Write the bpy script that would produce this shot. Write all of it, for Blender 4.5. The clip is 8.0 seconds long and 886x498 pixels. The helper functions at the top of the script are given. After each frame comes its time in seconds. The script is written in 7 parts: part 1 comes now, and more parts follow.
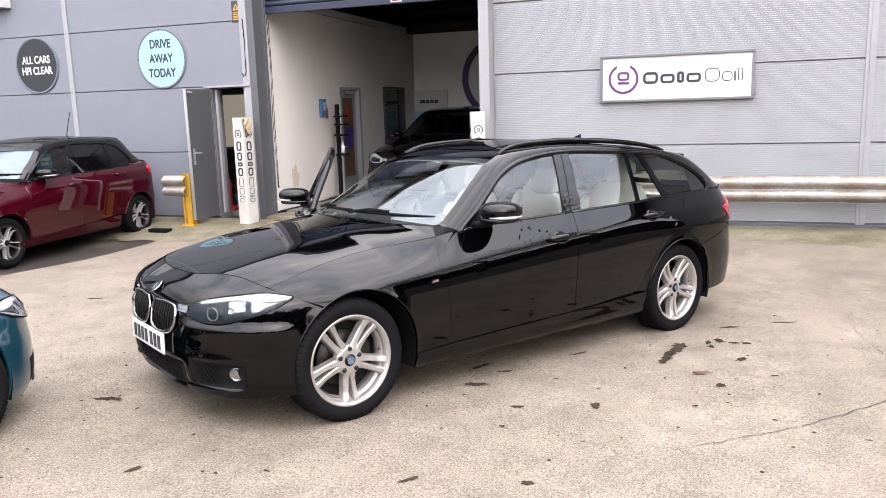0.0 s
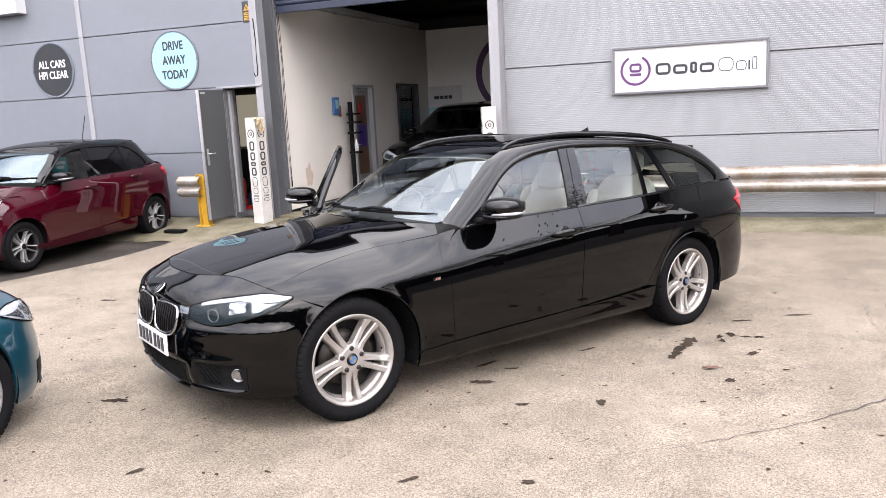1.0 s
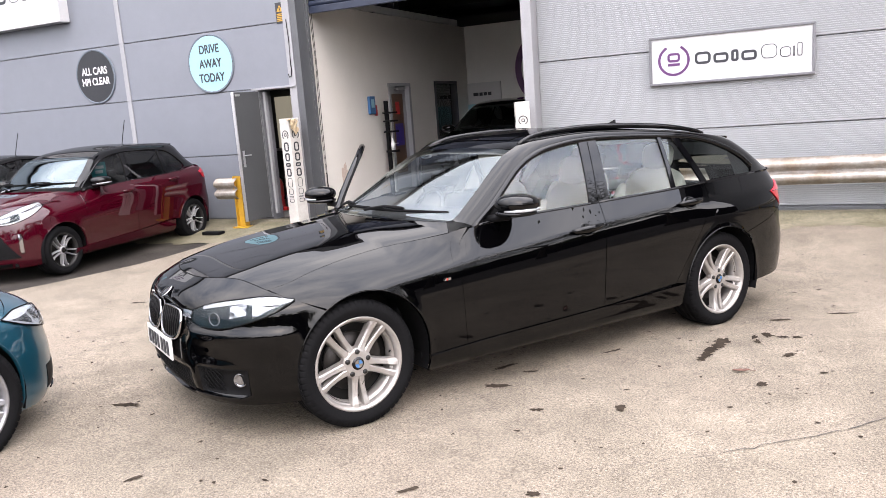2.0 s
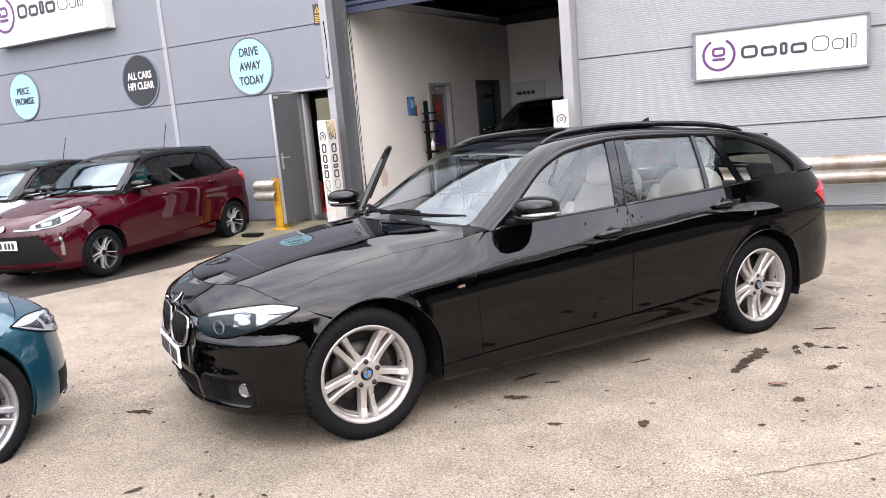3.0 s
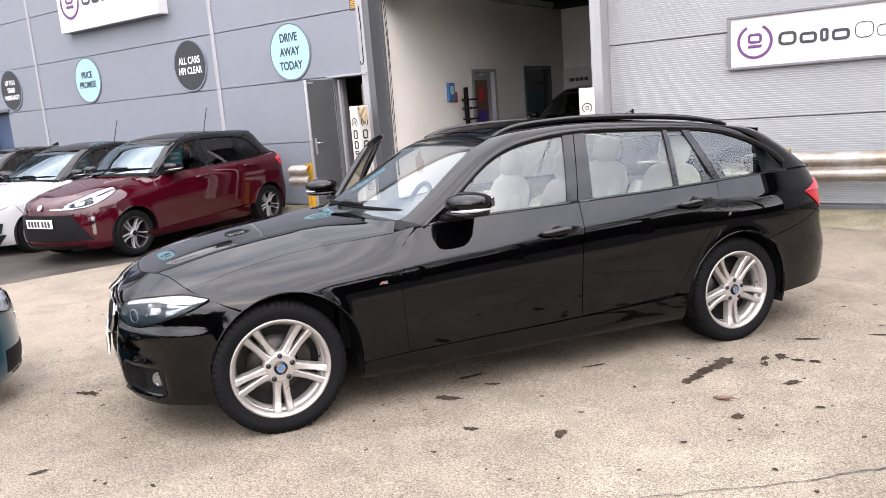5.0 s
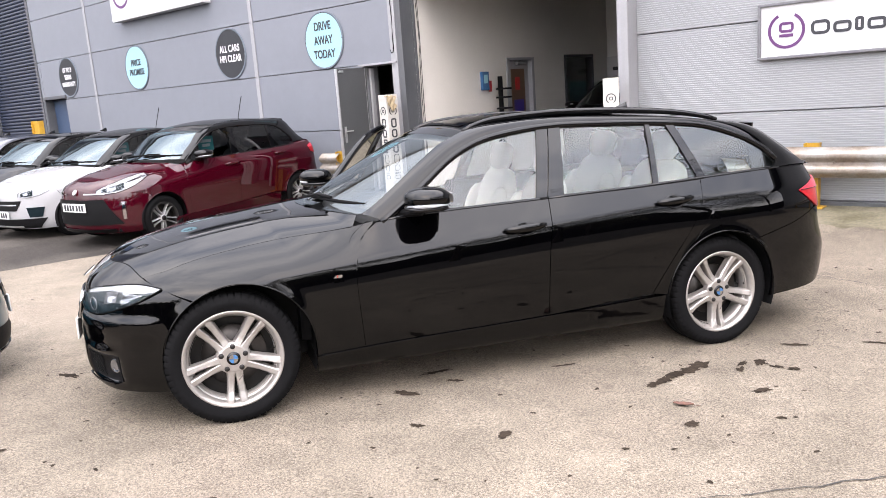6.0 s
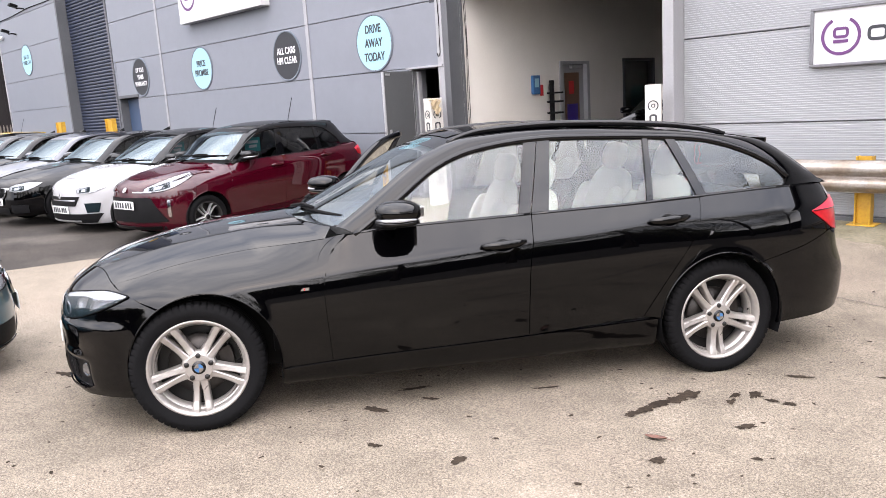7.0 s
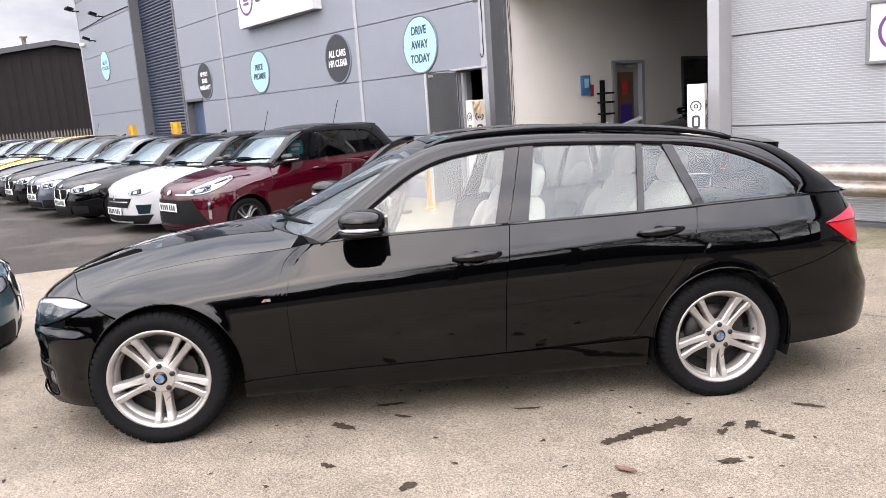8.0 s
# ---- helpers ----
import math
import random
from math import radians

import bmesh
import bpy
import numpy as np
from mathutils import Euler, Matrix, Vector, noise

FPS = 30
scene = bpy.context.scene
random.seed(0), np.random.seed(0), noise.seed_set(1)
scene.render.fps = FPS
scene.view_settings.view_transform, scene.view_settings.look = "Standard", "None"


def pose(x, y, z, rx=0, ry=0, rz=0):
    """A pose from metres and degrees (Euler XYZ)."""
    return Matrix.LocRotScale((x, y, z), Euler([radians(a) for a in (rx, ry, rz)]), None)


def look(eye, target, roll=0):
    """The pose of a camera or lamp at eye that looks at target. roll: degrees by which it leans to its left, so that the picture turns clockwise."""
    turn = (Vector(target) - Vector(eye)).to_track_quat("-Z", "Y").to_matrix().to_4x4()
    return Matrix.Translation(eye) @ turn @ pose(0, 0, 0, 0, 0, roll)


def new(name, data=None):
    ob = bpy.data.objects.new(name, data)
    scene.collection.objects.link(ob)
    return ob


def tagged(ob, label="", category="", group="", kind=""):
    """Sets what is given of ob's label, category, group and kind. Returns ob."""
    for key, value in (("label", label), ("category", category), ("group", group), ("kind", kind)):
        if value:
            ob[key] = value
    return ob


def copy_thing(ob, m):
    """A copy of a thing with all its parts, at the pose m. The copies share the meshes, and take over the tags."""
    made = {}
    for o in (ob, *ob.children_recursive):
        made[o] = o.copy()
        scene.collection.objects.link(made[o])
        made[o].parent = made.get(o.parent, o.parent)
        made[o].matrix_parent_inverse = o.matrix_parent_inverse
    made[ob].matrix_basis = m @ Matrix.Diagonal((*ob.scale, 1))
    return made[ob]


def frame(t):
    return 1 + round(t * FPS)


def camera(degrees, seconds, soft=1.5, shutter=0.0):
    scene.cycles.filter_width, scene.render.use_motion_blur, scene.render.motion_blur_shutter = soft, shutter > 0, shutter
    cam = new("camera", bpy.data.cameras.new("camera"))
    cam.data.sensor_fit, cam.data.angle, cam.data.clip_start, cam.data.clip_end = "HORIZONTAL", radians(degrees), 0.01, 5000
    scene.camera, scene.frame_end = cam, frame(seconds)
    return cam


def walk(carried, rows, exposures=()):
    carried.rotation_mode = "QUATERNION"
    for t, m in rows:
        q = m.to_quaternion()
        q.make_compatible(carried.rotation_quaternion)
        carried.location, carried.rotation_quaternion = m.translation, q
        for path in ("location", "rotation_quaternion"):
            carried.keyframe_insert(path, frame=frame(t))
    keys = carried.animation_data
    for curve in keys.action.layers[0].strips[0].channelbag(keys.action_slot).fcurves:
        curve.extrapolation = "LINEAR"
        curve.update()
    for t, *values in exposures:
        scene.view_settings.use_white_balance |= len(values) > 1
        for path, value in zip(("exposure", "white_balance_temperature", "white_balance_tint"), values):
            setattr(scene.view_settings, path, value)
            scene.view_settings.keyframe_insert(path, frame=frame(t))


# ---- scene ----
cam = camera(59.6, 8.0, soft=0.75)
PATH = [
    (0, (-0.144, 0.1, 1.598), (-0.814, 1.952, 1.246), -1.7),
    (0.5, (-0.135, 0.107, 1.598), (-0.821, 1.952, 1.241), -2.3),
    (1, (-0.054, 0.167, 1.599), (-0.775, 1.997, 1.238), -2.9),
    (1.5, (0.041, 0.269, 1.581), (-0.737, 2.076, 1.22), -3.6),
    (3, (0.194, 0.634, 1.547), (-0.768, 2.353, 1.2), -5.0),
    (3.5, (0.333, 0.703, 1.553), (-0.673, 2.396, 1.207), -4.9),
    (4, (0.513, 0.788, 1.543), (-0.536, 2.454, 1.194), -4.8),
    (4.5, (0.64, 0.969, 1.528), (-0.452, 2.606, 1.173), -4.6),
    (6, (1.21, 1.503, 1.513), (-0.059, 2.999, 1.125), -4.2),
    (6.5, (1.36, 1.716, 1.526), (0.02, 3.15, 1.143), -3.8),
    (7, (1.524, 1.95, 1.535), (0.108, 3.312, 1.16), -3.6),
    (7.5, (1.671, 2.21, 1.539), (0.18, 3.492, 1.17), -3.7),
    (8, (1.729, 2.481, 1.516), (0.18, 3.694, 1.156), -4.0),
]
walk(cam, [(t, look(eye, target, roll)) for t, eye, target, roll in PATH], [(0.0, 1.36, 7000, 15.5), (8.0, 1.36, 7000, 15.5)])

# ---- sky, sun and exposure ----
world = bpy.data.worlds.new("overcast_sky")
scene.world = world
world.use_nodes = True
wn, wl = world.node_tree.nodes, world.node_tree.links
wn.clear()
sky = wn.new("ShaderNodeTexSky")
sky.sky_type, sky.sun_disc = "NISHITA", False
SUN_EL, SUN_AZ = radians(48), radians(138)
sky.sun_elevation, sky.sun_rotation = SUN_EL, SUN_AZ
sky.air_density, sky.dust_density, sky.ozone_density = 1.0, 4.0, 1.0
wtc, wmap = wn.new("ShaderNodeTexCoord"), wn.new("ShaderNodeMapping")
wmap.inputs["Scale"].default_value = (1.0, 1.0, 2.6)
clouds = wn.new("ShaderNodeTexNoise")
clouds.inputs["Scale"].default_value, clouds.inputs["Detail"].default_value = 2.2, 7
clouds.inputs["Roughness"].default_value = 0.62
cramp = wn.new("ShaderNodeValToRGB")
cramp.color_ramp.elements[0].position, cramp.color_ramp.elements[0].color = 0.36, (4.7, 5.35, 6.7, 1)
cramp.color_ramp.elements[1].position, cramp.color_ramp.elements[1].color = 0.68, (11.0, 11.3, 11.9, 1)
cover = wn.new("ShaderNodeMix")
cover.data_type = "RGBA"
cover.inputs[0].default_value = 0.86
wbg, wout = wn.new("ShaderNodeBackground"), wn.new("ShaderNodeOutputWorld")
wbg.inputs["Strength"].default_value = 0.12
wl.new(wtc.outputs["Generated"], wmap.inputs["Vector"])
wl.new(wmap.outputs["Vector"], clouds.inputs["Vector"])
wl.new(clouds.outputs["Fac"], cramp.inputs["Fac"])
wl.new(sky.outputs["Color"], cover.inputs["A"])
wl.new(cramp.outputs["Color"], cover.inputs["B"])
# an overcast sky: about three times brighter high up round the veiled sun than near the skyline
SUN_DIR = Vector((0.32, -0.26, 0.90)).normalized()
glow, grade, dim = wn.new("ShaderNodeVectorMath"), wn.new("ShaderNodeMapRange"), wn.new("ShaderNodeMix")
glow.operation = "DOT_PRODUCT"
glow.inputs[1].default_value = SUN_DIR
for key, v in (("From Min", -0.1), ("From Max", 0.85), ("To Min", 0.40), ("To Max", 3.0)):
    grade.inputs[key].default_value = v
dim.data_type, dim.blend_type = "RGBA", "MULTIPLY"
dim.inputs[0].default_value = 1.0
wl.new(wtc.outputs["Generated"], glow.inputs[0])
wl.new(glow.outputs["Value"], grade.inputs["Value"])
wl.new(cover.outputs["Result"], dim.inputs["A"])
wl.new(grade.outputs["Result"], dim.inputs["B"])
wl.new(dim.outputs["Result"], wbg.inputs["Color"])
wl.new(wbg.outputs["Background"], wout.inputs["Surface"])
sun_data = bpy.data.lights.new("sun", "SUN")
sun_data.energy, sun_data.angle, sun_data.color = 0.5, radians(140), (1.0, 0.95, 0.88)
sun = new("sun", sun_data)
sun.matrix_world = look(SUN_DIR * 40, (0, 0, 0), 0)


# ---- materials ----
def nodes_of(name):
    m = bpy.data.materials.new(name)
    m.use_nodes = True
    nt = m.node_tree
    return m, nt.nodes, nt.links, nt.nodes["Principled BSDF"]


def setin(b, **kw):
    for key, v in kw.items():
        b.inputs[key.replace("_", " ")].default_value = v


def rgb(c, k=1.0):
    return (c[0] * k, c[1] * k, c[2] * k, 1)


def surface(name, base, rough=0.5, metal=0.0, grain=0.12, scale=40.0, stain=0.15, stain_scale=1.5, bump=0.0, bump_scale=120.0, coat=0.0,
            coat_rough=0.03, second=None, rough_var=0.08, vary=0.0, spec=0.5, coat_ior=1.5):
    """A procedural surface: two scales of variation in colour, varied roughness and fine relief."""
    m, n, l, b = nodes_of(name)
    tc = n.new("ShaderNodeTexCoord")
    big, fine = n.new("ShaderNodeTexNoise"), n.new("ShaderNodeTexNoise")
    setin(big, Scale=stain_scale, Detail=6.0, Roughness=0.6)
    setin(fine, Scale=scale, Detail=4.0, Roughness=0.7)
    l.new(tc.outputs["Object"], big.inputs["Vector"])
    l.new(tc.outputs["Object"], fine.inputs["Vector"])
    r1, r2 = n.new("ShaderNodeValToRGB"), n.new("ShaderNodeValToRGB")
    dark = second if second else tuple(c * (1 - stain) for c in base)
    r1.color_ramp.elements[0].position, r1.color_ramp.elements[0].color = 0.35, rgb(dark)
    r1.color_ramp.elements[1].position, r1.color_ramp.elements[1].color = 0.68, rgb(base)
    r2.color_ramp.elements[0].position, r2.color_ramp.elements[0].color = 0.3, rgb((1 - grain,) * 3)
    r2.color_ramp.elements[1].position, r2.color_ramp.elements[1].color = 0.7, rgb((1 + grain,) * 3)
    l.new(big.outputs["Fac"], r1.inputs["Fac"])
    l.new(fine.outputs["Fac"], r2.inputs["Fac"])
    mul = n.new("ShaderNodeMix")
    mul.data_type, mul.blend_type = "RGBA", "MULTIPLY"
    mul.inputs[0].default_value = 1.0
    l.new(r1.outputs["Color"], mul.inputs["A"])
    l.new(r2.outputs["Color"], mul.inputs["B"])
    last = mul.outputs["Result"]
    if vary:
        info, hsv, mr = n.new("ShaderNodeObjectInfo"), n.new("ShaderNodeHueSaturation"), n.new("ShaderNodeMapRange")
        mr.inputs["To Min"].default_value, mr.inputs["To Max"].default_value = 1 - vary, 1 + vary
        l.new(info.outputs["Random"], mr.inputs["Value"])
        l.new(mr.outputs["Result"], hsv.inputs["Value"])
        l.new(last, hsv.inputs["Color"])
        last = hsv.outputs["Color"]
    l.new(last, b.inputs["Base Color"])
    rr = n.new("ShaderNodeMapRange")
    rr.inputs["To Min"].default_value, rr.inputs["To Max"].default_value = max(rough - rough_var, 0.0), min(rough + rough_var, 1.0)
    l.new(big.outputs["Fac"], rr.inputs["Value"])
    l.new(rr.outputs["Result"], b.inputs["Roughness"])
    setin(b, Metallic=metal, Coat_Weight=coat, Coat_Roughness=coat_rough, Coat_IOR=coat_ior, Specular_IOR_Level=spec)
    if bump:
        bt, bm_ = n.new("ShaderNodeTexNoise"), n.new("ShaderNodeBump")
        setin(bt, Scale=bump_scale, Detail=5.0, Roughness=0.65)
        setin(bm_, Strength=bump, Distance=0.01)
        l.new(tc.outputs["Object"], bt.inputs["Vector"])
        l.new(bt.outputs["Fac"], bm_.inputs["Height"])
        l.new(bm_.outputs["Normal"], b.inputs["Normal"])
    return m


def pane(name, tint=(0.8, 0.85, 0.84), ior=1.5, gloss=(1, 1, 1)):
    """Thin glass: light goes straight through, tinted, and gloss grows with the angle."""
    m, n, l, b = nodes_of(name)
    n.remove(b)
    out = n["Material Output"]
    tr, gl, mix, fr = n.new("ShaderNodeBsdfTransparent"), n.new("ShaderNodeBsdfGlossy"), n.new("ShaderNodeMixShader"), n.new("ShaderNodeFresnel")
    tr.inputs["Color"].default_value, gl.inputs["Color"].default_value = rgb(tint), rgb(gloss)
    gl.inputs["Roughness"].default_value = 0.004
    fr.inputs["IOR"].default_value = ior
    l.new(fr.outputs["Fac"], mix.inputs["Fac"])
    l.new(tr.outputs["BSDF"], mix.inputs[1])
    l.new(gl.outputs["BSDF"], mix.inputs[2])
    l.new(mix.outputs["Shader"], out.inputs["Surface"])
    return m


def car_paint(name, base, metal=0.0, rough=0.35, ior=1.5):
    return surface(name, base, rough=rough, metal=metal, grain=0.08, scale=900, stain=0.08, stain_scale=3.0, coat=1.0, coat_rough=0.012, rough_var=0.03, spec=0.5 if metal else 0.0, coat_ior=ior)


def ground_material(name, light, dark, speck, speck_dark, pink, scale):
    """Worn concrete or asphalt with exposed stones, broad stains and fine relief."""
    m, n, l, b = nodes_of(name)
    tc = n.new("ShaderNodeTexCoord")

    def noise_tex(s, d=6.0, r=0.6):
        t = n.new("ShaderNodeTexNoise")
        setin(t, Scale=s, Detail=d, Roughness=r)
        l.new(tc.outputs["Object"], t.inputs["Vector"])
        return t

    def ramp(src, p0, c0, p1, c1):
        r = n.new("ShaderNodeValToRGB")
        r.color_ramp.elements[0].position, r.color_ramp.elements[0].color = p0, rgb(c0)
        r.color_ramp.elements[1].position, r.color_ramp.elements[1].color = p1, rgb(c1)
        l.new(src, r.inputs["Fac"])
        return r.outputs["Color"]

    def blend(a, c, fac, mode="MIX"):
        x = n.new("ShaderNodeMix")
        x.data_type, x.blend_type = "RGBA", mode
        if isinstance(fac, float):
            x.inputs[0].default_value = fac
        else:
            l.new(fac, x.inputs[0])
        l.new(a, x.inputs["A"])
        if isinstance(c, tuple):
            x.inputs["B"].default_value = rgb(c)
        else:
            l.new(c, x.inputs["B"])
        return x.outputs["Result"]

    broad, mid, grit = noise_tex(0.45, 8, 0.65), noise_tex(3.2, 7, 0.7), noise_tex(scale, 5, 0.8)
    col = ramp(broad.outputs["Fac"], 0.33, dark, 0.62, light)
    col = blend(col, ramp(mid.outputs["Fac"], 0.3, (0.72, 0.71, 0.70), 0.65, (1.08, 1.07, 1.06)), 1.0, "MULTIPLY")
    warm = noise_tex(0.8, 3, 0.5)
    col = blend(col, pink, ramp(warm.outputs["Fac"], 0.52, (0, 0, 0), 0.75, (0.6, 0.6, 0.6)))
    col = blend(col, ramp(grit.outputs["Fac"], 0.34, (0.30, 0.29, 0.28), 0.63, (1.36, 1.36, 1.35)), 1.0, "MULTIPLY")
    fine = noise_tex(scale * 2.6, 3, 0.75)
    col = blend(col, ramp(fine.outputs["Fac"], 0.36, (0.55, 0.54, 0.53), 0.62, (1.34, 1.34, 1.33)), 1.0, "MULTIPLY")
    for vs, lo, hi, tone in ((62, 0.0, 0.21, speck), (38, 0.0, 0.15, speck_dark), (19, 0.0, 0.095, speck_dark)):
        v = n.new("ShaderNodeTexVoronoi")
        setin(v, Scale=float(vs))
        l.new(tc.outputs["Object"], v.inputs["Vector"])
        col = blend(col, tone, ramp(v.outputs["Distance"], hi * 0.6, (0.75, 0.75, 0.75), hi, (0, 0, 0)))
    l.new(col, b.inputs["Base Color"])
    setin(b, Roughness=0.88, Specular_IOR_Level=0.25)
    bp = n.new("ShaderNodeBump")
    setin(bp, Strength=0.5, Distance=0.012)
    l.new(grit.outputs["Fac"], bp.inputs["Height"])
    l.new(bp.outputs["Normal"], b.inputs["Normal"])
    return m


M_CONCRETE = ground_material("worn_concrete", (0.242, 0.209, 0.170), (0.160, 0.138, 0.1105), (0.2464, 0.224, 0.1988), (0.0336, 0.028, 0.0241), (0.1932, 0.1568, 0.1277), 95)
M_ASPHALT = ground_material("old_asphalt", (0.040, 0.034, 0.029), (0.021, 0.018, 0.016), (0.10, 0.09, 0.08), (0.0168, 0.0157, 0.0146), (0.0952, 0.084, 0.0728), 80)
M_APRON = surface("mossy_concrete", (0.168, 0.147, 0.102), rough=0.9, grain=0.3, scale=35, second=(0.078, 0.069, 0.036), stain_scale=2.2, bump=0.5)
M_STAIN = surface("oil_stain", (0.040, 0.030, 0.022), rough=0.9, grain=0.4, scale=60, stain=0.5, stain_scale=9, spec=0.1)
M_CRACK = surface("crack_dirt", (0.042, 0.039, 0.036), rough=0.95)
M_CLAD = surface("grey_wall_cladding", (0.149, 0.160, 0.184), rough=0.42, grain=0.03, scale=5, stain=0.06, stain_scale=0.7, bump=0.02, bump_scale=8)
M_RIB = surface("light_ribbed_cladding", (0.245, 0.2518, 0.264), rough=0.45, grain=0.03, scale=6, stain=0.07, stain_scale=0.8)
M_FLASH = surface("pale_flashing", (0.2553, 0.2553, 0.2677), rough=0.4, grain=0.05, stain=0.1)
M_BACKING = surface("joint_shadow_steel", (0.145, 0.147, 0.16), rough=0.6)
M_STEEL = surface("grey_painted_steel", (0.0788, 0.0825, 0.09), rough=0.5, grain=0.1, stain=0.2, bump=0.05)
M_DOORGREY = surface("grey_door_paint", (0.068, 0.0704, 0.0736), rough=0.45, grain=0.06, stain=0.12, stain_scale=3)
M_BLUE = surface("blue_shutter_paint", (0.009, 0.015, 0.0345), rough=0.45, grain=0.1, stain=0.25, stain_scale=3)
M_BLUEDOOR = surface("blue_door_paint", (0.03, 0.054, 0.102), rough=0.5, stain=0.2)
M_PLASTER = surface("cream_partition_paint", (0.60, 0.57, 0.525), rough=0.8, grain=0.03, stain=0.08, stain_scale=0.9, bump=0.05)
M_PLASTER2 = surface("pale_back_wall_paint", (0.66, 0.65, 0.63), rough=0.8, grain=0.03, stain=0.08)
# near-black for roofs and inside walls; the colour keeps the inside dim
M_DARK = surface("dark_inside_and_roof", (0.05, 0.05, 0.052), rough=0.8)
M_SCUFF = surface("scuffed_plaster", (0.50, 0.40, 0.34), rough=0.9, grain=0.2)
M_FLOOR = surface("painted_workshop_floor", (0.12, 0.115, 0.11), rough=0.5, stain=0.3)
M_WHITE = surface("white_sign_panel", (0.4752, 0.4752, 0.4824), rough=0.35, grain=0.02, stain=0.04, stain_scale=2)
M_POST = surface("white_post_paint", (0.4752, 0.468, 0.4464), rough=0.5, grain=0.05, second=(0.3888, 0.3672, 0.3384), stain_scale=5)
M_GREYFRAME = surface("grey_sign_frame", (0.13, 0.13, 0.14), rough=0.4)
M_SKYBLUE = surface("pale_blue_sign", (0.235, 0.43, 0.50), rough=0.4, grain=0.02, stain=0.04)
M_CHARCOAL = surface("charcoal_sign", (0.030, 0.032, 0.036), rough=0.6, stain=0.1, spec=0.2)
M_RIMGREY = surface("sign_rim_grey", (0.125, 0.145, 0.17), rough=0.6, spec=0.2)
M_INK = surface("dark_lettering", (0.022, 0.024, 0.03), rough=0.5)
M_INKW = surface("white_lettering", (0.612, 0.612, 0.6192), rough=0.5)
M_PURPLE = surface("purple_lettering", (0.0936, 0.0252, 0.1152), rough=0.45)
M_YELLOW = surface("yellow_safety_paint", (0.4464, 0.2592, 0.0144), rough=0.5, grain=0.12, second=(0.324, 0.1728, 0.0216), stain_scale=7, bump=0.06)
M_GALV = surface("galvanised_steel", (0.3525, 0.3375, 0.315), rough=0.45, metal=0.55, grain=0.2, scale=18, second=(0.225, 0.18, 0.1425), stain_scale=3.5, rough_var=0.15)
M_ALU = surface("brushed_aluminium", (0.55, 0.55, 0.56), rough=0.35, metal=0.8)
M_RUBBER = surface("black_rubber", (0.0065, 0.0065, 0.007), rough=0.75, grain=0.2, scale=80, stain=0.15, bump=0.08, spec=0.05)
M_PLASTIC = surface("black_plastic", (0.007, 0.007, 0.0075), rough=0.5, grain=0.1, bump=0.05, bump_scale=400, spec=0.06)
M_GLOSSBLK = surface("gloss_black_trim", (0.002, 0.002, 0.0025), rough=0.3, coat=0.7, spec=0.0)
M_CHROME = surface("bright_chrome", (0.46, 0.46, 0.47), rough=0.08, metal=1.0, grain=0.02)
M_RIM = surface("silver_alloy", (0.37, 0.355, 0.34), rough=0.3, metal=0.6, grain=0.06, second=(0.34, 0.3145, 0.2932), stain_scale=9)
M_DISC = surface("brake_disc_steel", (0.045, 0.041, 0.039), rough=0.4, metal=0.8, grain=0.2)
M_BARREL = surface("dark_wheel_barrel", (0.016, 0.015, 0.0145), rough=0.5, metal=0.4)
M_CREAM = surface("cream_leather", (0.66, 0.62, 0.56), rough=0.5, grain=0.06, scale=200, stain=0.1, stain_scale=6, bump=0.08)
M_DASH = surface("dark_dashboard", (0.03, 0.03, 0.032), rough=0.6, grain=0.15, bump=0.1)
M_LINER = surface("grey_headliner", (0.42, 0.41, 0.39), rough=0.9)
M_LENS_RED = surface("red_tail_lens", (0.36, 0.003, 0.008), rough=0.3, coat=1.0, grain=0.25, scale=60, spec=0.1, coat_ior=1.3)
M_LENS_PALE = surface("pale_red_tail_lens", (0.55, 0.035, 0.06), rough=0.3, coat=1.0, grain=0.25, scale=60, spec=0.1, coat_ior=1.3)
M_REFLECTOR = surface("lamp_reflector", (0.27, 0.275, 0.29), rough=0.12, metal=0.9, grain=0.2, scale=50)
M_LAMPDARK = surface("lamp_housing_dark", (0.006, 0.012, 0.015), rough=0.3, spec=0.1)
M_INDICATOR = surface("clear_indicator_lens", (0.32, 0.328, 0.344), rough=0.15, coat=0.8)
M_PLATE = surface("white_plate", (0.5904, 0.5904, 0.576), rough=0.3)
M_GLASS = pane("car_glass", (0.86, 0.90, 0.885), 1.9, (0.60, 0.62, 0.62))
M_TINT = pane("dark_tinted_glass", (0.07, 0.08, 0.085), 1.45)
M_SMOKE = pane("smoked_glass", (0.26, 0.30, 0.31), 1.45)
M_PRIVACY = pane("green_tinted_glass", (0.80, 0.88, 0.86), 1.9, (0.60, 0.62, 0.62))
M_SCREEN_DARK = pane("dark_windscreen_glass", (0.40, 0.45, 0.46), 2.2, (0.78, 0.93, 1.0))
M_SCREEN = pane("windscreen_glass", (0.84, 0.88, 0.87), 2.0, (0.88, 0.97, 1.0))
M_DAYWINDOW, _n, _l, _b = nodes_of("daylit_window_blind")
setin(_b, Base_Color=(0.6, 0.57, 0.48, 1), Roughness=0.6, Emission_Color=(0.9, 0.86, 0.70, 1), Emission_Strength=0.11)
M_QUARTER = pane("tinted_quarter_glass", (0.40, 0.48, 0.47), 1.9, (0.60, 0.62, 0.62))
M_LAMPGLASS = pane("lamp_cover", (0.93, 0.95, 0.96), 1.3)
M_WINDOW = pane("window_glass", (0.85, 0.88, 0.88), 1.45)
M_BLACK = car_paint("black_car_paint", (0.0004, 0.0004, 0.0006), ior=1.38)
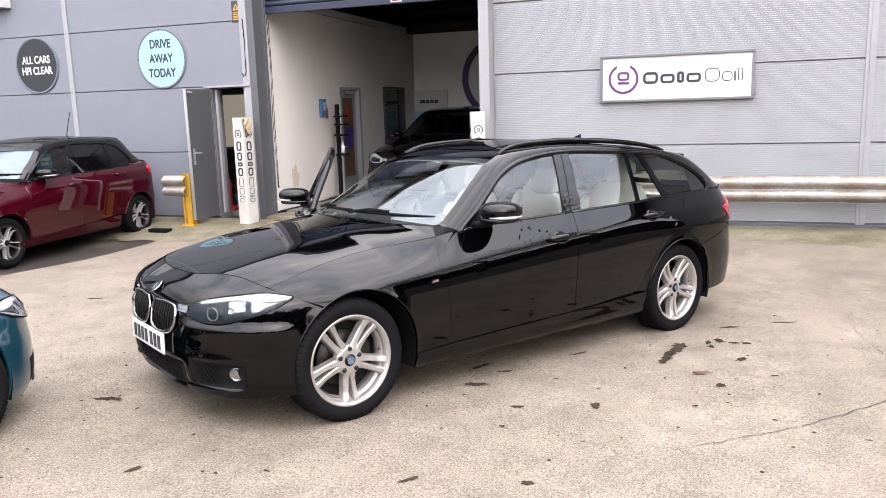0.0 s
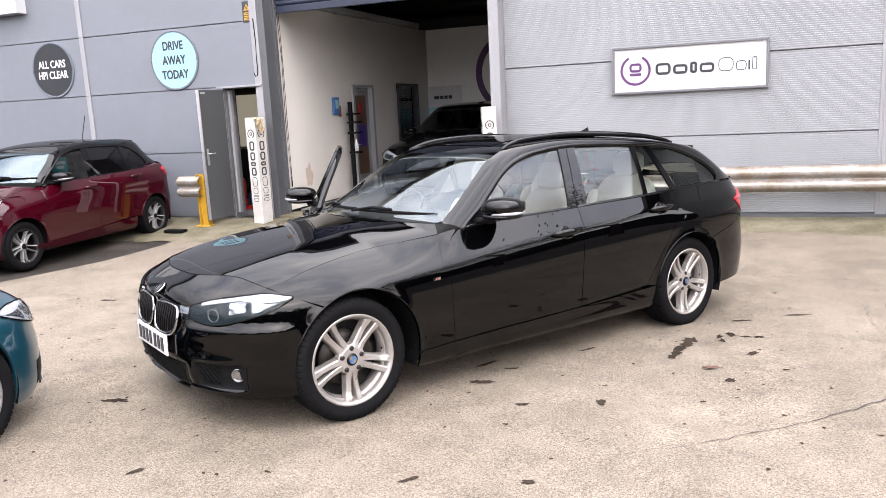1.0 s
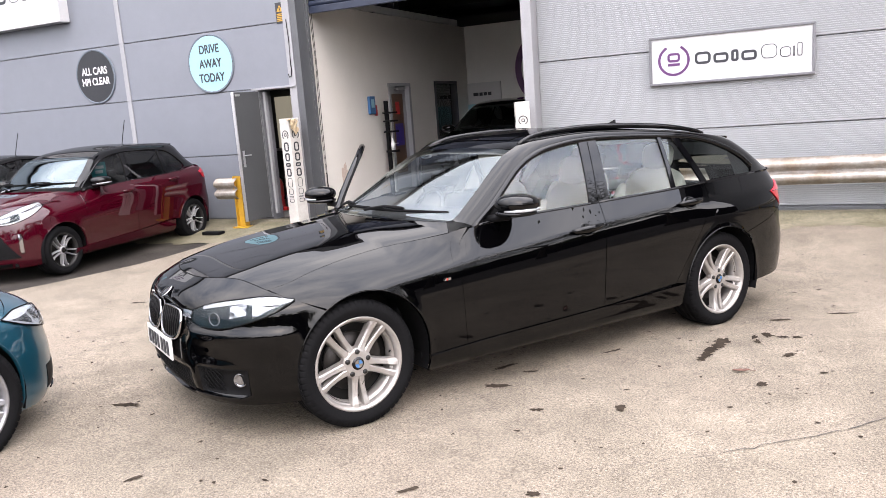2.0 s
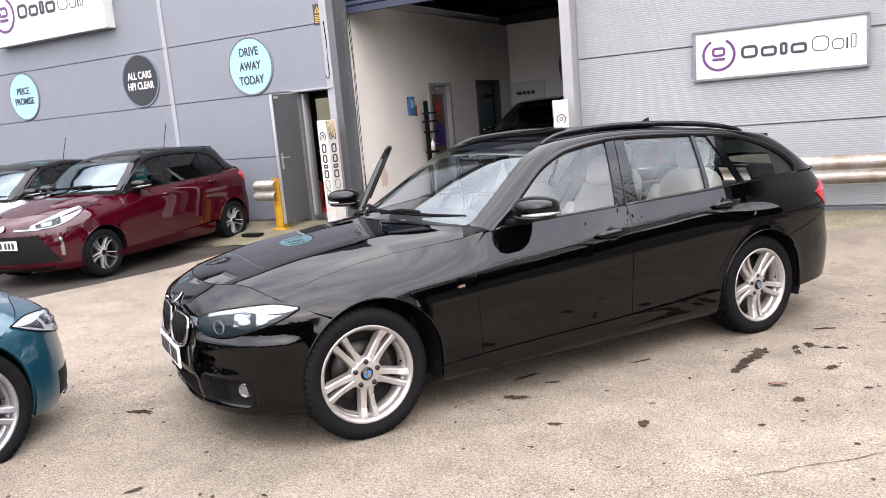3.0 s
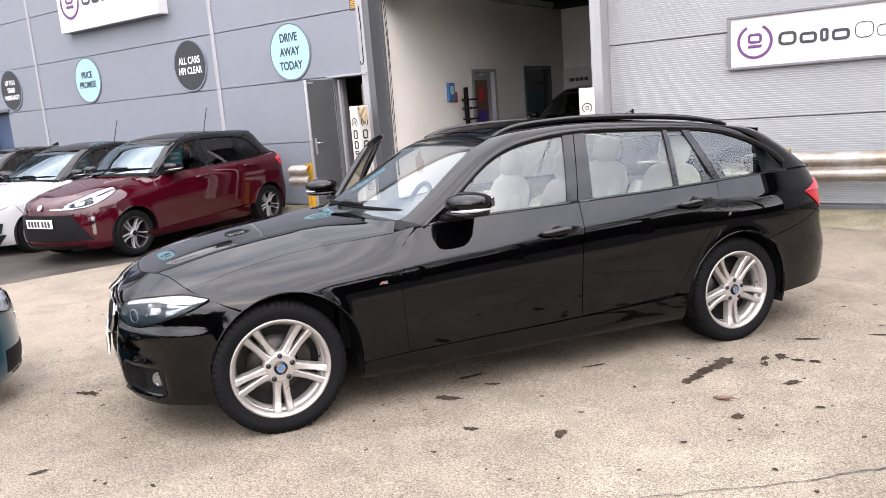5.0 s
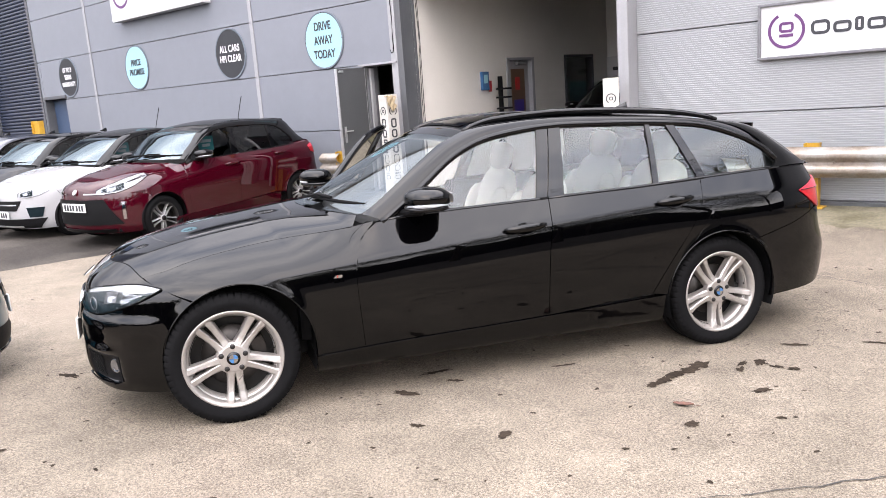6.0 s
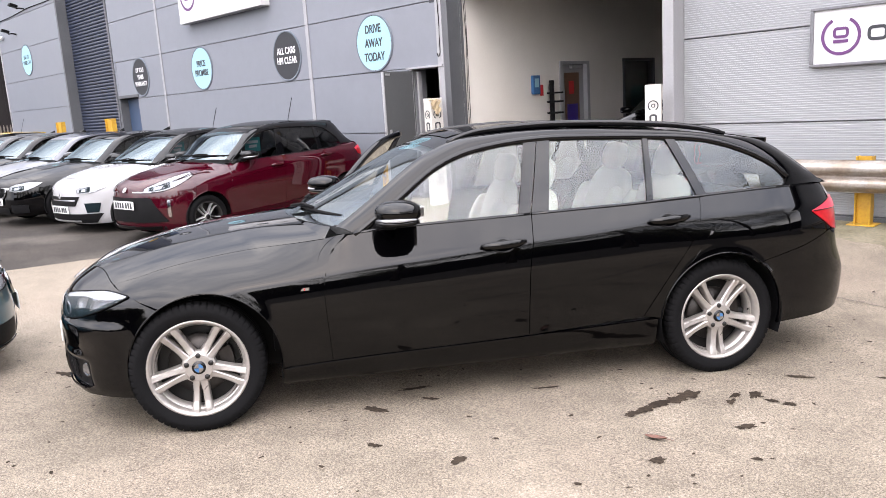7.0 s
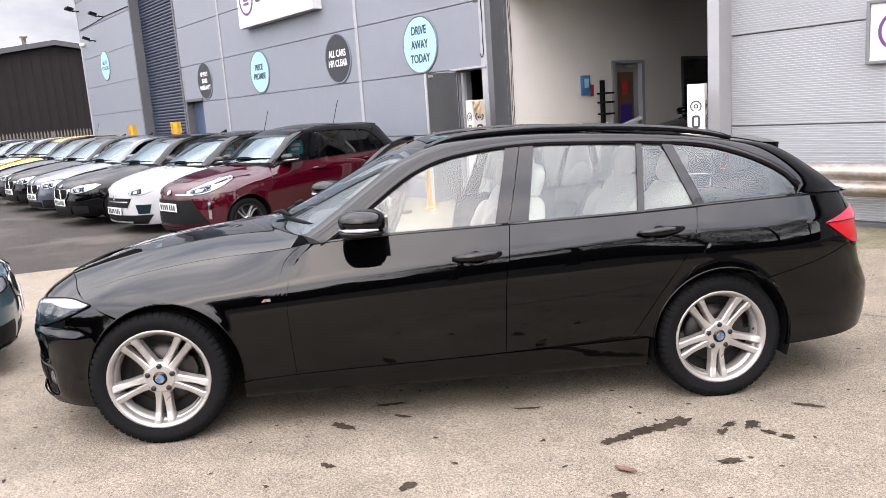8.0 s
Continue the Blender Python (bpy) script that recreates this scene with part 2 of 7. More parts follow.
M_RED = car_paint("deep_red_car_paint", (0.0319, 0.0008, 0.0044))
M_WHITECAR = car_paint("white_car_paint", (0.308, 0.308, 0.315), rough=0.3)
M_GREYBLUE = car_paint("grey_blue_car_paint", (0.0196, 0.0238, 0.0385), metal=0.1, rough=0.3)
M_DARKGREY = car_paint("dark_grey_car_paint", (0.010, 0.011, 0.014))
M_TEAL = car_paint("teal_car_paint", (0.0028, 0.0525, 0.084), metal=0.45, rough=0.3)
M_YELLOWCAR = car_paint("yellow_car_paint", (0.434, 0.28, 0.035), rough=0.3)
M_SILVER = car_paint("silver_car_paint", (0.224, 0.231, 0.245), metal=0.6, rough=0.3)
M_BARK = surface("bark", (0.09, 0.07, 0.05), rough=0.9, grain=0.3, scale=12, bump=0.4)
M_LEAF = surface("dull_foliage", (0.05, 0.065, 0.022), rough=0.7, grain=0.3, scale=3, vary=0.2, second=(0.09, 0.085, 0.03), stain_scale=0.6)
M_FARWALL = surface("dark_far_cladding", (0.014, 0.012, 0.012), rough=0.8, grain=0.1, stain=0.2, spec=0.1)
M_FENCE = surface("grey_palisade", (0.12, 0.10, 0.085), rough=0.6, stain=0.25)
M_EXT = surface("red_extinguisher", (0.45, 0.02, 0.02), rough=0.3)
M_TEALCARD = surface("teal_price_card", (0.016, 0.28, 0.288), rough=0.5)
M_CLOTH = surface("tan_rag", (0.38, 0.30, 0.19), rough=0.9, grain=0.2)
M_BLUEBOX = surface("blue_box_paint", (0.03, 0.11, 0.25), rough=0.4)
M_VIOLET = surface("violet_screen", (0.05, 0.03, 0.22), rough=0.3)
M_DEADLEAF = surface("dead_leaf", (0.13, 0.055, 0.035), rough=0.7, grain=0.25, scale=90, second=(0.08, 0.035, 0.025), stain_scale=20)
M_WOOD = surface("brown_wood", (0.12, 0.07, 0.042), rough=0.5)


# ---- mesh helpers ----
def finish(name, bm, mat, parent=None, label="", smooth=False, category="", kind="", group=""):
    me = bpy.data.meshes.new(name)
    bm.to_mesh(me)
    bm.free()
    for m in mat if isinstance(mat, (list, tuple)) else (mat,):
        me.materials.append(m)
    if smooth:
        me.shade_smooth()
    ob = new(name, me)
    ob.parent = parent
    return tagged(ob, label, category, group, kind)


def part(name, bm, mat, parent, label="", smooth=True):
    return finish(name, bm, mat, parent, label, smooth)


def thing(name, m, label, category, group=""):
    ob = new(name)
    ob.empty_display_size = 0.2
    ob.matrix_world = m
    return tagged(ob, label, category, group)


def box(x0, x1, y0, y1, z0, z1, bevel=0.0, bm=None, m=None):
    """A box with its edges bevelled, added to bm."""
    tmp = bmesh.new()
    bmesh.ops.create_cube(tmp, size=1.0)
    for v in tmp.verts:
        v.co = Vector(((x0 + x1) / 2 + v.co.x * (x1 - x0), (y0 + y1) / 2 + v.co.y * (y1 - y0), (z0 + z1) / 2 + v.co.z * (z1 - z0)))
    if bevel:
        bmesh.ops.bevel(tmp, geom=tmp.edges[:], offset=bevel, segments=2, affect="EDGES", profile=0.6)
    if m is not None:
        tmp.transform(m)
    return join(bm, tmp)


def join(bm, tmp):
    if bm is None:
        return tmp
    me = bpy.data.meshes.new("tmp")
    tmp.to_mesh(me)
    tmp.free()
    bm.from_mesh(me)
    bpy.data.meshes.remove(me)
    return bm


def lathe(profile, n=48, axis="y", bm=None, m=None, alter=None):
    """Turns a profile of (radius, along) round an axis."""
    tmp = bmesh.new()
    rings = []
    for i in range(n):
        a = 2 * math.pi * i / n
        ring = []
        for j, (r, h) in enumerate(profile):
            rr = r + (alter(i, j) if alter else 0)
            co = {"y": (rr * math.cos(a), h, rr * math.sin(a)), "z": (rr * math.cos(a), rr * math.sin(a), h), "x": (h, rr * math.cos(a), rr * math.sin(a))}[axis]
            ring.append(tmp.verts.new(co))
        rings.append(ring)
    for i in range(n):
        a, b = rings[i], rings[(i + 1) % n]
        for j in range(len(profile) - 1):
            tmp.faces.new((a[j], b[j], b[j + 1], a[j + 1]))
    bmesh.ops.remove_doubles(tmp, verts=tmp.verts[:], dist=1e-5)
    bmesh.ops.recalc_face_normals(tmp, faces=tmp.faces[:])
    if m is not None:
        tmp.transform(m)
    return join(bm, tmp)


def tube(points, r, n=8, bm=None, flat=1.0, closed=False):
    """A round bar along a line of points; flat squeezes it upright."""
    tmp = bmesh.new()
    pts = [Vector(p) for p in points]
    rings = []
    count = len(pts)
    for i, p in enumerate(pts):
        d = (pts[(i + 1) % count] - pts[i - 1]) if closed else (pts[min(i + 1, count - 1)] - pts[max(i - 1, 0)])
        d.normalize()
        side = d.cross(Vector((0, 0, 1)))
        if side.length < 1e-3:
            side = Vector((1, 0, 0))
        side.normalize()
        up = side.cross(d)
        rr = r(i / max(count - 1, 1)) if callable(r) else r
        rings.append([tmp.verts.new(p + side * math.cos(2 * math.pi * k / n) * rr + up * math.sin(2 * math.pi * k / n) * rr * flat) for k in range(n)])
    for i in range(count if closed else count - 1):
        a, b = rings[i], rings[(i + 1) % count]
        for k in range(n):
            tmp.faces.new((a[k], a[(k + 1) % n], b[(k + 1) % n], b[k]))
    if not closed:
        tmp.faces.new(rings[0][::-1])
        tmp.faces.new(rings[-1])
    bmesh.ops.recalc_face_normals(tmp, faces=tmp.faces[:])
    return join(bm, tmp)


def blob(cx, cy, cz, sx, sy, sz, power=2.6, nu=20, nv=12, bm=None, m=None):
    """A rounded solid between an egg and a box."""
    tmp = bmesh.new()

    def sp(v):
        return math.copysign(abs(v) ** (2 / power), v)

    rows = []
    for j in range(1, nv):
        p = -math.pi / 2 + math.pi * j / nv
        rows.append([tmp.verts.new((cx + sx * sp(math.cos(p)) * sp(math.cos(2 * math.pi * i / nu)), cy + sy * sp(math.cos(p)) * sp(math.sin(2 * math.pi * i / nu)), cz + sz * sp(math.sin(p)))) for i in range(nu)])
    lo, hi = tmp.verts.new((cx, cy, cz - sz)), tmp.verts.new((cx, cy, cz + sz))
    for j in range(len(rows) - 1):
        for i in range(nu):
            tmp.faces.new((rows[j][i], rows[j][(i + 1) % nu], rows[j + 1][(i + 1) % nu], rows[j + 1][i]))
    for i in range(nu):
        tmp.faces.new((lo, rows[0][(i + 1) % nu], rows[0][i]))
        tmp.faces.new((hi, rows[-1][i], rows[-1][(i + 1) % nu]))
    if m is not None:
        tmp.transform(m)
    return join(bm, tmp)


def prism(outline, y0, y1, bm=None, m=None, bevel=0.0):
    """A flat outline of (x, z), thick from y0 to y1."""
    tmp = bmesh.new()
    a, b = [tmp.verts.new((x, y0, z)) for x, z in outline], [tmp.verts.new((x, y1, z)) for x, z in outline]
    tmp.faces.new(a)
    tmp.faces.new(b[::-1])
    for i in range(len(a)):
        j = (i + 1) % len(a)
        tmp.faces.new((a[j], a[i], b[i], b[j]))
    bmesh.ops.recalc_face_normals(tmp, faces=tmp.faces[:])
    if bevel:
        bmesh.ops.bevel(tmp, geom=tmp.edges[:], offset=bevel, segments=2, affect="EDGES")
    if m is not None:
        tmp.transform(m)
    return join(bm, tmp)


def sheet(grid, bm=None, flip=False, depth=0.0):
    """Quads over a grid of points; depth folds the rim inwards, so that the sheet has a turned edge."""
    tmp = bmesh.new()
    v = [[tmp.verts.new(p) for p in row] for row in grid]
    for i in range(len(v) - 1):
        for j in range(len(v[0]) - 1):
            q = (v[i][j], v[i][j + 1], v[i + 1][j + 1], v[i + 1][j])
            if len({tuple(round(c, 6) for c in w.co) for w in q}) == 4:
                tmp.faces.new(q[::-1] if flip else q)
            else:
                u = []
                for w in q:
                    if all((w.co - o.co).length > 1e-6 for o in u):
                        u.append(w)
                if len(u) == 3:
                    tmp.faces.new(u[::-1] if flip else u)
    bmesh.ops.remove_doubles(tmp, verts=tmp.verts[:], dist=1e-6)
    tmp.normal_update()
    if depth:
        rim = [e for e in tmp.edges if len(e.link_faces) == 1]
        normal = {w: w.normal.copy() for e in rim for w in e.verts}
        made = bmesh.ops.extrude_edge_only(tmp, edges=rim)["geom"]
        old = {tuple(round(c, 6) for c in w.co): nn for w, nn in normal.items()}
        for w in made:
            if isinstance(w, bmesh.types.BMVert):
                w.co -= old[tuple(round(c, 6) for c in w.co)] * depth
        for e in rim:
            e.smooth = False
    return join(bm, tmp)


def spline(points):
    """A smooth curve through (x, value) points, as a function of x."""
    xs, ys = [p[0] for p in points], [p[1] for p in points]
    n = len(xs)
    d = [(ys[i + 1] - ys[i]) / (xs[i + 1] - xs[i]) for i in range(n - 1)]
    t = [d[0]] + [(d[i - 1] + d[i]) / 2 if d[i - 1] * d[i] > 0 else 0.0 for i in range(1, n - 1)] + [d[-1]]
    for i in range(n - 1):
        for k in (i, i + 1):
            lim = 3 * abs(d[i])
            t[k] = max(-lim, min(lim, t[k])) if d[i] else 0.0

    def f(x):
        if x <= xs[0]:
            return ys[0] + t[0] * (x - xs[0])
        if x >= xs[-1]:
            return ys[-1] + t[-1] * (x - xs[-1])
        i = max(k for k in range(n - 1) if xs[k] <= x)
        h = xs[i + 1] - xs[i]
        u = (x - xs[i]) / h
        return (2 * u**3 - 3 * u**2 + 1) * ys[i] + (u**3 - 2 * u**2 + u) * h * t[i] + (-2 * u**3 + 3 * u**2) * ys[i + 1] + (u**3 - u**2) * h * t[i + 1]

    return f


def resample(points, n, smooth=True):
    """n + 1 points at even steps along a line of points, rounded by a curve through them."""
    p = [np.array(q, float) for q in points]
    fine = []
    for i in range(len(p) - 1):
        a, b, c, d = p[max(i - 1, 0)], p[i], p[i + 1], p[min(i + 2, len(p) - 1)]
        for u in np.linspace(0, 1, 12, endpoint=False):
            fine.append(0.5 * (2 * b + (c - a) * u + (2 * a - 5 * b + 4 * c - d) * u**2 + (3 * b - a - 3 * c + d) * u**3) if smooth and len(p) > 2 else b + (c - b) * u)
    fine.append(p[-1])
    s = np.r_[0, np.cumsum([np.linalg.norm(fine[i + 1] - fine[i]) for i in range(len(fine) - 1)])]
    at = np.linspace(0, s[-1], n + 1)
    return np.stack([np.interp(at, s, [q[k] for q in fine]) for k in range(len(p[0]))], 1)


def coons(bottom, top, left, right, nu, nv, smooth=True):
    """A grid of points in the flat between four lines."""
    b, t, l, r = resample(bottom, nu, smooth), resample(top, nu, smooth), resample(left, nv, smooth), resample(right, nv, smooth)
    u, v = np.linspace(0, 1, nu + 1)[:, None, None], np.linspace(0, 1, nv + 1)[None, :, None]
    flat = (1 - u) * (1 - v) * b[0] + u * (1 - v) * b[-1] + (1 - u) * v * t[0] + u * v * t[-1]
    return (1 - v) * b[:, None] + v * t[:, None] + (1 - u) * l[None] + u * r[None] - flat


def lettering(name, text, size, mat, parent, m, depth=0.004, squeeze=1.0, bold=0.0, label=""):
    """Words in the built-in font, as a mesh."""
    cu = bpy.data.curves.new(name, "FONT")
    cu.body, cu.size, cu.align_x, cu.align_y, cu.extrude, cu.offset = text, size, "CENTER", "CENTER", depth, bold
    tmp = bpy.data.objects.new("tmp_text", cu)
    me = bpy.data.meshes.new_from_object(tmp)
    bpy.data.objects.remove(tmp)
    me.transform(m @ pose(0, 0, 0, 90, 0, 0) @ Matrix.Diagonal((squeeze, 1, 1, 1)))
    me.materials.clear()
    me.materials.append(mat)
    ob = new(name, me)
    ob.parent = parent
    return tagged(ob, label)


# ---- ground ----
F_Y = spline([(-60, 0.10), (-6, 0.10), (0, 0.085), (3, 0.02), (4, -0.003), (6.5, -0.06), (7.5, -0.075), (8.8, -0.055), (9.6, 0.02), (10.1, 0.07), (12, 0.07)])
F_X = spline([(-60, -0.03), (-12, -0.02), (-8, -0.015), (-6, 0.012), (-4, 0.03), (-1, 0.0), (1.5, -0.03), (4, -0.03), (60, -0.03)])


def ground_z(x, y):
    return F_X(x) * max(0.0, min(1.0, (10.0 - y) / 2.0)) + F_Y(y) - 0.008


def ground_sheet(name, xs, ys, lift, mat, label):
    bm = bmesh.new()
    v = [[bm.verts.new((x, y, ground_z(x, y) + lift)) for y in ys] for x in xs]
    for i in range(len(xs) - 1):
        for j in range(len(ys) - 1):
            bm.faces.new((v[i][j], v[i + 1][j], v[i + 1][j + 1], v[i][j + 1]))
    return finish(name, bm, mat, None, label, True, "ground", "structure")


far_steps = [-900, -300, -120, -60]
ground_sheet("ground", far_steps + [x * 1.0 for x in range(-40, 41)] + [60, 120, 300, 900], far_steps + [x * 0.5 for x in range(-80, 24)] + [14, 20, 40, 120, 300, 900], -0.012, M_ASPHALT,
             "old dark grey asphalt yard with gritty worn surface")


def slab():
    """The concrete yard, ending on a slanting line against the asphalt."""
    bm = bmesh.new()
    ys = [y * 0.5 for y in range(-60, 21)]
    rows = []
    for y in ys:
        edge = -7.72 + 0.17 * (y - 6.5) + 0.02 * math.sin(y * 3.1) if y < 7.5 else -7.55 + 0.04 * (y - 7.5)
        east = 5.2 + 0.06 * math.sin(y * 2.3) if y < 8.5 else 5.2 + 6.8 * min((y - 8.5) / 1.5, 1.0)
        xs = [edge + (east - edge) * k / 44 for k in range(45)]
        rows.append([bm.verts.new((x, y, ground_z(x, y))) for x in xs])
    for i in range(len(rows) - 1):
        for j in range(44):
            bm.faces.new((rows[i][j], rows[i][j + 1], rows[i + 1][j + 1], rows[i + 1][j]))
    return finish("pavement", bm, M_CONCRETE, None, "pale worn concrete yard slab with exposed stones and cracks", True, "concrete", "structure")


slab()


def apron(x0, x1, y0, y1, lift, seed):
    """The mossy strip of concrete along the foot of the wall, with a ragged outer edge."""
    rng = random.Random(seed)
    bm = bmesh.new()
    n = int((x1 - x0) / 0.12)
    rows = []
    for i in range(n + 1):
        x = x0 + (x1 - x0) * i / n
        ya = y0 + 0.18 * noise.noise((x * 1.3, seed, 0)) + 0.07 * rng.uniform(-1, 1)
        rows.append([bm.verts.new((x, ya + (y1 - ya) * k / 4, ground_z(x, ya + (y1 - ya) * k / 4) + lift)) for k in range(5)])
    for i in range(n):
        for k in range(4):
            bm.faces.new((rows[i][k], rows[i + 1][k], rows[i + 1][k + 1], rows[i][k + 1]))
    return finish("pavement_edge", bm, M_APRON, None, "mossy dirty strip of concrete at the wall foot", True, "concrete", "structure")


apron(-3.1, 9.0, 9.55, 10.4, 0.005, 3)
apron(-9.8, -6.4, 8.75, 10.12, 0.005, 7)


def stains():
    rng = random.Random(4)
    bm = bmesh.new()
    spots = [(-1.48, 4.28, 0.075, 0.035, 0.3), (-0.455, 5.09, 0.065, 0.032, 1.4), (-0.44, 5.18, 0.075, 0.036, 1.45), (-0.42, 5.28, 0.07, 0.042, 1.3), (-0.39, 5.38, 0.07, 0.05, 1.4), (-0.38, 5.49, 0.085, 0.045, 1.5), (0.025, 5.30, 0.06, 0.03, 1.1),
             (-0.10, 4.71, 0.045, 0.03, 1.3), (-0.165, 5.54, 0.05, 0.024, 1.7), (-0.19, 5.64, 0.055, 0.022, 1.6), (-0.115, 5.71, 0.06, 0.03, 1.6), (-0.02, 5.685, 0.035, 0.022, 0.2), (0.07, 5.70, 0.04, 0.026, 0.6), (-0.04, 6.12, 0.07, 0.02, 0.5), (-1.55, 4.62, 0.10, 0.02, 1.1), (-1.38, 4.57, 0.05, 0.02, 0.5),
             (-1.0, 5.1, 0.09, 0.014, 0.95), (-1.38, 3.0, 0.06, 0.015, 0.8), (-0.88, 3.13, 0.035, 0.02, 0.3), (-1.15, 4.0, 0.04, 0.02, 0.3), (-0.75, 4.15, 0.045, 0.03, 2.0), (0.2, 5.0, 0.03, 0.02, 0.5), (0.35, 6.4, 0.09, 0.02, 0.3),
             (-3.9, 4.5, 0.03, 0.02, 0.1), (-3.4, 3.4, 0.10, 0.03, 0.2), (-2.6, 2.7, 0.05, 0.02, 1.1), (-5.6, 5.6, 0.10, 0.02, 0.1)]
    spots += [(rng.uniform(-6, 2.5), rng.uniform(1.8, 9.0), rng.uniform(0.008, 0.022), rng.uniform(0.006, 0.014), rng.uniform(0, 3)) for _ in range(460)]
    for cx, cy, a, b, turn in spots:
        n = 64 if a > 0.03 else 10
        ring = []
        for k in range(n):
            w = 2 * math.pi * k / n
            r = 0.85 + 0.6 * noise.noise((math.cos(w) * 2.2 + cx * 9, math.sin(w) * 2.2 + cy * 9, a * 50)) + 0.22 * noise.noise((math.cos(w) * 6.5 + cy * 7, math.sin(w) * 6.5, a * 90))
            px, py = a * r * math.cos(w), b * r * math.sin(w)
            x, y = cx + px * math.cos(turn) - py * math.sin(turn), cy + px * math.sin(turn) + py * math.cos(turn)
            ring.append(bm.verts.new((x, y, ground_z(x, y) + 0.004)))
        bm.faces.new(ring)
    return finish("oil_stains", bm, M_STAIN, None, "scattered dark oil drips and specks on the concrete", False, "stain", "stuff")


stains()
fallen = thing("fallen_leaf", pose(-0.22, 4.90, ground_z(-0.22, 4.90) + 0.004, 0, 0, 18), "curled reddish brown leaf lying on the concrete", "leaf")
part("blade", sheet([[Vector((0.05 * u, 0.017 * v * (1 - u * u) ** 0.7 * (1 + 0.12 * math.sin(9 * u + 2 * v)), 0.004 + 0.007 * v * v + 0.003 * u * u)) for v in (-1, -0.5, 0, 0.5, 1)] for u in np.linspace(-0.99, 0.99, 13)], depth=0.001), M_DEADLEAF, fallen)
part("stalk", tube([(0.048, 0, 0.006), (0.066, 0.003, 0.004), (0.08, 0.001, 0.003)], 0.0012, 5), M_DEADLEAF, fallen)


def crack(points, width, seed):
    rng = random.Random(seed)
    bm = bmesh.new()
    line = resample(points, 60)
    rows = []
    for i, (x, y) in enumerate(line):
        d = line[min(i + 1, 60)] - line[max(i - 1, 0)]
        d = d / np.linalg.norm(d)
        x, y = x - d[1] * rng.uniform(-0.02, 0.02), y + d[0] * rng.uniform(-0.02, 0.02)
        w = width * rng.uniform(0.35, 1.4) * (0.15 + 0.85 * (i / 60) ** 0.8)
        rows.append([bm.verts.new((x - s * d[1] * w, y + s * d[0] * w, ground_z(x, y) + 0.0045)) for s in (-1, 1)])
    for a, b in zip(rows, rows[1:]):
        bm.faces.new((a[0], a[1], b[1], b[0]))
    return finish("crack", bm, M_CRACK, None, "thin wandering crack in the concrete", False, "crack", "structure")


crack([(-0.75, 3.4), (-0.29, 3.70), (-0.04, 3.90), (0.23, 4.14), (0.53, 4.45), (0.76, 4.73), (1.2, 5.1), (1.9, 5.4)], 0.0055, 1)
crack([(0.80, 7.3), (0.87, 7.0), (0.83, 6.3), (0.93, 5.6), (0.88, 5.0), (0.85, 4.85)], 0.0045, 2)
crack([(-2.2, 7.6), (-0.6, 7.9), (0.4, 7.75), (2.2, 7.8)], 0.006, 5)


# ---- the building ----
YL, YR, TOP = 10.14, 10.43, 6.25
BUILDING = "large industrial unit clad in grey metal panels"


def structure(name, bm, mat, label, category="wall", smooth=False):
    return finish(name, bm, mat, None, label, smooth, category, "structure")


# The backing of the left wall stands round three openings: far shutter, blue door, staff door.
bm = None
DOORS = [(-27.5, -21.9, 0, TOP), (-21.9, -18.6, 5.6, TOP), (-18.6, -18.4, 0, TOP), (-18.4, -17.35, 2.09, TOP), (-17.35, -7.42, 0, TOP), (-7.42, -6.76, 2.03, TOP), (-6.76, -6.71, 0, TOP)]
for x0, x1, z0, z1 in DOORS:
    bm = box(x0, x1, YL + 0.03, YL + 0.28, z0 - (0.3 if z0 == 0 else 0), z1, bm=bm)
wall_left = structure("wall_left", bm, M_BACKING, "grey metal clad wall of long joined panels")
JOINTS = [0.08, 1.084, 2.056, 2.98, 3.95, 4.92, 5.85, TOP]
STRIPS = [-27.5, -21.9, -15.83, -10.06, -6.71]


def panel(x0, x1, z0, z1):
    g = 0.007
    return finish("wall_panel", box(x0 + g, x1 - g, YL, YL + 0.03, z0 + g, z1 - g, 0.004), M_CLAD, wall_left)


for z0, z1 in zip(JOINTS, JOINTS[1:]):
    for x0, x1 in zip(STRIPS, STRIPS[1:]):
        cuts = []
        for ox0, ox1, top in ((-21.9, -18.6, 5.6), (-18.4, -17.35, 2.09), (-7.42, -6.76, 2.03)):
            if ox0 < x1 - 0.01 and ox1 > x0 + 0.01 and z0 < top:
                cuts.append((ox0, ox1, top))
        x = x0
        for ox0, ox1, top in sorted(cuts):
            if ox0 - x > 0.06:
                panel(x, ox0, z0, z1)
            if z1 - top > 0.06:
                panel(ox0, ox1, max(top, z0), z1)
            x = ox1
        if x1 - x > 0.06:
            panel(x, x1, z0, z1)
for x in (-15.83, -10.06):
    structure("trim", box(x - 0.045, x + 0.045, YL - 0.018, YL - 0.002, 0.1, TOP, 0.005), M_FLASH, "pale vertical flashing strip between wall panels", "trim")
structure("trim", box(-27.56, -27.46, YL - 0.02, YL + 0.3, -0.2, TOP, 0.006), M_FLASH, "pale flashing at the corner of the building", "trim")
structure("trim", box(-6.83, -6.707, YL - 0.022, YL - 0.002, 0.02, TOP, 0.004), M_FLASH, "pale flashing strip beside the dark steel post", "trim")
structure("wall_end", box(-27.5, -27.3, YL + 0.28, 30, -0.3, TOP), M_CLAD, "grey end wall of the industrial unit")
structure("roof", box(-27.8, 12.5, YL - 0.25, 30, TOP, TOP + 0.25), M_DARK, "roof edge of the industrial unit", "roof")


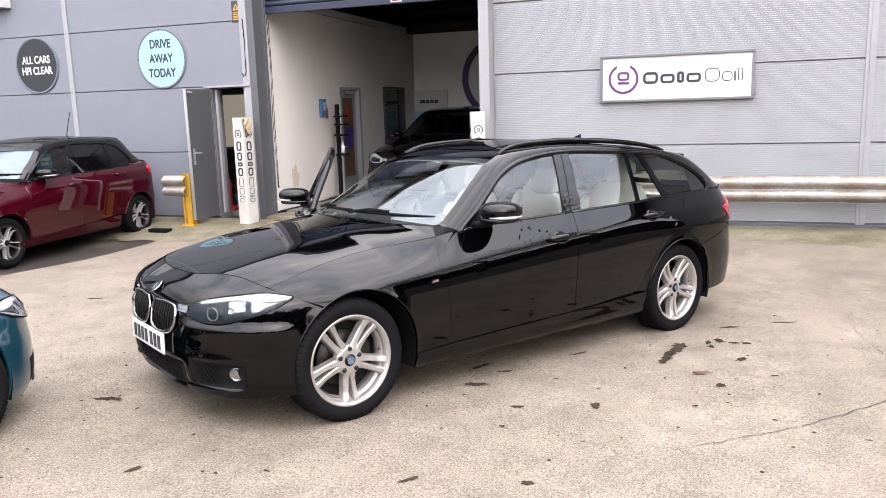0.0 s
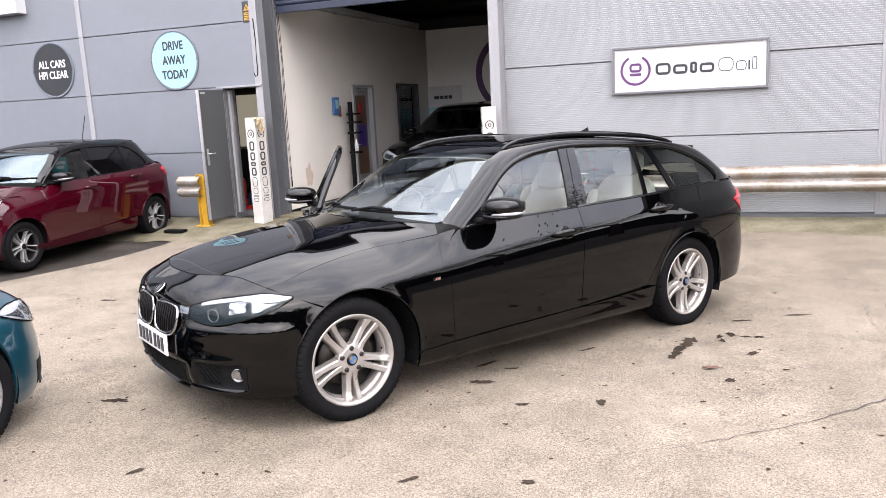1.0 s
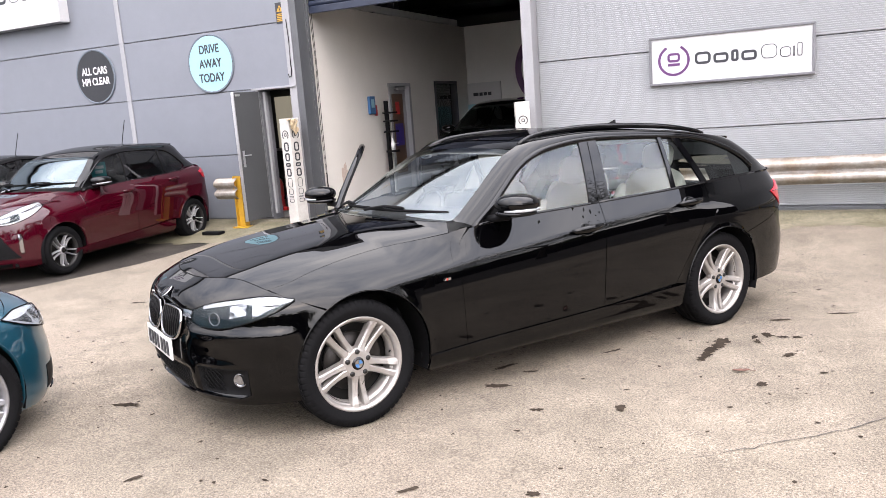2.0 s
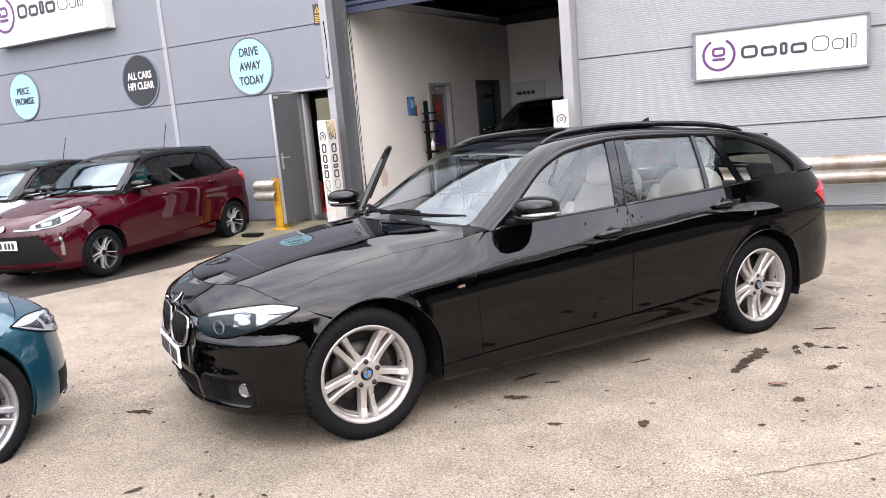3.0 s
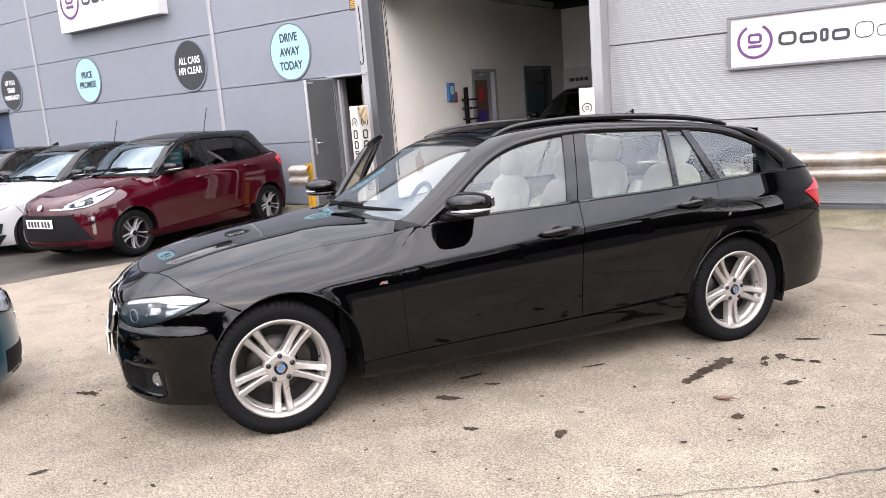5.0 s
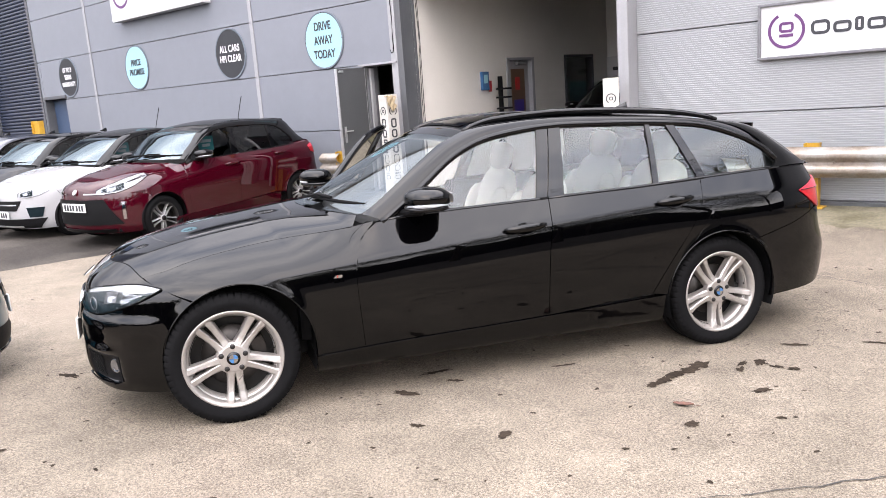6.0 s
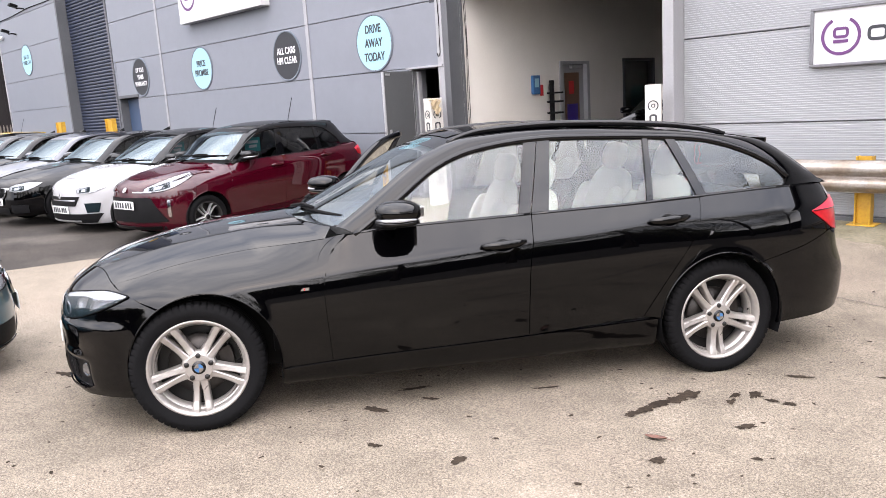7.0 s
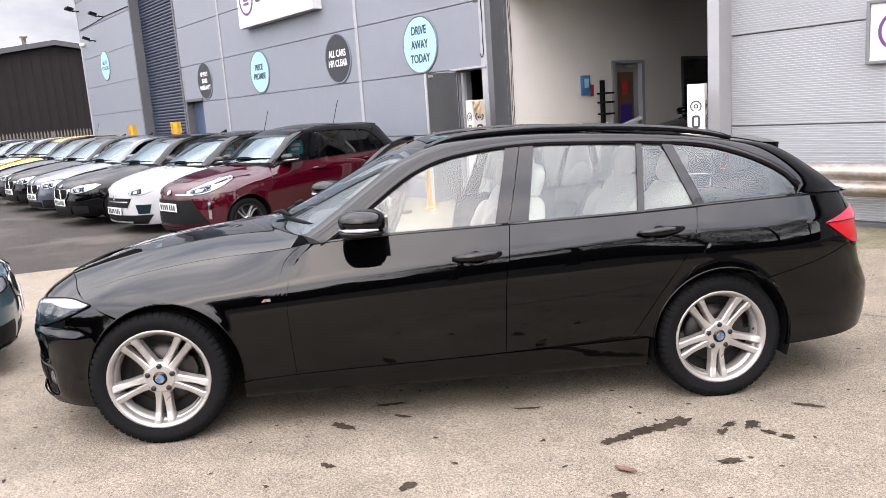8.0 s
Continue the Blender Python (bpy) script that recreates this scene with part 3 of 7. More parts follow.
def roller_shutter(name, x0, x1, y, z0, z1, pitch, label):
    """A curtain of curved slats on a bottom bar, each slat a piece of its own."""
    root = thing(name, pose((x0 + x1) / 2, y, z0), label, "roller shutter")
    w = (x1 - x0) / 2
    prof = [(0.0, 0.0), (0.018, 0.012), (0.026, pitch * 0.45), (0.018, pitch * 0.85), (0.0, pitch * 0.93), (0.006, pitch)]
    tmp = bmesh.new()
    a = [[tmp.verts.new((sx, -d, h)) for d, h in prof] for sx in (-w, w)]
    for k in range(len(prof) - 1):
        tmp.faces.new((a[0][k], a[1][k], a[1][k + 1], a[0][k + 1]))
    first = part("slat", tmp, M_BLUE, root, smooth=True)
    first.location = (0, 0, 0.10)
    for k in range(1, int((z1 - z0 - 0.1) / pitch)):
        ob = first.copy()
        scene.collection.objects.link(ob)
        ob.location = (0, 0, 0.10 + k * pitch)
    part("bottom_bar", box(-w, w, -0.03, 0.02, 0, 0.10, 0.008), M_BLUE, root, smooth=False)
    return root


roller_shutter("roller_shutter", -21.85, -18.65, YL + 0.26, 0.0, 5.7, 0.085, "closed blue slatted roller shutter in a tall opening")
near_shutter = roller_shutter("roller_shutter", -6.565, -3.22, YR + 0.02, 3.08, 4.6, 0.085, "raised blue roller shutter above the wide doorway")
part("sticker", box(0.35, 0.52, -0.036, -0.031, 0.02, 0.075, 0.002), M_WHITE, near_shutter, "small white and red label")
part("sticker", box(0.37, 0.50, -0.040, -0.0365, 0.04, 0.055), M_EXT, near_shutter, "red bar on the label")
for x0, x1 in ((-21.98, -21.88), (-18.62, -18.52)):
    structure("trim", box(x0, x1, YL - 0.025, YL + 0.3, -0.1, 5.65, 0.006), M_STEEL, "grey steel jamb of the shutter opening", "trim")
door_1 = structure("door_1", box(-18.38, -17.37, YL + 0.18, YL + 0.23, 0, 2.07, 0.006), M_BLUEDOOR, "closed blue painted side door", "door")
part("handle", box(-17.5, -17.38, YL + 0.13, YL + 0.175, 1.0, 1.04, 0.008), M_ALU, door_1, "metal handle")
structure("trim", box(-18.46, -18.38, YL - 0.02, YL + 0.25, 0, 2.15, 0.005), M_STEEL, "grey jamb of the blue door", "trim")
structure("trim", box(-18.46, -17.28, YL - 0.03, YL - 0.004, 2.09, 2.16, 0.005), M_STEEL, "grey head of the blue door", "trim")

# Steel post, pale flashing and the ribbed wall on the other side of the wide doorway.
bm = box(-6.705, -6.595, YL - 0.012, YL + 0.02, -0.1, TOP, 0.004)
box(-6.66, -6.602, YL + 0.0205, YL + 0.22, -0.1, TOP, bm=bm)
box(-6.705, -6.595, YL + 0.2205, YL + 0.25, -0.1, TOP, 0.004, bm=bm)
structure("column", bm, M_STEEL, "dark grey steel post at the edge of the doorway", "column")
structure("trim", box(-6.598, -6.572, YL + 0.252, YL + 0.285, 0, TOP, 0.003), M_STEEL, "dark shutter guide rail", "trim")
structure("trim", box(-3.215, -3.075, YL + 0.06, YL + 0.55, -0.1, TOP, 0.006), M_FLASH, "pale flashing at the edge of the wide doorway", "trim")
structure("wall_head", box(-6.55, -3.2, YR + 0.12, YR + 0.3, 4.6, TOP), M_CLAD, "grey wall above the wide doorway")
wall_right = structure("wall_right", box(-3.1, 12.0, YR + 0.03, YR + 0.30, -0.3, TOP), M_BACKING, "pale ribbed metal clad wall")


def ribbed(x0, x1, z0, z1):
    """One cladding panel with shallow level ribs."""
    tmp = bmesh.new()
    pitch, z, prof = 0.0245, z0 + 0.012, [(0.02, z0 + 0.004)]
    while z + pitch < z1 - 0.012:
        prof += [(0.0, z), (0.0, z + pitch * 0.62), (0.0035, z + pitch * 0.72), (0.0035, z + pitch * 0.92)]
        z += pitch
    prof += [(0.0, z1 - 0.012), (0.02, z1 - 0.004)]
    a, b = ([tmp.verts.new((x, YR + d, h)) for d, h in prof] for x in (x0 + 0.004, x1 - 0.004))
    for k in range(len(prof) - 1):
        tmp.faces.new((a[k], b[k], b[k + 1], a[k + 1]))
    return finish("wall_panel", tmp, M_RIB, wall_right)


for z0, z1 in zip([0.115] + JOINTS[1:], JOINTS[1:]):
    for x0, x1 in ((-3.075, 1.40), (1.50, 7.2), (7.3, 12.0)):
        ribbed(x0, x1, z0, z1)
for x in (1.45, 7.25):
    bm = box(x - 0.055, x + 0.055, YR - 0.012, YR + 0.028, 0.1, TOP, 0.004)
    box(x - 0.012, x + 0.012, YR - 0.022, YR - 0.012, 0.1, TOP, 0.003, bm=bm)
    structure("trim", bm, M_FLASH, "pale vertical flashing between ribbed panels", "trim")
structure("baseboard", box(-3.07, 12.0, YR - 0.03, YR + 0.029, 0.02, 0.105, 0.005), M_STEEL, "dark steel flashing along the wall foot", "trim")

# ---- inside the wide doorway ----
FL = 0.14
structure("floor", box(-6.5, 5.0, YL + 0.42, 22.0, FL - 0.3, FL), M_FLOOR, "grey painted workshop floor", "floor")
structure("floor_2", box(-12.0, -6.75, YL + 0.3, 14.0, FL - 0.3, FL), M_FLOOR, "grey floor behind the staff door", "floor")
structure("ramp", box(-6.59, -3.2, YL - 0.02, YL + 0.419, -0.1, 0.11, 0.01), M_APRON, "worn concrete threshold of the wide doorway", "floor")
bm = None
for y0, y1, z0, z1 in ((YL + 0.29, 12.73, FL, 3.25), (12.73, 13.58, 2.07, 3.25), (13.58, 14.66, FL, 3.25), (14.66, 15.77, FL, 0.95), (14.66, 15.77, 2.11, 3.25), (15.77, 16.5, FL, 3.25)):
    bm = box(-6.74, -6.60, y0, y1, z0, z1, bm=bm)
structure("wall_partition", bm, M_PLASTER, "cream painted partition wall with scuffs")
structure("wall_back", box(-6.74, 5.0, 16.4, 16.55, FL, 3.26), M_PLASTER2, "pale painted back wall of the workshop")
patch = []
for k in range(36):
    w = 2 * math.pi * k / 36
    r = 1 + 0.55 * noise.noise((math.cos(w) * 1.6, math.sin(w) * 1.6, 4.0)) + 0.25 * noise.noise((math.cos(w) * 5, math.sin(w) * 5, 9.0))
    patch.append((11.05 + 0.10 * r * math.cos(w), 0.62 + 0.19 * r * math.sin(w)))
structure("wall_scuff", prism(patch, -0.004, 0.0, m=Matrix(((0, 1, 0, -6.597), (1, 0, 0, 0), (0, 0, 1, 0), (0, 0, 0, 1)))), M_SCUFF, "bare patch where paint came off the plaster", "patch")
# Out of view; added, with a dark colour that cuts bounced light inside.
structure("unseen_inside_wall", box(4.9, 5.05, YR + 0.3, 22, FL, 6.0), M_DARK, "unseen inside wall, coloured dark to dim the workshop")
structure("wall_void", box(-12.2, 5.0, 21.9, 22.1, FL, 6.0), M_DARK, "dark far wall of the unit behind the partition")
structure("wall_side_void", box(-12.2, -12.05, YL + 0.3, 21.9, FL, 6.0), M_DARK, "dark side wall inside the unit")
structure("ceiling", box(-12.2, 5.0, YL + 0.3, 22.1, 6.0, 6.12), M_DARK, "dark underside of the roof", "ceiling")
structure("ceiling_2", box(-12.0, -6.75, YL + 0.29, 16.4, 3.3, 3.42), M_PLASTER2, "low ceiling over the offices", "ceiling")
for x, y in ((-5.6, 20.5), (-2.2, 20.5), (-8.6, 17.0)):
    structure("column", box(x - 0.09, x + 0.09, y - 0.12, y + 0.12, FL, 5.99, 0.01), M_STEEL, "dark steel column inside the unit", "column")
for z in (4.1, 5.3):
    structure("beam", box(-12, 4.9, 20.6, 20.75, z, z + 0.2, 0.01), M_STEEL, "dark steel rail inside the unit", "beam")
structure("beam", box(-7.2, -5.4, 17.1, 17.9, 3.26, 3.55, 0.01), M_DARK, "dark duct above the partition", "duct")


# ---- cars ----
class Shape:
    """The skin of a car: x runs back from the front axle, y to its right, z up from the ground."""

    def __init__(self, p):
        self.p = p
        w, fo, xr, x0, x1 = p["half_width"], p["front"], p["rear"], p["x0"], p["x1"]
        pts = []
        nf, nr = p.get("nose_power", 2.4), p.get("tail_power", 2.7)
        for k in range(241):
            a = math.pi / 2 * k / 240
            pts.append((x0 - (x0 + fo) * math.cos(a) ** (2 / nf), w * math.sin(a) ** (2 / nf)))
        pts += [(x0 + (x1 - x0) * k / 160, w) for k in range(1, 160)]
        for k in range(240, -1, -1):
            a = math.pi / 2 * k / 240
            pts.append((x1 + (xr - x1) * math.cos(a) ** (2 / nr), w * math.sin(a) ** (2 / nr)))
        pts = resample(pts[::6], 1200)
        d = np.gradient(pts, axis=0)
        d /= np.linalg.norm(d, axis=1)[:, None]
        kern = np.ones(41) / 41
        self.nx, self.ny = (np.convolve(np.pad(c, 20, mode="edge"), kern, "valid") for c in (-d[:, 1], d[:, 0]))
        self.pts = pts
        self.s = np.r_[0, np.cumsum(np.linalg.norm(np.diff(pts, axis=0), axis=1))]
        self.f_in, self.r_in = spline(p["front_in"]), spline(p["rear_in"])
        self.crease, self.belt, self.hood_edge, self.hood_mid = (spline(p[k]) for k in ("crease", "belt", "hood_edge", "hood_mid"))
        self.end = self.s[-1]

    def sx(self, x):
        """How far along the outline the side stands at x."""
        half = len(self.s)
        return float(np.interp(x, self.pts[:half, 0], self.s))

    def sy(self, y):
        i = int(np.argmax(self.pts[:, 1] >= self.p["half_width"] * 0.999))
        return float(np.interp(y, self.pts[:i, 1], self.s[:i]))

    def side_in(self, x, z):
        return sum(self.side_raw(x, z + o) for o in (-0.012, -0.004, 0.004, 0.012)) / 4

    def side_raw(self, x, z):
        p = self.p
        d = z - self.crease(x)
        if d > 0:
            k = 0.7 + 6.0 * max(0.0, min(1.0, (0.75 - x) / 0.45))
            v = 0.006 + 0.60 * d + (k - 0.75) * d * d
        else:
            e = -d
            f = min(e, 0.17)
            v = 0.006 - 0.15 * f + 0.44 * f * f + 0.10 * max(e - 0.17, 0.0) ** 1.3 + 0.9 * max(0.0, 0.26 - z) ** 1.5
            if p.get("haunch"):
                v -= math.exp(-((x - p["haunch"]) / 0.5) ** 2) * (0.26 * f - 0.95 * f * f)
        for cx in (p["arch_f"], p["arch_r"]):
            r = math.hypot(x - cx, z - p["arch_z"]) - p["arch_radius"]
            if -0.02 < r < 0.06:
                v -= 0.008 * (1 - max(r, 0.0) / 0.06) ** 2
        return v

    def sculpted(self, x, y, z, wf):
        """The ledge under the headlight and the hollows of the intakes in a sporty front bumper."""
        def step(a, b, v):
            v = min(max((v - a) / (b - a), 0.0), 1.0)
            return v * v * (3 - 2 * v)
        ledge = step(0.40, 0.545, z) * (1 - step(0.548, 0.582, z)) * step(0.36, 0.46, y) * step(-0.28, -0.42, x)
        hollow = step(0.455, 0.49, y) * (1 - step(0.70, 0.76, y)) * step(0.232, 0.258, z) * (1 - step(0.345, 0.395, z))
        mouth = (1 - step(0.36, 0.42, y)) * step(0.205, 0.235, z) * (1 - step(0.335, 0.36, z))
        cheek = step(0.40, 0.47, y) * (1 - step(0.62, 0.80, y)) * step(0.37, 0.43, z) * (1 - step(0.47, 0.545, z))
        lip = (1 - step(0.205, 0.232, z)) * step(0.3, 0.6, wf)
        return -0.017 * ledge + 0.034 * hollow + 0.026 * mouth + 0.012 * cheek - 0.012 * lip

    def at(self, s, z, out=0.0):
        """The point of the hull s along its outline from the nose and z high, on the left side; out metres off the skin."""
        x, y = np.interp(s, self.s, self.pts[:, 0]), np.interp(s, self.s, self.pts[:, 1])
        nx, ny = np.interp(s, self.s, self.nx), np.interp(s, self.s, self.ny)
        wf = nx * nx
        inset = (1 - wf) * self.side_in(x, z) + wf * (self.f_in(z) if x < 1 else self.r_in(z)) - out
        if x < 0 and self.p.get("sculpt"):
            inset += self.sculpted(x, y, z, wf)
        return Vector((x - nx * inset, -max(y - ny * inset, 0.0), z))

    def on(self, x, z, out=0.0):
        return self.at(self.sx(x), z, out)

    def glass(self, x, z, off=0.0):
        """The upper side, where the windows are."""
        b = self.belt(x)
        d = z - b
        yb = -self.on(min(max(x, 0.62), self.p["rear"] - 0.3), b).y - 0.012
        lean = self.p.get("lean", 0.42)
        return Vector((x, -(yb - lean * d - 0.25 * d * max(d, 0.0) - off), z))


def flip(v, side):
    return Vector((v[0], v[1] * side, v[2]))


def hull_patch(sh, grid, side, out=0.0, depth=0.012, bm=None):
    """A body panel: a flat grid of (outline, height) laid on the hull. side -1 is the left, 1 the right."""
    g = [[flip(sh.at(s, z, out), -side) for s, z in row] for row in grid]
    return sheet(g, bm, flip=side < 0, depth=depth)


def glass_patch(sh, grid, side, off=0.0, depth=0.0, bm=None):
    g = [[flip(sh.glass(x, z, off), -side) for x, z in row] for row in grid]
    return sheet(g, bm, flip=side < 0, depth=depth)


def arch_line(cx, cz, r, a0, a1, n=24):
    return [(cx + r * math.cos(radians(a0 + (a1 - a0) * k / n)), cz + r * math.sin(radians(a0 + (a1 - a0) * k / n))) for k in range(n + 1)]


def window_grid(sh, xb0, xb1, xt0, xt1, top, lift=0.012, drop=0.0, nu=16, nv=10):
    rows = []
    for i in range(nu + 1):
        u = i / nu
        xb, xt = xb0 + (xb1 - xb0) * u, xt0 + (xt1 - xt0) * u
        zb = sh.belt(xb) + lift
        zt = max(top(xt) - drop, zb + 0.002)
        rows.append([(xb + (xt - xb) * k / nv, zb + (zt - zb) * k / nv) for k in range(nv + 1)])
    return rows


def wheel(name, parent, place, side, radius, rim, spokes, mats, turn=0.0, width=0.225, detail=True, slim=0.34):
    """tyre, rim with paired spokes, cap, bolts, disc and caliper. The outer face looks to the given side."""
    m_rim, m_tyre, m_ring = mats
    root = new(name)
    root.parent = parent
    root.matrix_basis = Matrix.Translation(place) @ (Matrix.Identity(4) if side < 0 else pose(0, 0, 0, 0, 0, 180))
    w = width / 2
    prof = [(rim + 0.004, -w + 0.012), (rim + 0.02, -w + 0.004), (rim + 0.045, -w - 0.004), (radius - 0.035, -w - 0.002), (radius - 0.016, -w + 0.006), (radius - 0.005, -w + 0.018), (radius - 0.001, -w + 0.04)]
    for g in (-0.045, 0.0, 0.045):
        prof += [(radius, g - 0.008), (radius - 0.007, g - 0.006), (radius - 0.007, g + 0.006), (radius, g + 0.008)]
    prof += [(radius - 0.001, w - 0.04), (radius - 0.016, w - 0.006), (rim + 0.045, w), (rim + 0.004, w - 0.01)]
    part("tyre", lathe(prof, 420 if detail else 48, alter=(lambda i, j: -0.009 if (j in (4, 5, 6) and i % 7 == 0) else 0.0) if detail else None), m_tyre, root)
    ring = [(rim - 0.006, 0.06), (rim - 0.02, 0.02), (rim - 0.019, -w + 0.05), (rim - 0.015, -w + 0.024), (rim - 0.005, -w + 0.010), (rim + 0.004, -w + 0.006), (rim + 0.008, -w + 0.011), (rim + 0.004, -w + 0.02)]
    part("rim_ring", lathe(ring, 96 if detail else 40), m_ring, root)
    if detail:
        part("inner_lip", lathe([(rim - 0.018, -w + 0.050), (rim - 0.028, -w + 0.056), (rim - 0.033, -w + 0.064), (rim - 0.034, -w + 0.10)], 72), m_ring, root, "silver inner lip of the rim")
    part("barrel", lathe([(rim - 0.008, 0.09), (rim - 0.012, -0.02), (rim - 0.03, -w + 0.05)], 48), M_BARREL, root)
    part("back_plate", lathe([(0.0, 0.05), (rim - 0.01, 0.05)], 32), M_BARREL, root)
    yo = -w + 0.028
    hub = lathe([(0.0, yo + 0.004), (0.036, yo + 0.002), (0.064, yo + 0.003), (0.080, yo + 0.010), (0.086, yo + 0.034)], 40)
    if not detail:
        hub.free()
        hub = lathe([(0.0, yo + 0.004), (0.030, yo + 0.004), (0.048, yo + 0.012), (0.052, yo + 0.03)], 24)
    for k in range(spokes):
        a = turn + 2 * math.pi * k / spokes
        ca, sa = math.cos(a), math.sin(a)
        for sg in (-1, 1):
            line = [(0.050, 0.0165, 0.042, 0.002), (0.078, 0.0175, 0.036, 0.006), (0.10, 0.0195, 0.032, 0.009), (0.135, 0.0228, 0.029, 0.008), (0.172, 0.0268, 0.030, 0.003), (rim - 0.03, 0.0305, 0.034, -0.008), (rim - 0.002, 0.033, 0.040, -0.013)]
            if not detail:
                line = [(r_, o_ * 1.15, w_ * slim, d_) for r_, o_, w_, d_ in line]
            tmp = bmesh.new()
            rows = []
            for r, off, half, dy in line:
                row = []
                for tx, ty in ((off * sg - sg * half * 0.62, yo + dy + 0.042), (off * sg - sg * half * 0.5, yo + dy + 0.005), (off * sg - sg * half * 0.34, yo + dy), (off * sg + sg * half * 0.30, yo + dy + 0.003), (off * sg + sg * half * 0.5, yo + dy + 0.010), (off * sg + sg * half * 0.66, yo + dy + 0.046)):
                    row.append(tmp.verts.new((r * ca - tx * sa, ty, r * sa + tx * ca)))
                rows.append(row)
            for i in range(len(rows) - 1):
                for j in range(5):
                    tmp.faces.new((rows[i][j], rows[i][j + 1], rows[i + 1][j + 1], rows[i + 1][j]))
            bmesh.ops.recalc_face_normals(tmp, faces=tmp.faces[:])
            hub = join(hub, tmp)
    part("spokes", hub, m_rim, root, smooth=False)
    cap = part("hub_cap", lathe([(0.0, yo - 0.004), (0.030, yo - 0.003), (0.034, yo + 0.003)], 32), M_GLOSSBLK, root, "dark round hub cap")
    if detail:
        part("cap_disc", lathe([(0.0, yo - 0.0075), (0.022, yo - 0.0072)], 28), M_CHROME, cap, "pale disc")
        for q in (0, 2):
            tmp = bmesh.new()
            c0 = tmp.verts.new((0, yo - 0.0095, 0))
            arc = [tmp.verts.new((0.021 * math.cos(radians(90 * q + 9 * k)), yo - 0.0095, 0.021 * math.sin(radians(90 * q + 9 * k)))) for k in range(11)]
            for k in range(10):
                tmp.faces.new((c0, arc[k], arc[k + 1]))
            part("cap_quarter", tmp, M_BLUEBOX, cap, "blue quarter")
        for k in range(5):
            a = turn + math.pi / 5 + 2 * math.pi * k / 5
            part("bolt_hole", lathe([(0.0, yo - 0.001), (0.0125, yo - 0.001), (0.013, yo + 0.005)], 16, m=Matrix.Translation((0.060 * math.cos(a), 0, 0.060 * math.sin(a)))), M_BARREL, root, "dark recessed wheel bolt")
        part("brake_disc", lathe([(0.05, 0.0), (0.15, 0.0), (0.152, 0.008), (0.15, 0.016), (0.05, 0.016)], 48), M_DISC, root, "worn steel brake disc")
        cal = bmesh.new()
        rows = []
        for k in range(9):
            a = radians(-30 + 60 * k / 8)
            rows.append([cal.verts.new((r * math.cos(a), y, r * math.sin(a))) for r, y in ((0.10, -0.012), (0.165, -0.012), (0.165, 0.03), (0.10, 0.03))])
        for i in range(8):
            for j in range(4):
                cal.faces.new((rows[i][j], rows[i][(j + 1) % 4], rows[i + 1][(j + 1) % 4], rows[i + 1][j]))
        part("caliper", cal, M_DISC, root, "grey brake caliper", smooth=False)
        part("valve", tube([(rim - 0.035, yo + 0.03, 0.02), (rim - 0.05, yo + 0.012, 0.02)], 0.004), M_RUBBER, root)
    return root


def mirror(sh, parent, side, x, z, paint, y=None):
    """A door mirror: foot, shell, indicator strip and glass."""
    y0 = abs(sh.glass(x + 0.02, z).y) if y is None else y
    root = new("door_mirror")
    root.parent = parent
    root.location = (x, side * y0, z)
    s = side
    part("shell", blob(0.125, s * 0.158, 0.050, 0.118, 0.120, 0.056, 2.35, m=Matrix.Translation((0, 0, 0))), paint, root)
    part("base", blob(0.12, s * 0.152, 0.000, 0.110, 0.112, 0.021, 2.6), M_GLOSSBLK, root)
    part("indicator", tube([(0.195, s * 0.266, 0.020), (0.12, s * 0.276, 0.019), (0.05, s * 0.250, 0.018), (0.015, s * 0.185, 0.016)], lambda u: 0.004 + 0.005 * math.sin(math.pi * u), flat=1.1), M_INDICATOR, root, "pale indicator strip")
    part("foot", tube([(0.03, 0.0, -0.035), (0.07, s * 0.05, -0.03), (0.11, s * 0.10, -0.025)], 0.022), M_PLASTIC, root)
    part("mirror_glass", box(0.224, 0.2445, s * 0.158 - 0.062, s * 0.158 + 0.062, 0.024, 0.078, 0.006), M_CHROME, root, smooth=False)
    return root


def seat(parent, x, y, mat, z=0.42, wide=0.50, head=True, name="seat"):
    root = new(name)
    root.parent = parent
    root.location = (x, y, z)
    part("cushion", blob(0.0, 0, 0.0, 0.27, wide / 2, 0.09, 3.6), mat, root)
    part("backrest", blob(0, 0, 0.30, 0.075, wide / 2 - 0.01, 0.34, 3.4, m=Matrix.Translation((0.25, 0, 0.03)) @ pose(0, 0, 0, 0, 17, 0)), mat, root)
    for sg in (-1, 1):
        part("bolster", blob(-0.03, sg * (wide / 2 - 0.04), 0.26, 0.07, 0.045, 0.25, 2.6, m=Matrix.Translation((0.22, 0, 0.03)) @ pose(0, 0, 0, 0, 17, 0)), mat, root)
    if head:
        part("headrest", blob(0, 0, 0.0, 0.055, 0.13, 0.095, 3.0, m=Matrix.Translation((0.43, 0, 0.72)) @ pose(0, 0, 0, 0, 14, 0)), mat, root)
    return root


def plate(parent, m, wide=0.52, high=0.111, n=7):
    """A number plate whose characters are plain bars."""
    ob = part("number_plate", box(-wide / 2, wide / 2, -0.006, 0.004, -high / 2, high / 2, 0.003), M_PLATE, parent, "white number plate with dark bars")
    ob.matrix_basis = m
    for k in range(n):
        x = -wide * 0.42 + wide * 0.84 * (k + 0.5) / n + (0.012 if k >= 4 else -0.008)
        part("character_bar", box(x - wide * 0.034, x + wide * 0.034, -0.0105, -0.0065, -high * 0.33, high * 0.33), M_INK, ob, smooth=False)
    return ob


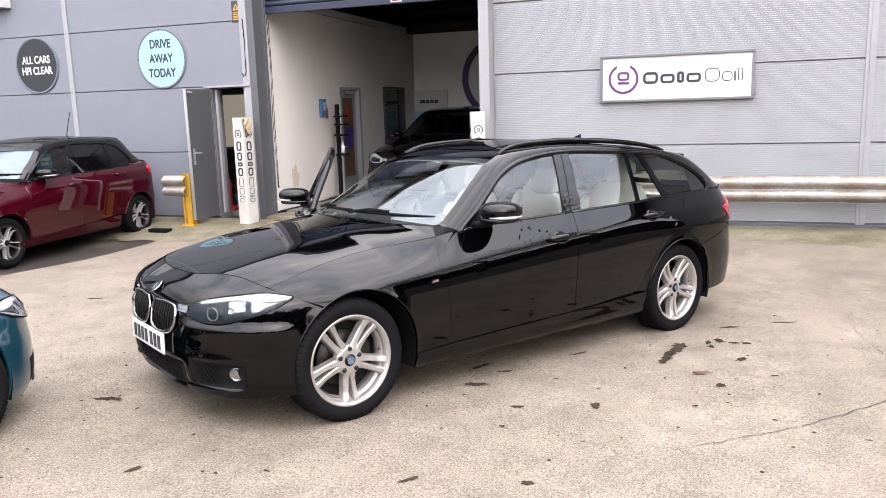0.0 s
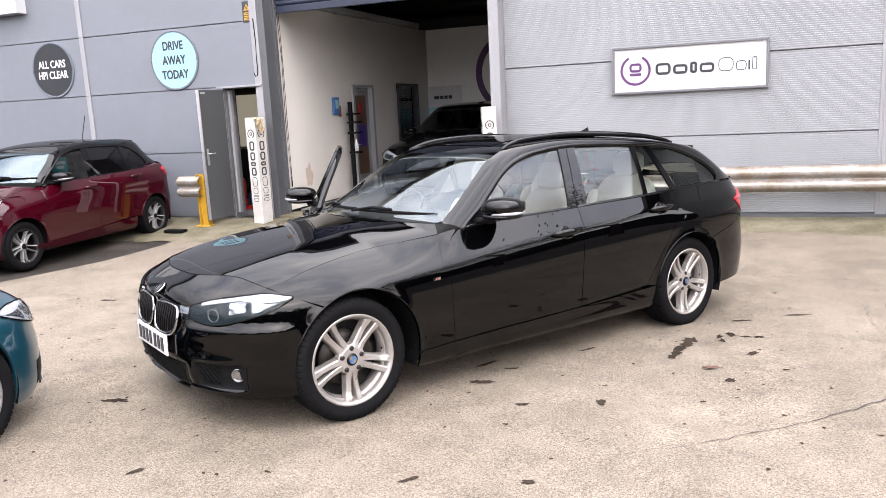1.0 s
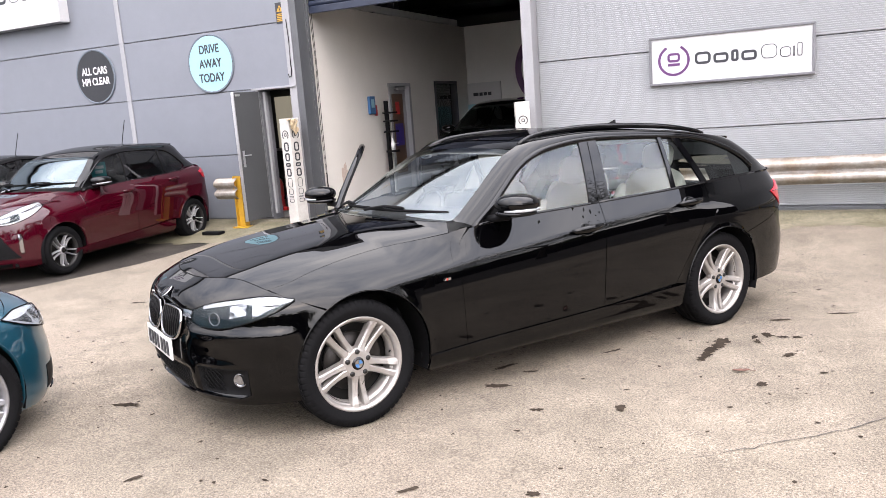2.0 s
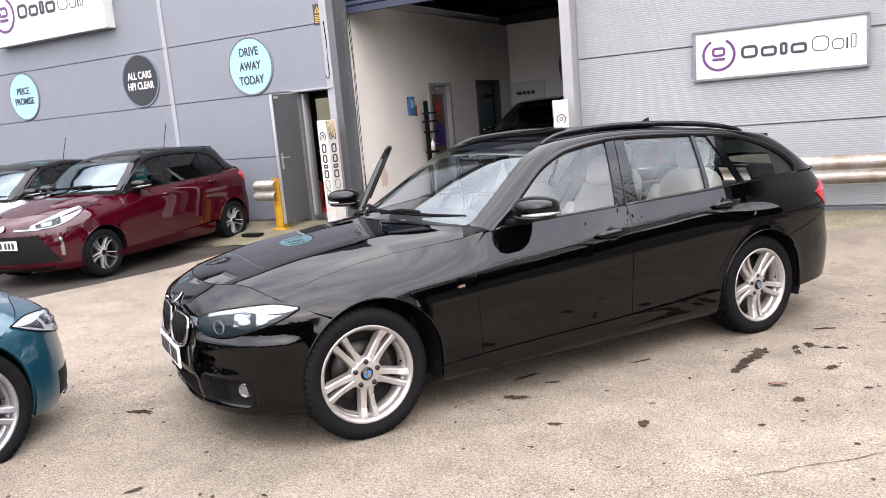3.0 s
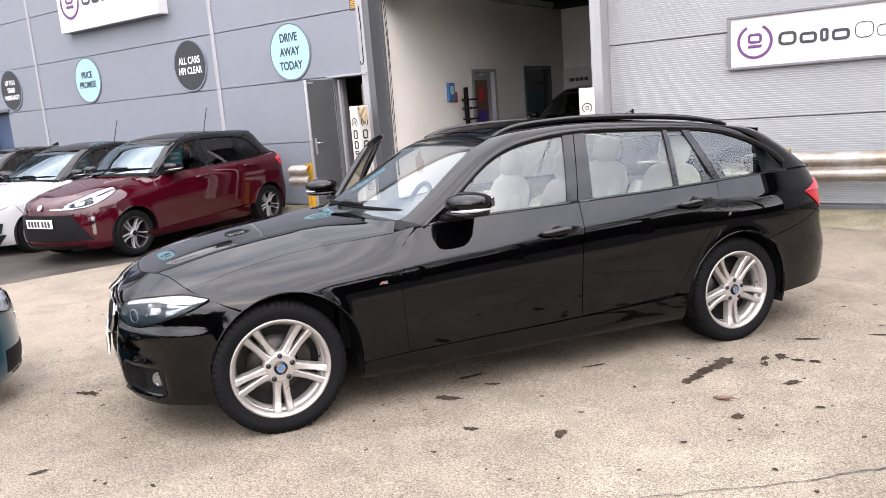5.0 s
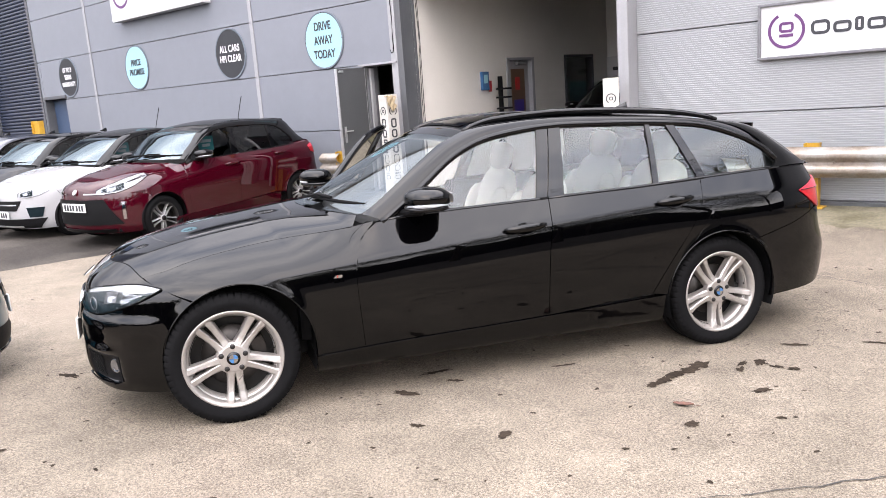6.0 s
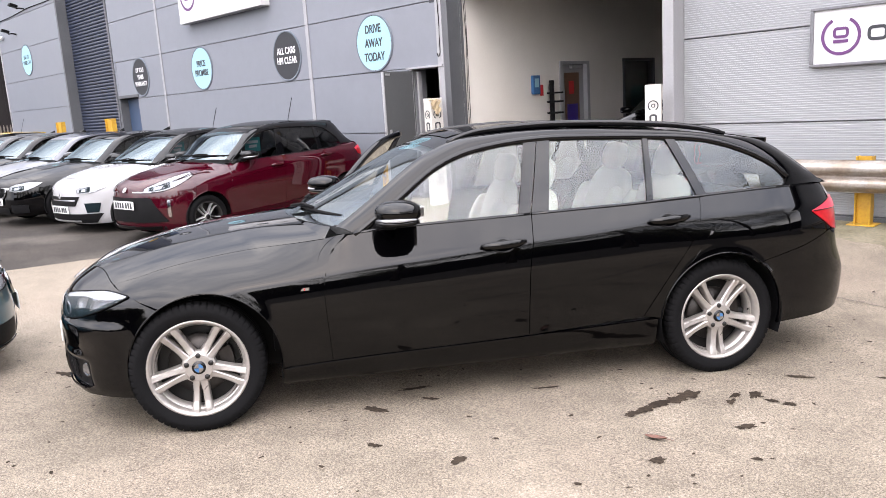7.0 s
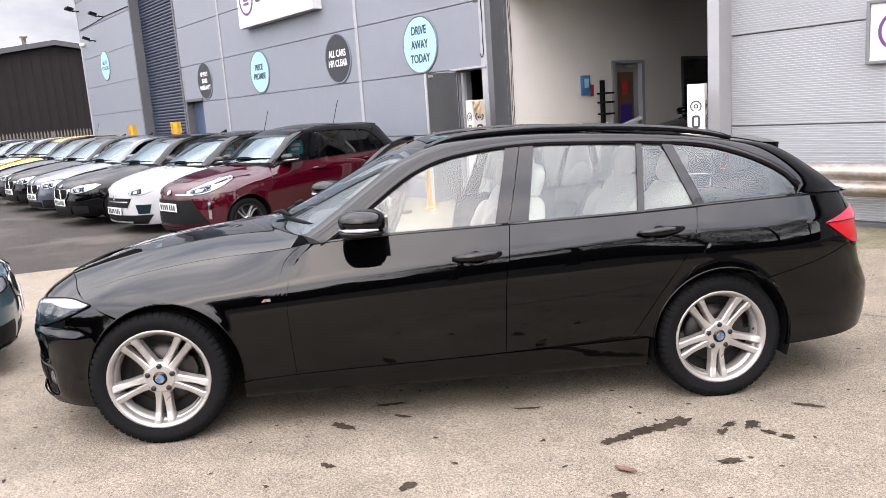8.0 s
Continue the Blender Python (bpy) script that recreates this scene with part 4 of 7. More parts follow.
def build_car(name, P, m, label, paint, roof_paint=None, glass=None, rear_glass=None, seats=None, detail=False, rims=None, open_door=False, group="", lights="long", wheel_turn=-math.pi / 2, spokes=5, ring_mat=None, quarter_glass=None):
    sh = Shape(P)
    roof_paint, glass, seats, rims = roof_paint or paint, glass or M_GLASS, seats or M_DASH, rims or M_RIM
    rear_glass = rear_glass or glass
    car = thing(name, m, label, "car", group)
    L, R, az, ar = P["wheelbase"], P["tyre"], P["arch_z"], P["arch_radius"]
    af, arr = P["arch_f"], P["arch_r"]
    zs = P["sill"]
    q = 2 if detail else 1
    sx, sy = sh.sx, sh.sy
    g = 0.0022

    def S(points):
        return [(sx(x), z) for x, z in points]

    hx = P["hood_corner"]
    tail_x = P["lamp_tail"]
    def hood_z(u, x, xe, back=0.0):
        ze = sh.hood_edge(xe)
        return ze + (sh.hood_mid(x) - ze) * (1 - (abs(u) * (1 - 0.17 * back)) ** 2.6)

    def lead_z(u):
        z = P["nose_z"]
        for _ in range(6):
            z = hood_z(u, sh.at(abs(u) * sx(hx), z).x, hx)
        return z

    lead = [(sx(hx) * k / 14, lead_z(k / 14)) for k in range(15)]
    split_f = arch_line(af, az, ar, 125, 125, 1)[0]
    door_bot = spline(P["door_bottom"])
    dfe, bsp, rde = P["door_front"], P["door_mid"], P["door_rear"]
    dlo = spline(P["dlo"])
    hull_mats = paint

    # front bumper, both halves in one part
    bm = None
    for side in (-1, 1):
        arch = S(arch_line(af, az, ar, 203, 125, 16))
        top = lead + S([(tail_x, P["lamp_tail_z"] + 0.004)]) + [arch[-1]]
        low = [(0.0, zs + 0.015), (sy(0.45), zs), (sx(-0.45), zs - 0.005), arch[0]]
        grid = coons(low, top, [(0.0, zs + 0.015), lead[0]], arch, 30 * q, 24 * q, smooth=False)
        bm = hull_patch(sh, grid, side, bm=bm, depth=0.012)
    bmesh.ops.remove_doubles(bm, verts=bm.verts[:], dist=0.0015)
    bumper = part("front_bumper", bm, paint, car)

    # front wings
    for side in (-1, 1):
        arch = S(arch_line(af, az, ar, 123, -3, 30))
        arch[-1] = (arch[-1][0], P["door_bottom"][0][1])
        topline = [(x, sh.hood_edge(x) - 0.001) for x in np.linspace(hx + 0.01, P["hood_back"], 14)] + [(dfe[-1][0] - 0.006, dfe[-1][1] + 0.01)] + [(x - 2 * g, z) for x, z in dfe[::-1]][1:]
        grid = coons(arch, S(topline), [arch[0]] + S([(tail_x, P["lamp_tail_z"] + 0.002), topline[0]]), [arch[-1], S([dfe[0]])[0]], 32 * q, 12 * q * q, smooth=False)
        part("front_wing", hull_patch(sh, grid, side), paint, car)

    # doors
    for side in (-1, 1):
        hinge = open_door and side == 1
        root_f = car
        if hinge:
            root_f = new("open_door")
            root_f.parent = car
            hp = Vector((dfe[1][0] + 0.02, 0.87, 0))
            root_f.matrix_basis = Matrix.Translation(hp) @ pose(0, 0, 0, 0, 0, 61) @ Matrix.Translation(-hp)
            tagged(root_f, "driver door standing wide open")
        xs_a = [(x, sh.belt(x)) for x in np.linspace(dfe[-1][0] + 0.004, bsp[-1][0] - g, 10)]
        grid = coons(S([(x, door_bot(x) + g) for x in np.linspace(dfe[0][0] + g, bsp[0][0] - g, 8)]), S(xs_a), S([(x + g, z) for x, z in dfe]), S([(x - g, z) for x, z in bsp]), 20 * q, 14 * q)
        door_f = part("front_door", hull_patch(sh, grid, side), paint, root_f)
        grid = coons(S([(x, door_bot(x) + g) for x in np.linspace(bsp[0][0] + g, rde[0][0] - g, 8)]), S([(x, sh.belt(x)) for x in np.linspace(bsp[-1][0] + g, rde[-1][0] - g, 10)]), S([(x + g, z) for x, z in bsp]), S([(x - g, z) for x, z in rde]), 18 * q, 14 * q)
        door_r = part("rear_door", hull_patch(sh, grid, side), paint, car)
        for dr, hx0, hx1 in ((door_f, P["handles"][0], P["handles"][0] + 0.24), (door_r, P["handles"][1], P["handles"][1] + 0.235)):
            zz = sh.crease((hx0 + hx1) / 2) + 0.012
            pts = [flip(sh.on(hx0 + (hx1 - hx0) * k / 10, zz + 0.014 * (k / 10 - 0.5) + 0.004, 0.006 + 0.034 * math.sin(math.pi * min(max(k / 10, 0.02), 0.98)) ** 0.6), -side) for k in range(11)]
            part("door_handle", tube(pts, lambda u: 0.008 + 0.009 * math.sin(math.pi * u) ** 0.5, 10, flat=1.25), paint, dr, "body coloured door handle")
            if detail:
                ring = [[flip(sh.on((hx0 + hx1) / 2 + rr * 0.062 * math.cos(w), zz - 0.004 + rr * 0.040 * math.sin(w), dd), -side) for rr, dd in ((0.0, 0.0015), (0.35, 0.002), (0.7, 0.005), (0.9, 0.0085), (0.97, 0.0075), (1.0, 0.0005))] for w in np.linspace(0, 2 * math.pi, 25)]
                part("handle_recess", sheet(ring, flip=side < 0), paint, dr, "hollow behind the handle")
        for line in (dfe, bsp, rde):
            seal = [[(sx(x + o), z) for o in (-0.045, 0.0, 0.045)] for x, z in resample(line, 40)]
            part("door_seal", hull_patch(sh, seal, side, out=-0.014), M_RUBBER, car)
        # window glass, frame parts and trim
        par = root_f
        A0, B0, B1, C0, C1, Dq = P["glass_x"]
        bt = P["b_lean"]
        part("window_glass", glass_patch(sh, window_grid(sh, A0, B0, A0 + 0.012, B0 + bt, dlo, 0.006, 0.028), side, off=0.010), glass, par, "front door window").visible_shadow = False
        part("window_glass", glass_patch(sh, window_grid(sh, B1, C0, B1 + bt * 0.8, C0 + P["c_lean"], dlo, 0.006, 0.024), side, off=0.010), rear_glass, car, "rear door window").visible_shadow = False
        if P.get("fixed"):
            f0, f1, f2, f3 = P["fixed"]
            part("window_glass", glass_patch(sh, window_grid(sh, f0, f1, f2, f3, dlo, 0.006, 0.024, 6), side, off=0.010), rear_glass, car, "small fixed pane").visible_shadow = False
            part("window_bar", glass_patch(sh, window_grid(sh, C0 + 0.002, f0 - 0.002, C0 + P["c_lean"] + 0.002, f2 - 0.002, dlo, 0.002, 0.01, 2), side, off=-0.002, depth=0.012), M_GLOSSBLK, car, "black bar")
        C1t = P["quarter_top"]
        part("quarter_glass", glass_patch(sh, window_grid(sh, C1, Dq, C1t, Dq + 0.005, dlo, 0.014, 0.026, 18), side, off=0.006), quarter_glass or rear_glass, car, "rear side window").visible_shadow = False
        mid_x = bsp[-1][0]
        part("b_pillar", glass_patch(sh, window_grid(sh, B0 + 0.002, mid_x - 0.003, B0 + bt + 0.002, mid_x + bt * 1.05 - 0.003, dlo, 0.0, 0.006, 4), side, off=0.0, depth=0.012), M_GLOSSBLK, par, "gloss black pillar cover")
        part("b_pillar", glass_patch(sh, window_grid(sh, mid_x + 0.003, B1 - 0.002, mid_x + bt * 1.05 + 0.003, B1 + bt * 0.8 - 0.002, dlo, 0.0, 0.006, 4), side, off=0.0, depth=0.012), M_GLOSSBLK, car, "gloss black pillar cover")
        cb0 = P["fixed"][1] if P.get("fixed") else C0
        ct0 = P["fixed"][3] if P.get("fixed") else C0 + P["c_lean"]
        part("c_pillar", glass_patch(sh, window_grid(sh, cb0 + 0.002, C1 - 0.002, ct0 + 0.002, C1t - 0.002, dlo, 0.0, 0.006, 5), side, off=-0.001, depth=0.012), P.get("c_paint", M_GLOSSBLK), car, "pillar cover")
        line = [(x, z) for x, z in resample(P["dlo"], 60)]
        inner = [flip(sh.glass(x, z, 0.0) + Vector((0, 0, -0.008)), -side) for x, z in line]
        half = len(inner)
        if hinge:
            half = int(np.argmax([x > mid_x + bt for x, z in line]))
            fr = [(x, z) for x, z in line[:half]] + [(mid_x + bt * 0.9, dlo(mid_x + bt) - 0.01), (mid_x, sh.belt(mid_x))]
            part("window_frame", tube([flip(sh.glass(x, z), -side) for x, z in fr], 0.026, 8), M_GLOSSBLK, root_f, "black door window frame")
            part("window_trim", tube(inner[half:], 0.012, 8), M_GLOSSBLK, car, "black window surround")
        else:
            part("window_trim", tube([v + Vector((0, 0, -0.006)) for v in inner] if detail else inner, 0.020 if detail else 0.012, 10), M_GLOSSBLK, car, "black window surround")
            if detail:
                fr = [(x, z) for x, z in line if x < mid_x + bt * 0.9]
                part("window_seal", tube([flip(sh.glass(x, z, 0.006) + Vector((0, 0, -0.024)), -side) for x, z in fr], 0.008, 6), M_RUBBER, car)
        belt_pts = [flip(sh.glass(x, sh.belt(x) + 0.002, -0.004), -side) for x in np.linspace(P["dlo"][0][0], mid_x - 0.004, 14)]
        part("belt_trim", tube(belt_pts, 0.009, 8, flat=1.3), M_GLOSSBLK, root_f, "black strip under the window")
        belt_pts = [flip(sh.glass(x, sh.belt(x) + 0.002, -0.004), -side) for x in np.linspace(mid_x + 0.004, P["dlo"][-1][0], 16)]
        part("belt_trim", tube(belt_pts, 0.009, 8, flat=1.3), M_GLOSSBLK, car, "black strip under the window")
        mirror(sh, root_f, side, P["mirror"][0], P["mirror"][1], P.get("mirror_paint", paint))
        if detail and not hinge:
            pts = [(A0 - 0.17, 0.0), (A0 + 0.03, 0.0), (A0 + 0.02, 0.05), (A0 - 0.05, 0.055)]
            tri = glass_patch(sh, window_grid(sh, P["dlo"][0][0] + 0.04, A0 - 0.004, P["dlo"][0][0] + 0.05, A0 + 0.006, dlo, 0.004, 0.02, 6), side, off=0.004)
            part("mirror_sail", tri, M_PLASTIC, car, "black plastic corner behind the mirror")
        # door card inside, seen through the glass
        card = [[flip(sh.on(x, z, -0.05), -side) for z in np.linspace(door_bot(x) + 0.02, sh.belt(x) - 0.005, 6)] for x in np.linspace(dfe[0][0] + 0.08, bsp[0][0] - 0.03, 8)]
        part("door_card", sheet(card, flip=side > 0), M_DASH, root_f)
        card = [[flip(sh.on(x, z, -0.05), -side) for z in np.linspace(door_bot(x) + 0.02, sh.belt(x) - 0.005, 6)] for x in np.linspace(bsp[0][0] + 0.03, rde[0][0] + 0.05, 8)]
        part("door_card", sheet(card, flip=side > 0), M_DASH, car)

    # rear quarters, rear bumper, tail
    tail_s = P["tail_split"]
    for side in (-1, 1):
        arch = S(arch_line(arr, az, ar, 181, P["arch_end"], 30))
        arch[0] = (arch[0][0], door_bot(rde[0][0]))
        top = S([(x + g, z) for x, z in rde]) + S([(x, sh.belt(x)) for x in np.linspace(rde[-1][0] + 0.05, P["deck_end"], 8)])
        grid = coons(arch, top, [arch[0], S([(rde[0][0] + g, rde[0][1])])[0]], [arch[-1]] + S([(x, z + g) for x, z in tail_s]) + S([(P["deck_end"], sh.belt(P["deck_end"]))]), 32 * q, 12 * q * q, smooth=False)
        part("rear_quarter", hull_patch(sh, grid, side), paint, car)
    bm = None
    for side in (-1, 1):
        arch = S(arch_line(arr, az, ar, -12, P["arch_end"], 14))
        top = [arch[-1]] + S([(x, z - g) for x, z in tail_s]) + [(sx(tail_s[-1][0]) * 0.5 + sh.end * 0.5, tail_s[-1][1]), (sh.end, tail_s[-1][1])]
        low = [arch[0], (sx(P["rear"] - 0.35), zs + 0.08), (sh.end * 0.9 + sx(P["rear"] - 0.35) * 0.1, zs + 0.14), (sh.end, zs + 0.14)]
        grid = coons(low, top, arch, [(sh.end, zs + 0.14), (sh.end, tail_s[-1][1])], 20 * q, 12 * q, smooth=False)
        bm = hull_patch(sh, grid, side, bm=bm)
    part("rear_bumper", bm, paint, car)
    bm = None
    for side in (-1, 1):
        a, b = sx(P["deck_end"]), sh.end
        grid = [[(a + (b - a) * i / 14, tail_s[-1][1] + g + (sh.belt(P["deck_end"]) - tail_s[-1][1]) * k / 8) for k in range(9)] for i in range(15)]
        bm = hull_patch(sh, grid, side, bm=bm)
    part("tailgate", bm, paint, car)
    # side skirts
    for side in (-1, 1):
        a, b = P["door_bottom"][0][0], rde[0][0] + 0.08
        grid = []
        for i in range(25):
            x = a + (b - a) * i / 24
            zt = door_bot(x) - 2 * g
            f = math.sin(math.pi * min(max((i - 2) / 18, 0.0), 1.0)) ** 0.6
            outs = ((0.0, -0.012), (0.12, -0.002), (0.28, 0.001), (0.42, 0.002 - 0.004 * f), (0.58, 0.004 - 0.008 * f), (0.72, 0.006 - 0.004 * f), (0.86, 0.008), (1.0, 0.010))
            grid.append([flip(sh.at(sx(x), zs + (zt - zs) * w_, o_), -side) for w_, o_ in outs])
        part("side_skirt", sheet(grid, flip=side < 0, depth=0.012), paint, car)

    # bonnet
    rows = []
    nv = 20 * q
    us = np.linspace(-1, 1, 16 * q + 1)
    leads = {abs(round(u, 6)): lead_z(u) for u in us}
    y_lead, x_lead = abs(sh.at(sx(hx), lead_z(1.0)).y), sh.at(sx(hx), lead_z(1.0)).x
    for i in range(nv + 1):
        v = i / nv
        row = []
        xe = hx + (P["hood_back"] - hx) * v
        edge = sh.on(xe, sh.hood_edge(xe))
        for u in us:
            s_lead = abs(u) * sx(hx)
            pl = sh.at(s_lead, leads[abs(round(u, 6))])
            xl = pl.x
            xb = P["cowl_x"] + (P["hood_back"] - P["cowl_x"]) * abs(u) ** 2.4
            x = xl + (xb - xl) * v
            yl, y1 = abs(pl.y), abs(edge.y) * abs(u)
            back = 0.0
            y1 *= 1 - 0.17 * back
            near = max(0.0, 1 - v / 0.45) ** 2
            y = abs(edge.y) * (1 - 0.17 * back) * (abs(u) * (1 - near) + yl / y_lead * near)
            z = hood_z(u, x, xe, back) + 0.006 * math.exp(-((abs(u) - 0.62) / 0.11) ** 2) * min(v * 3, 1) * min((1 - v) * 6, 1)
            x += (edge.x - (x_lead + (P["hood_back"] - x_lead) * v)) * abs(u) ** 3
            z -= 0.002 * max(0.0, (abs(u) - 0.9) / 0.1) ** 2
            row.append(Vector((x + 0.003 * (1 - v), y * (1 if u > 0 else -1), z)))
        rows.append(row)
    bonnet_back = rows[-1]
    part("bonnet", sheet(rows, flip=True, depth=0.015), paint, car)
    for sg, col in ((-1, 0), (1, -1)):
        part("bonnet_gap", tube([row[col] + Vector((0, sg * 0.001, -0.0005)) for row in rows], 0.0028, 6), M_RUBBER, car, "dark gap beside the bonnet")
    part("bonnet_gap", tube([v + Vector((-0.001, 0, -0.0005)) for v in rows[0]], 0.0028, 6), M_RUBBER, car, "dark gap before the bonnet")

    # windscreen, pillars, roof, rear window
    U = P["upper"]
    uline = resample([(x, z, o) for x, z, o in U], 80)
    n_ws = int(np.argmin([abs(x - P["ws_top"]) for x, z, o in uline]))
    n_rr = int(np.argmin([abs(x - P["roof_end"]) + (0 if z > P["roof_end_z"] - 0.06 else 9) for x, z, o in uline]))
    dl = resample(P["dlo"], 80)
    edge3 = [sh.glass(x, z, o) for x, z, o in uline]
    for side in (-1, 1):
        low = resample([(x, z) for x, z in P["dlo"]] + P["d_low"], 80)
        rows = []
        for (x, z), e in zip(low, edge3):
            a = sh.glass(x, z, 0.0)
            row = []
            for k in range(7):
                t = k / 6
                pnt = a.lerp(e, t)
                pnt.y -= 0.016 * math.sin(math.pi * t)
                pnt.z += 0.010 * math.sin(math.pi * t)
                row.append(flip(pnt, -side))
            rows.append(row)
        part("upper_side_frame", sheet(rows, flip=side < 0, depth=0.0), P.get("pillar_paint", roof_paint), car)
    ws = []
    for k in range(n_ws + 1):
        e = edge3[k]
        t = k / n_ws
        row = []
        for u in np.linspace(-1, 1, 25):
            bulge = 1 - u * u
            row.append(Vector((e.x - (P["ws_bow"] * (1 - t) + 0.02 * t) * bulge, -e.y * u, e.z + 0.018 * bulge)))
        ws.append(row)
    if detail:
        us_ws = np.linspace(-1, 1, 25)
        for side in (-1, 1):
            corner = []
            for u in np.linspace(0.60, 1.0, 9):
                b0 = Vector([float(np.interp(side * u, us, [v[k] for v in bonnet_back])) for k in range(3)])
                w0 = Vector([float(np.interp(side * u, us_ws, [v[k] for v in ws[0]])) for k in range(3)])
                corner.append([b0.lerp(w0, t) + Vector((0, 0, -0.003)) for t in (0.015, 0.33, 0.66, 1.0)])
            part("bonnet_corner", sheet(corner, flip=side > 0), paint, car, "rear corner of the bonnet under the windscreen")
    part("windscreen", sheet(ws, flip=True), M_SCREEN if detail else M_SCREEN_DARK, car, "raked windscreen").visible_shadow = False
    roof = []
    for k in range(n_ws, n_rr + 1):
        e = edge3[k]
        t = (k - n_ws) / (n_rr - n_ws)
        row = []
        for u in np.linspace(-1, 1, 25):
            bulge = 1 - abs(u) ** 2.4
            row.append(Vector((e.x - 0.02 * (1 - u * u) * (1 - t), -e.y * u, e.z + (0.018 + 0.012 * math.sin(math.pi * t)) * bulge + 0.004 * math.sin(math.pi * t))))
        roof.append(row)
    part("roof", sheet(roof, flip=True, depth=0.0), roof_paint, car)
    part("headliner", sheet([[v + Vector((0, 0, -0.035)) for v in row] for row in roof]), M_LINER, car)
    rw = []
    for k in range(n_rr, 81):
        e = edge3[k]
        rw.append([Vector((e.x + 0.05 * (1 - u * u), -e.y * u, e.z)) for u in np.linspace(-1, 1, 17)])
    cap = []
    e = edge3[80]
    for k in range(-12, 13):
        u = k / 12
        sc = sx(P["deck_end"]) * abs(u) + sh.end * (1 - abs(u))
        o = sh.at(sc, sh.belt(P["deck_end"]) - 0.002)
        o = Vector((o.x, math.copysign(abs(o.y), u), o.z))
        i_ = Vector((e.x + 0.05 * (1 - u * u) - 0.01, -e.y * u, e.z + 0.012))
        cap.append([o.lerp(i_, t) + Vector((0, 0, 0.010 * math.sin(math.pi * t))) for t in (0, 0.25, 0.5, 0.75, 1)])
    part("tailgate_ledge", sheet(cap, flip=False), paint, car)
    for side in (-1, 1):
        a = sh.glass(*P["d_low"][-1])
        rows = []
        for k in range(13):
            i_ = a.lerp(e, k / 12)
            o = sh.on(min(i_.x, P["deck_end"]), sh.belt(min(i_.x, P["deck_end"])) - 0.001)
            rows.append([flip(o.lerp(i_ + Vector((0, 0, 0.003)), t), -side) for t in (0, 0.5, 1)])
        part("rear_shoulder", sheet(rows, flip=side < 0), paint, car)
    if detail:
        for side in (-1, 1):
            trim = [[flip(sh.glass(x, z, 0.055), -side) for z in (sh.belt(x) - 0.05, sh.belt(x) + 0.06, min(sh.belt(x) + 0.16, 1.19 - 0.9 * (x - 3.26)))] for x in (3.12, 3.18, 3.24, 3.30)]
            part("pillar_trim", sheet(trim), M_DASH, car, "dark lining of the rear pillar")
    part("rear_window", sheet(rw, flip=True), M_TINT, car, "tinted rear window").visible_shadow = False
    e = edge3[n_rr]
    rows = []
    for i in range(7):
        t = i / 6
        row = []
        for u in np.linspace(-1, 1, 17):
            row.append(Vector((e.x - 0.04 + (0.155 - 0.05 * u * u) * t, -e.y * 0.94 * u, e.z + 0.025 * (1 - abs(u) ** 2.4) + 0.018 - 0.006 * t)))
        rows.append(row)
    part("roof_spoiler", sheet(rows, flip=True, depth=0.03), roof_paint, car)
    fin = bmesh.new()
    fx = P["fin_x"]
    zr = max(v.z for row in roof for v in row if abs(v.x - fx) < 0.08)
    if P.get("mast"):
        part("aerial", tube([(fx, 0, zr - 0.01), (fx + 0.06, 0, zr + 0.17), (fx + 0.12, 0, zr + 0.34)], 0.005), M_PLASTIC, car, "thin black roof aerial")
        fin.free()
    else:
        fin.free()
        rows = [[Vector((fx + 0.16 * t, sg * 0.022 * (1 - h) * math.sin(math.pi * (0.15 + 0.8 * t)) ** 0.5, zr - 0.006 + 0.066 * h * (t ** 0.8))) for h, sg in ((0, -1), (0.6, -1), (1, -1), (1, 1), (0.6, 1), (0, 1))] for t in np.linspace(0.0, 1, 10)]
        bmf = sheet(rows)
        bmesh.ops.holes_fill(bmf, edges=[ed for ed in bmf.edges if len(ed.link_faces) == 1], sides=20)
        part("shark_fin", bmf, M_GLOSSBLK, car, "black roof aerial fin")

    if P.get("rails"):
        for side in (-1, 1):
            pts = [flip(sh.glass(x, z - 0.007, 0.075), -side) for x, z in resample(P["rails"], 30)]
            part("roof_rail", tube([Vector((p.x, side * (abs(p.y)), p.z)) for p in pts], lambda u: 0.013 + 0.005 * math.sin(math.pi * u), 10, flat=1.1), M_GLOSSBLK, car, "black roof rail")
    if P.get("sunroof"):
        a, b = (int(n_ws * 0 + len(roof) * f) for f in P["sunroof"])
        part("sunroof", sheet([[v + Vector((0, 0, 0.004)) for v in row[3:22]] for row in roof[a:b]], flip=True, depth=0.003), M_GLOSSBLK, car, "dark glass roof panel")

    # lamps, grille, plate on the nose
    lamp = P["lamp"]
    for side in (-1, 1):
        pts = [(sy(v) if kind == "y" else sx(v), z) for kind, v, z in lamp["low"]], [(sy(v) if kind == "y" else sx(v), z) for kind, v, z in lamp["top"]]
        grid = coons(pts[0], pts[1], [pts[0][0], pts[1][0]], [pts[0][-1], pts[1][-1]], 20, 8)
        pale = P.get("pale_lamp", not detail)
        head = part("headlight", hull_patch(sh, grid, side, out=0.003, depth=0.01), M_INDICATOR if pale else M_LAMPDARK, car, "pale headlight" if pale else "dark headlight housing")

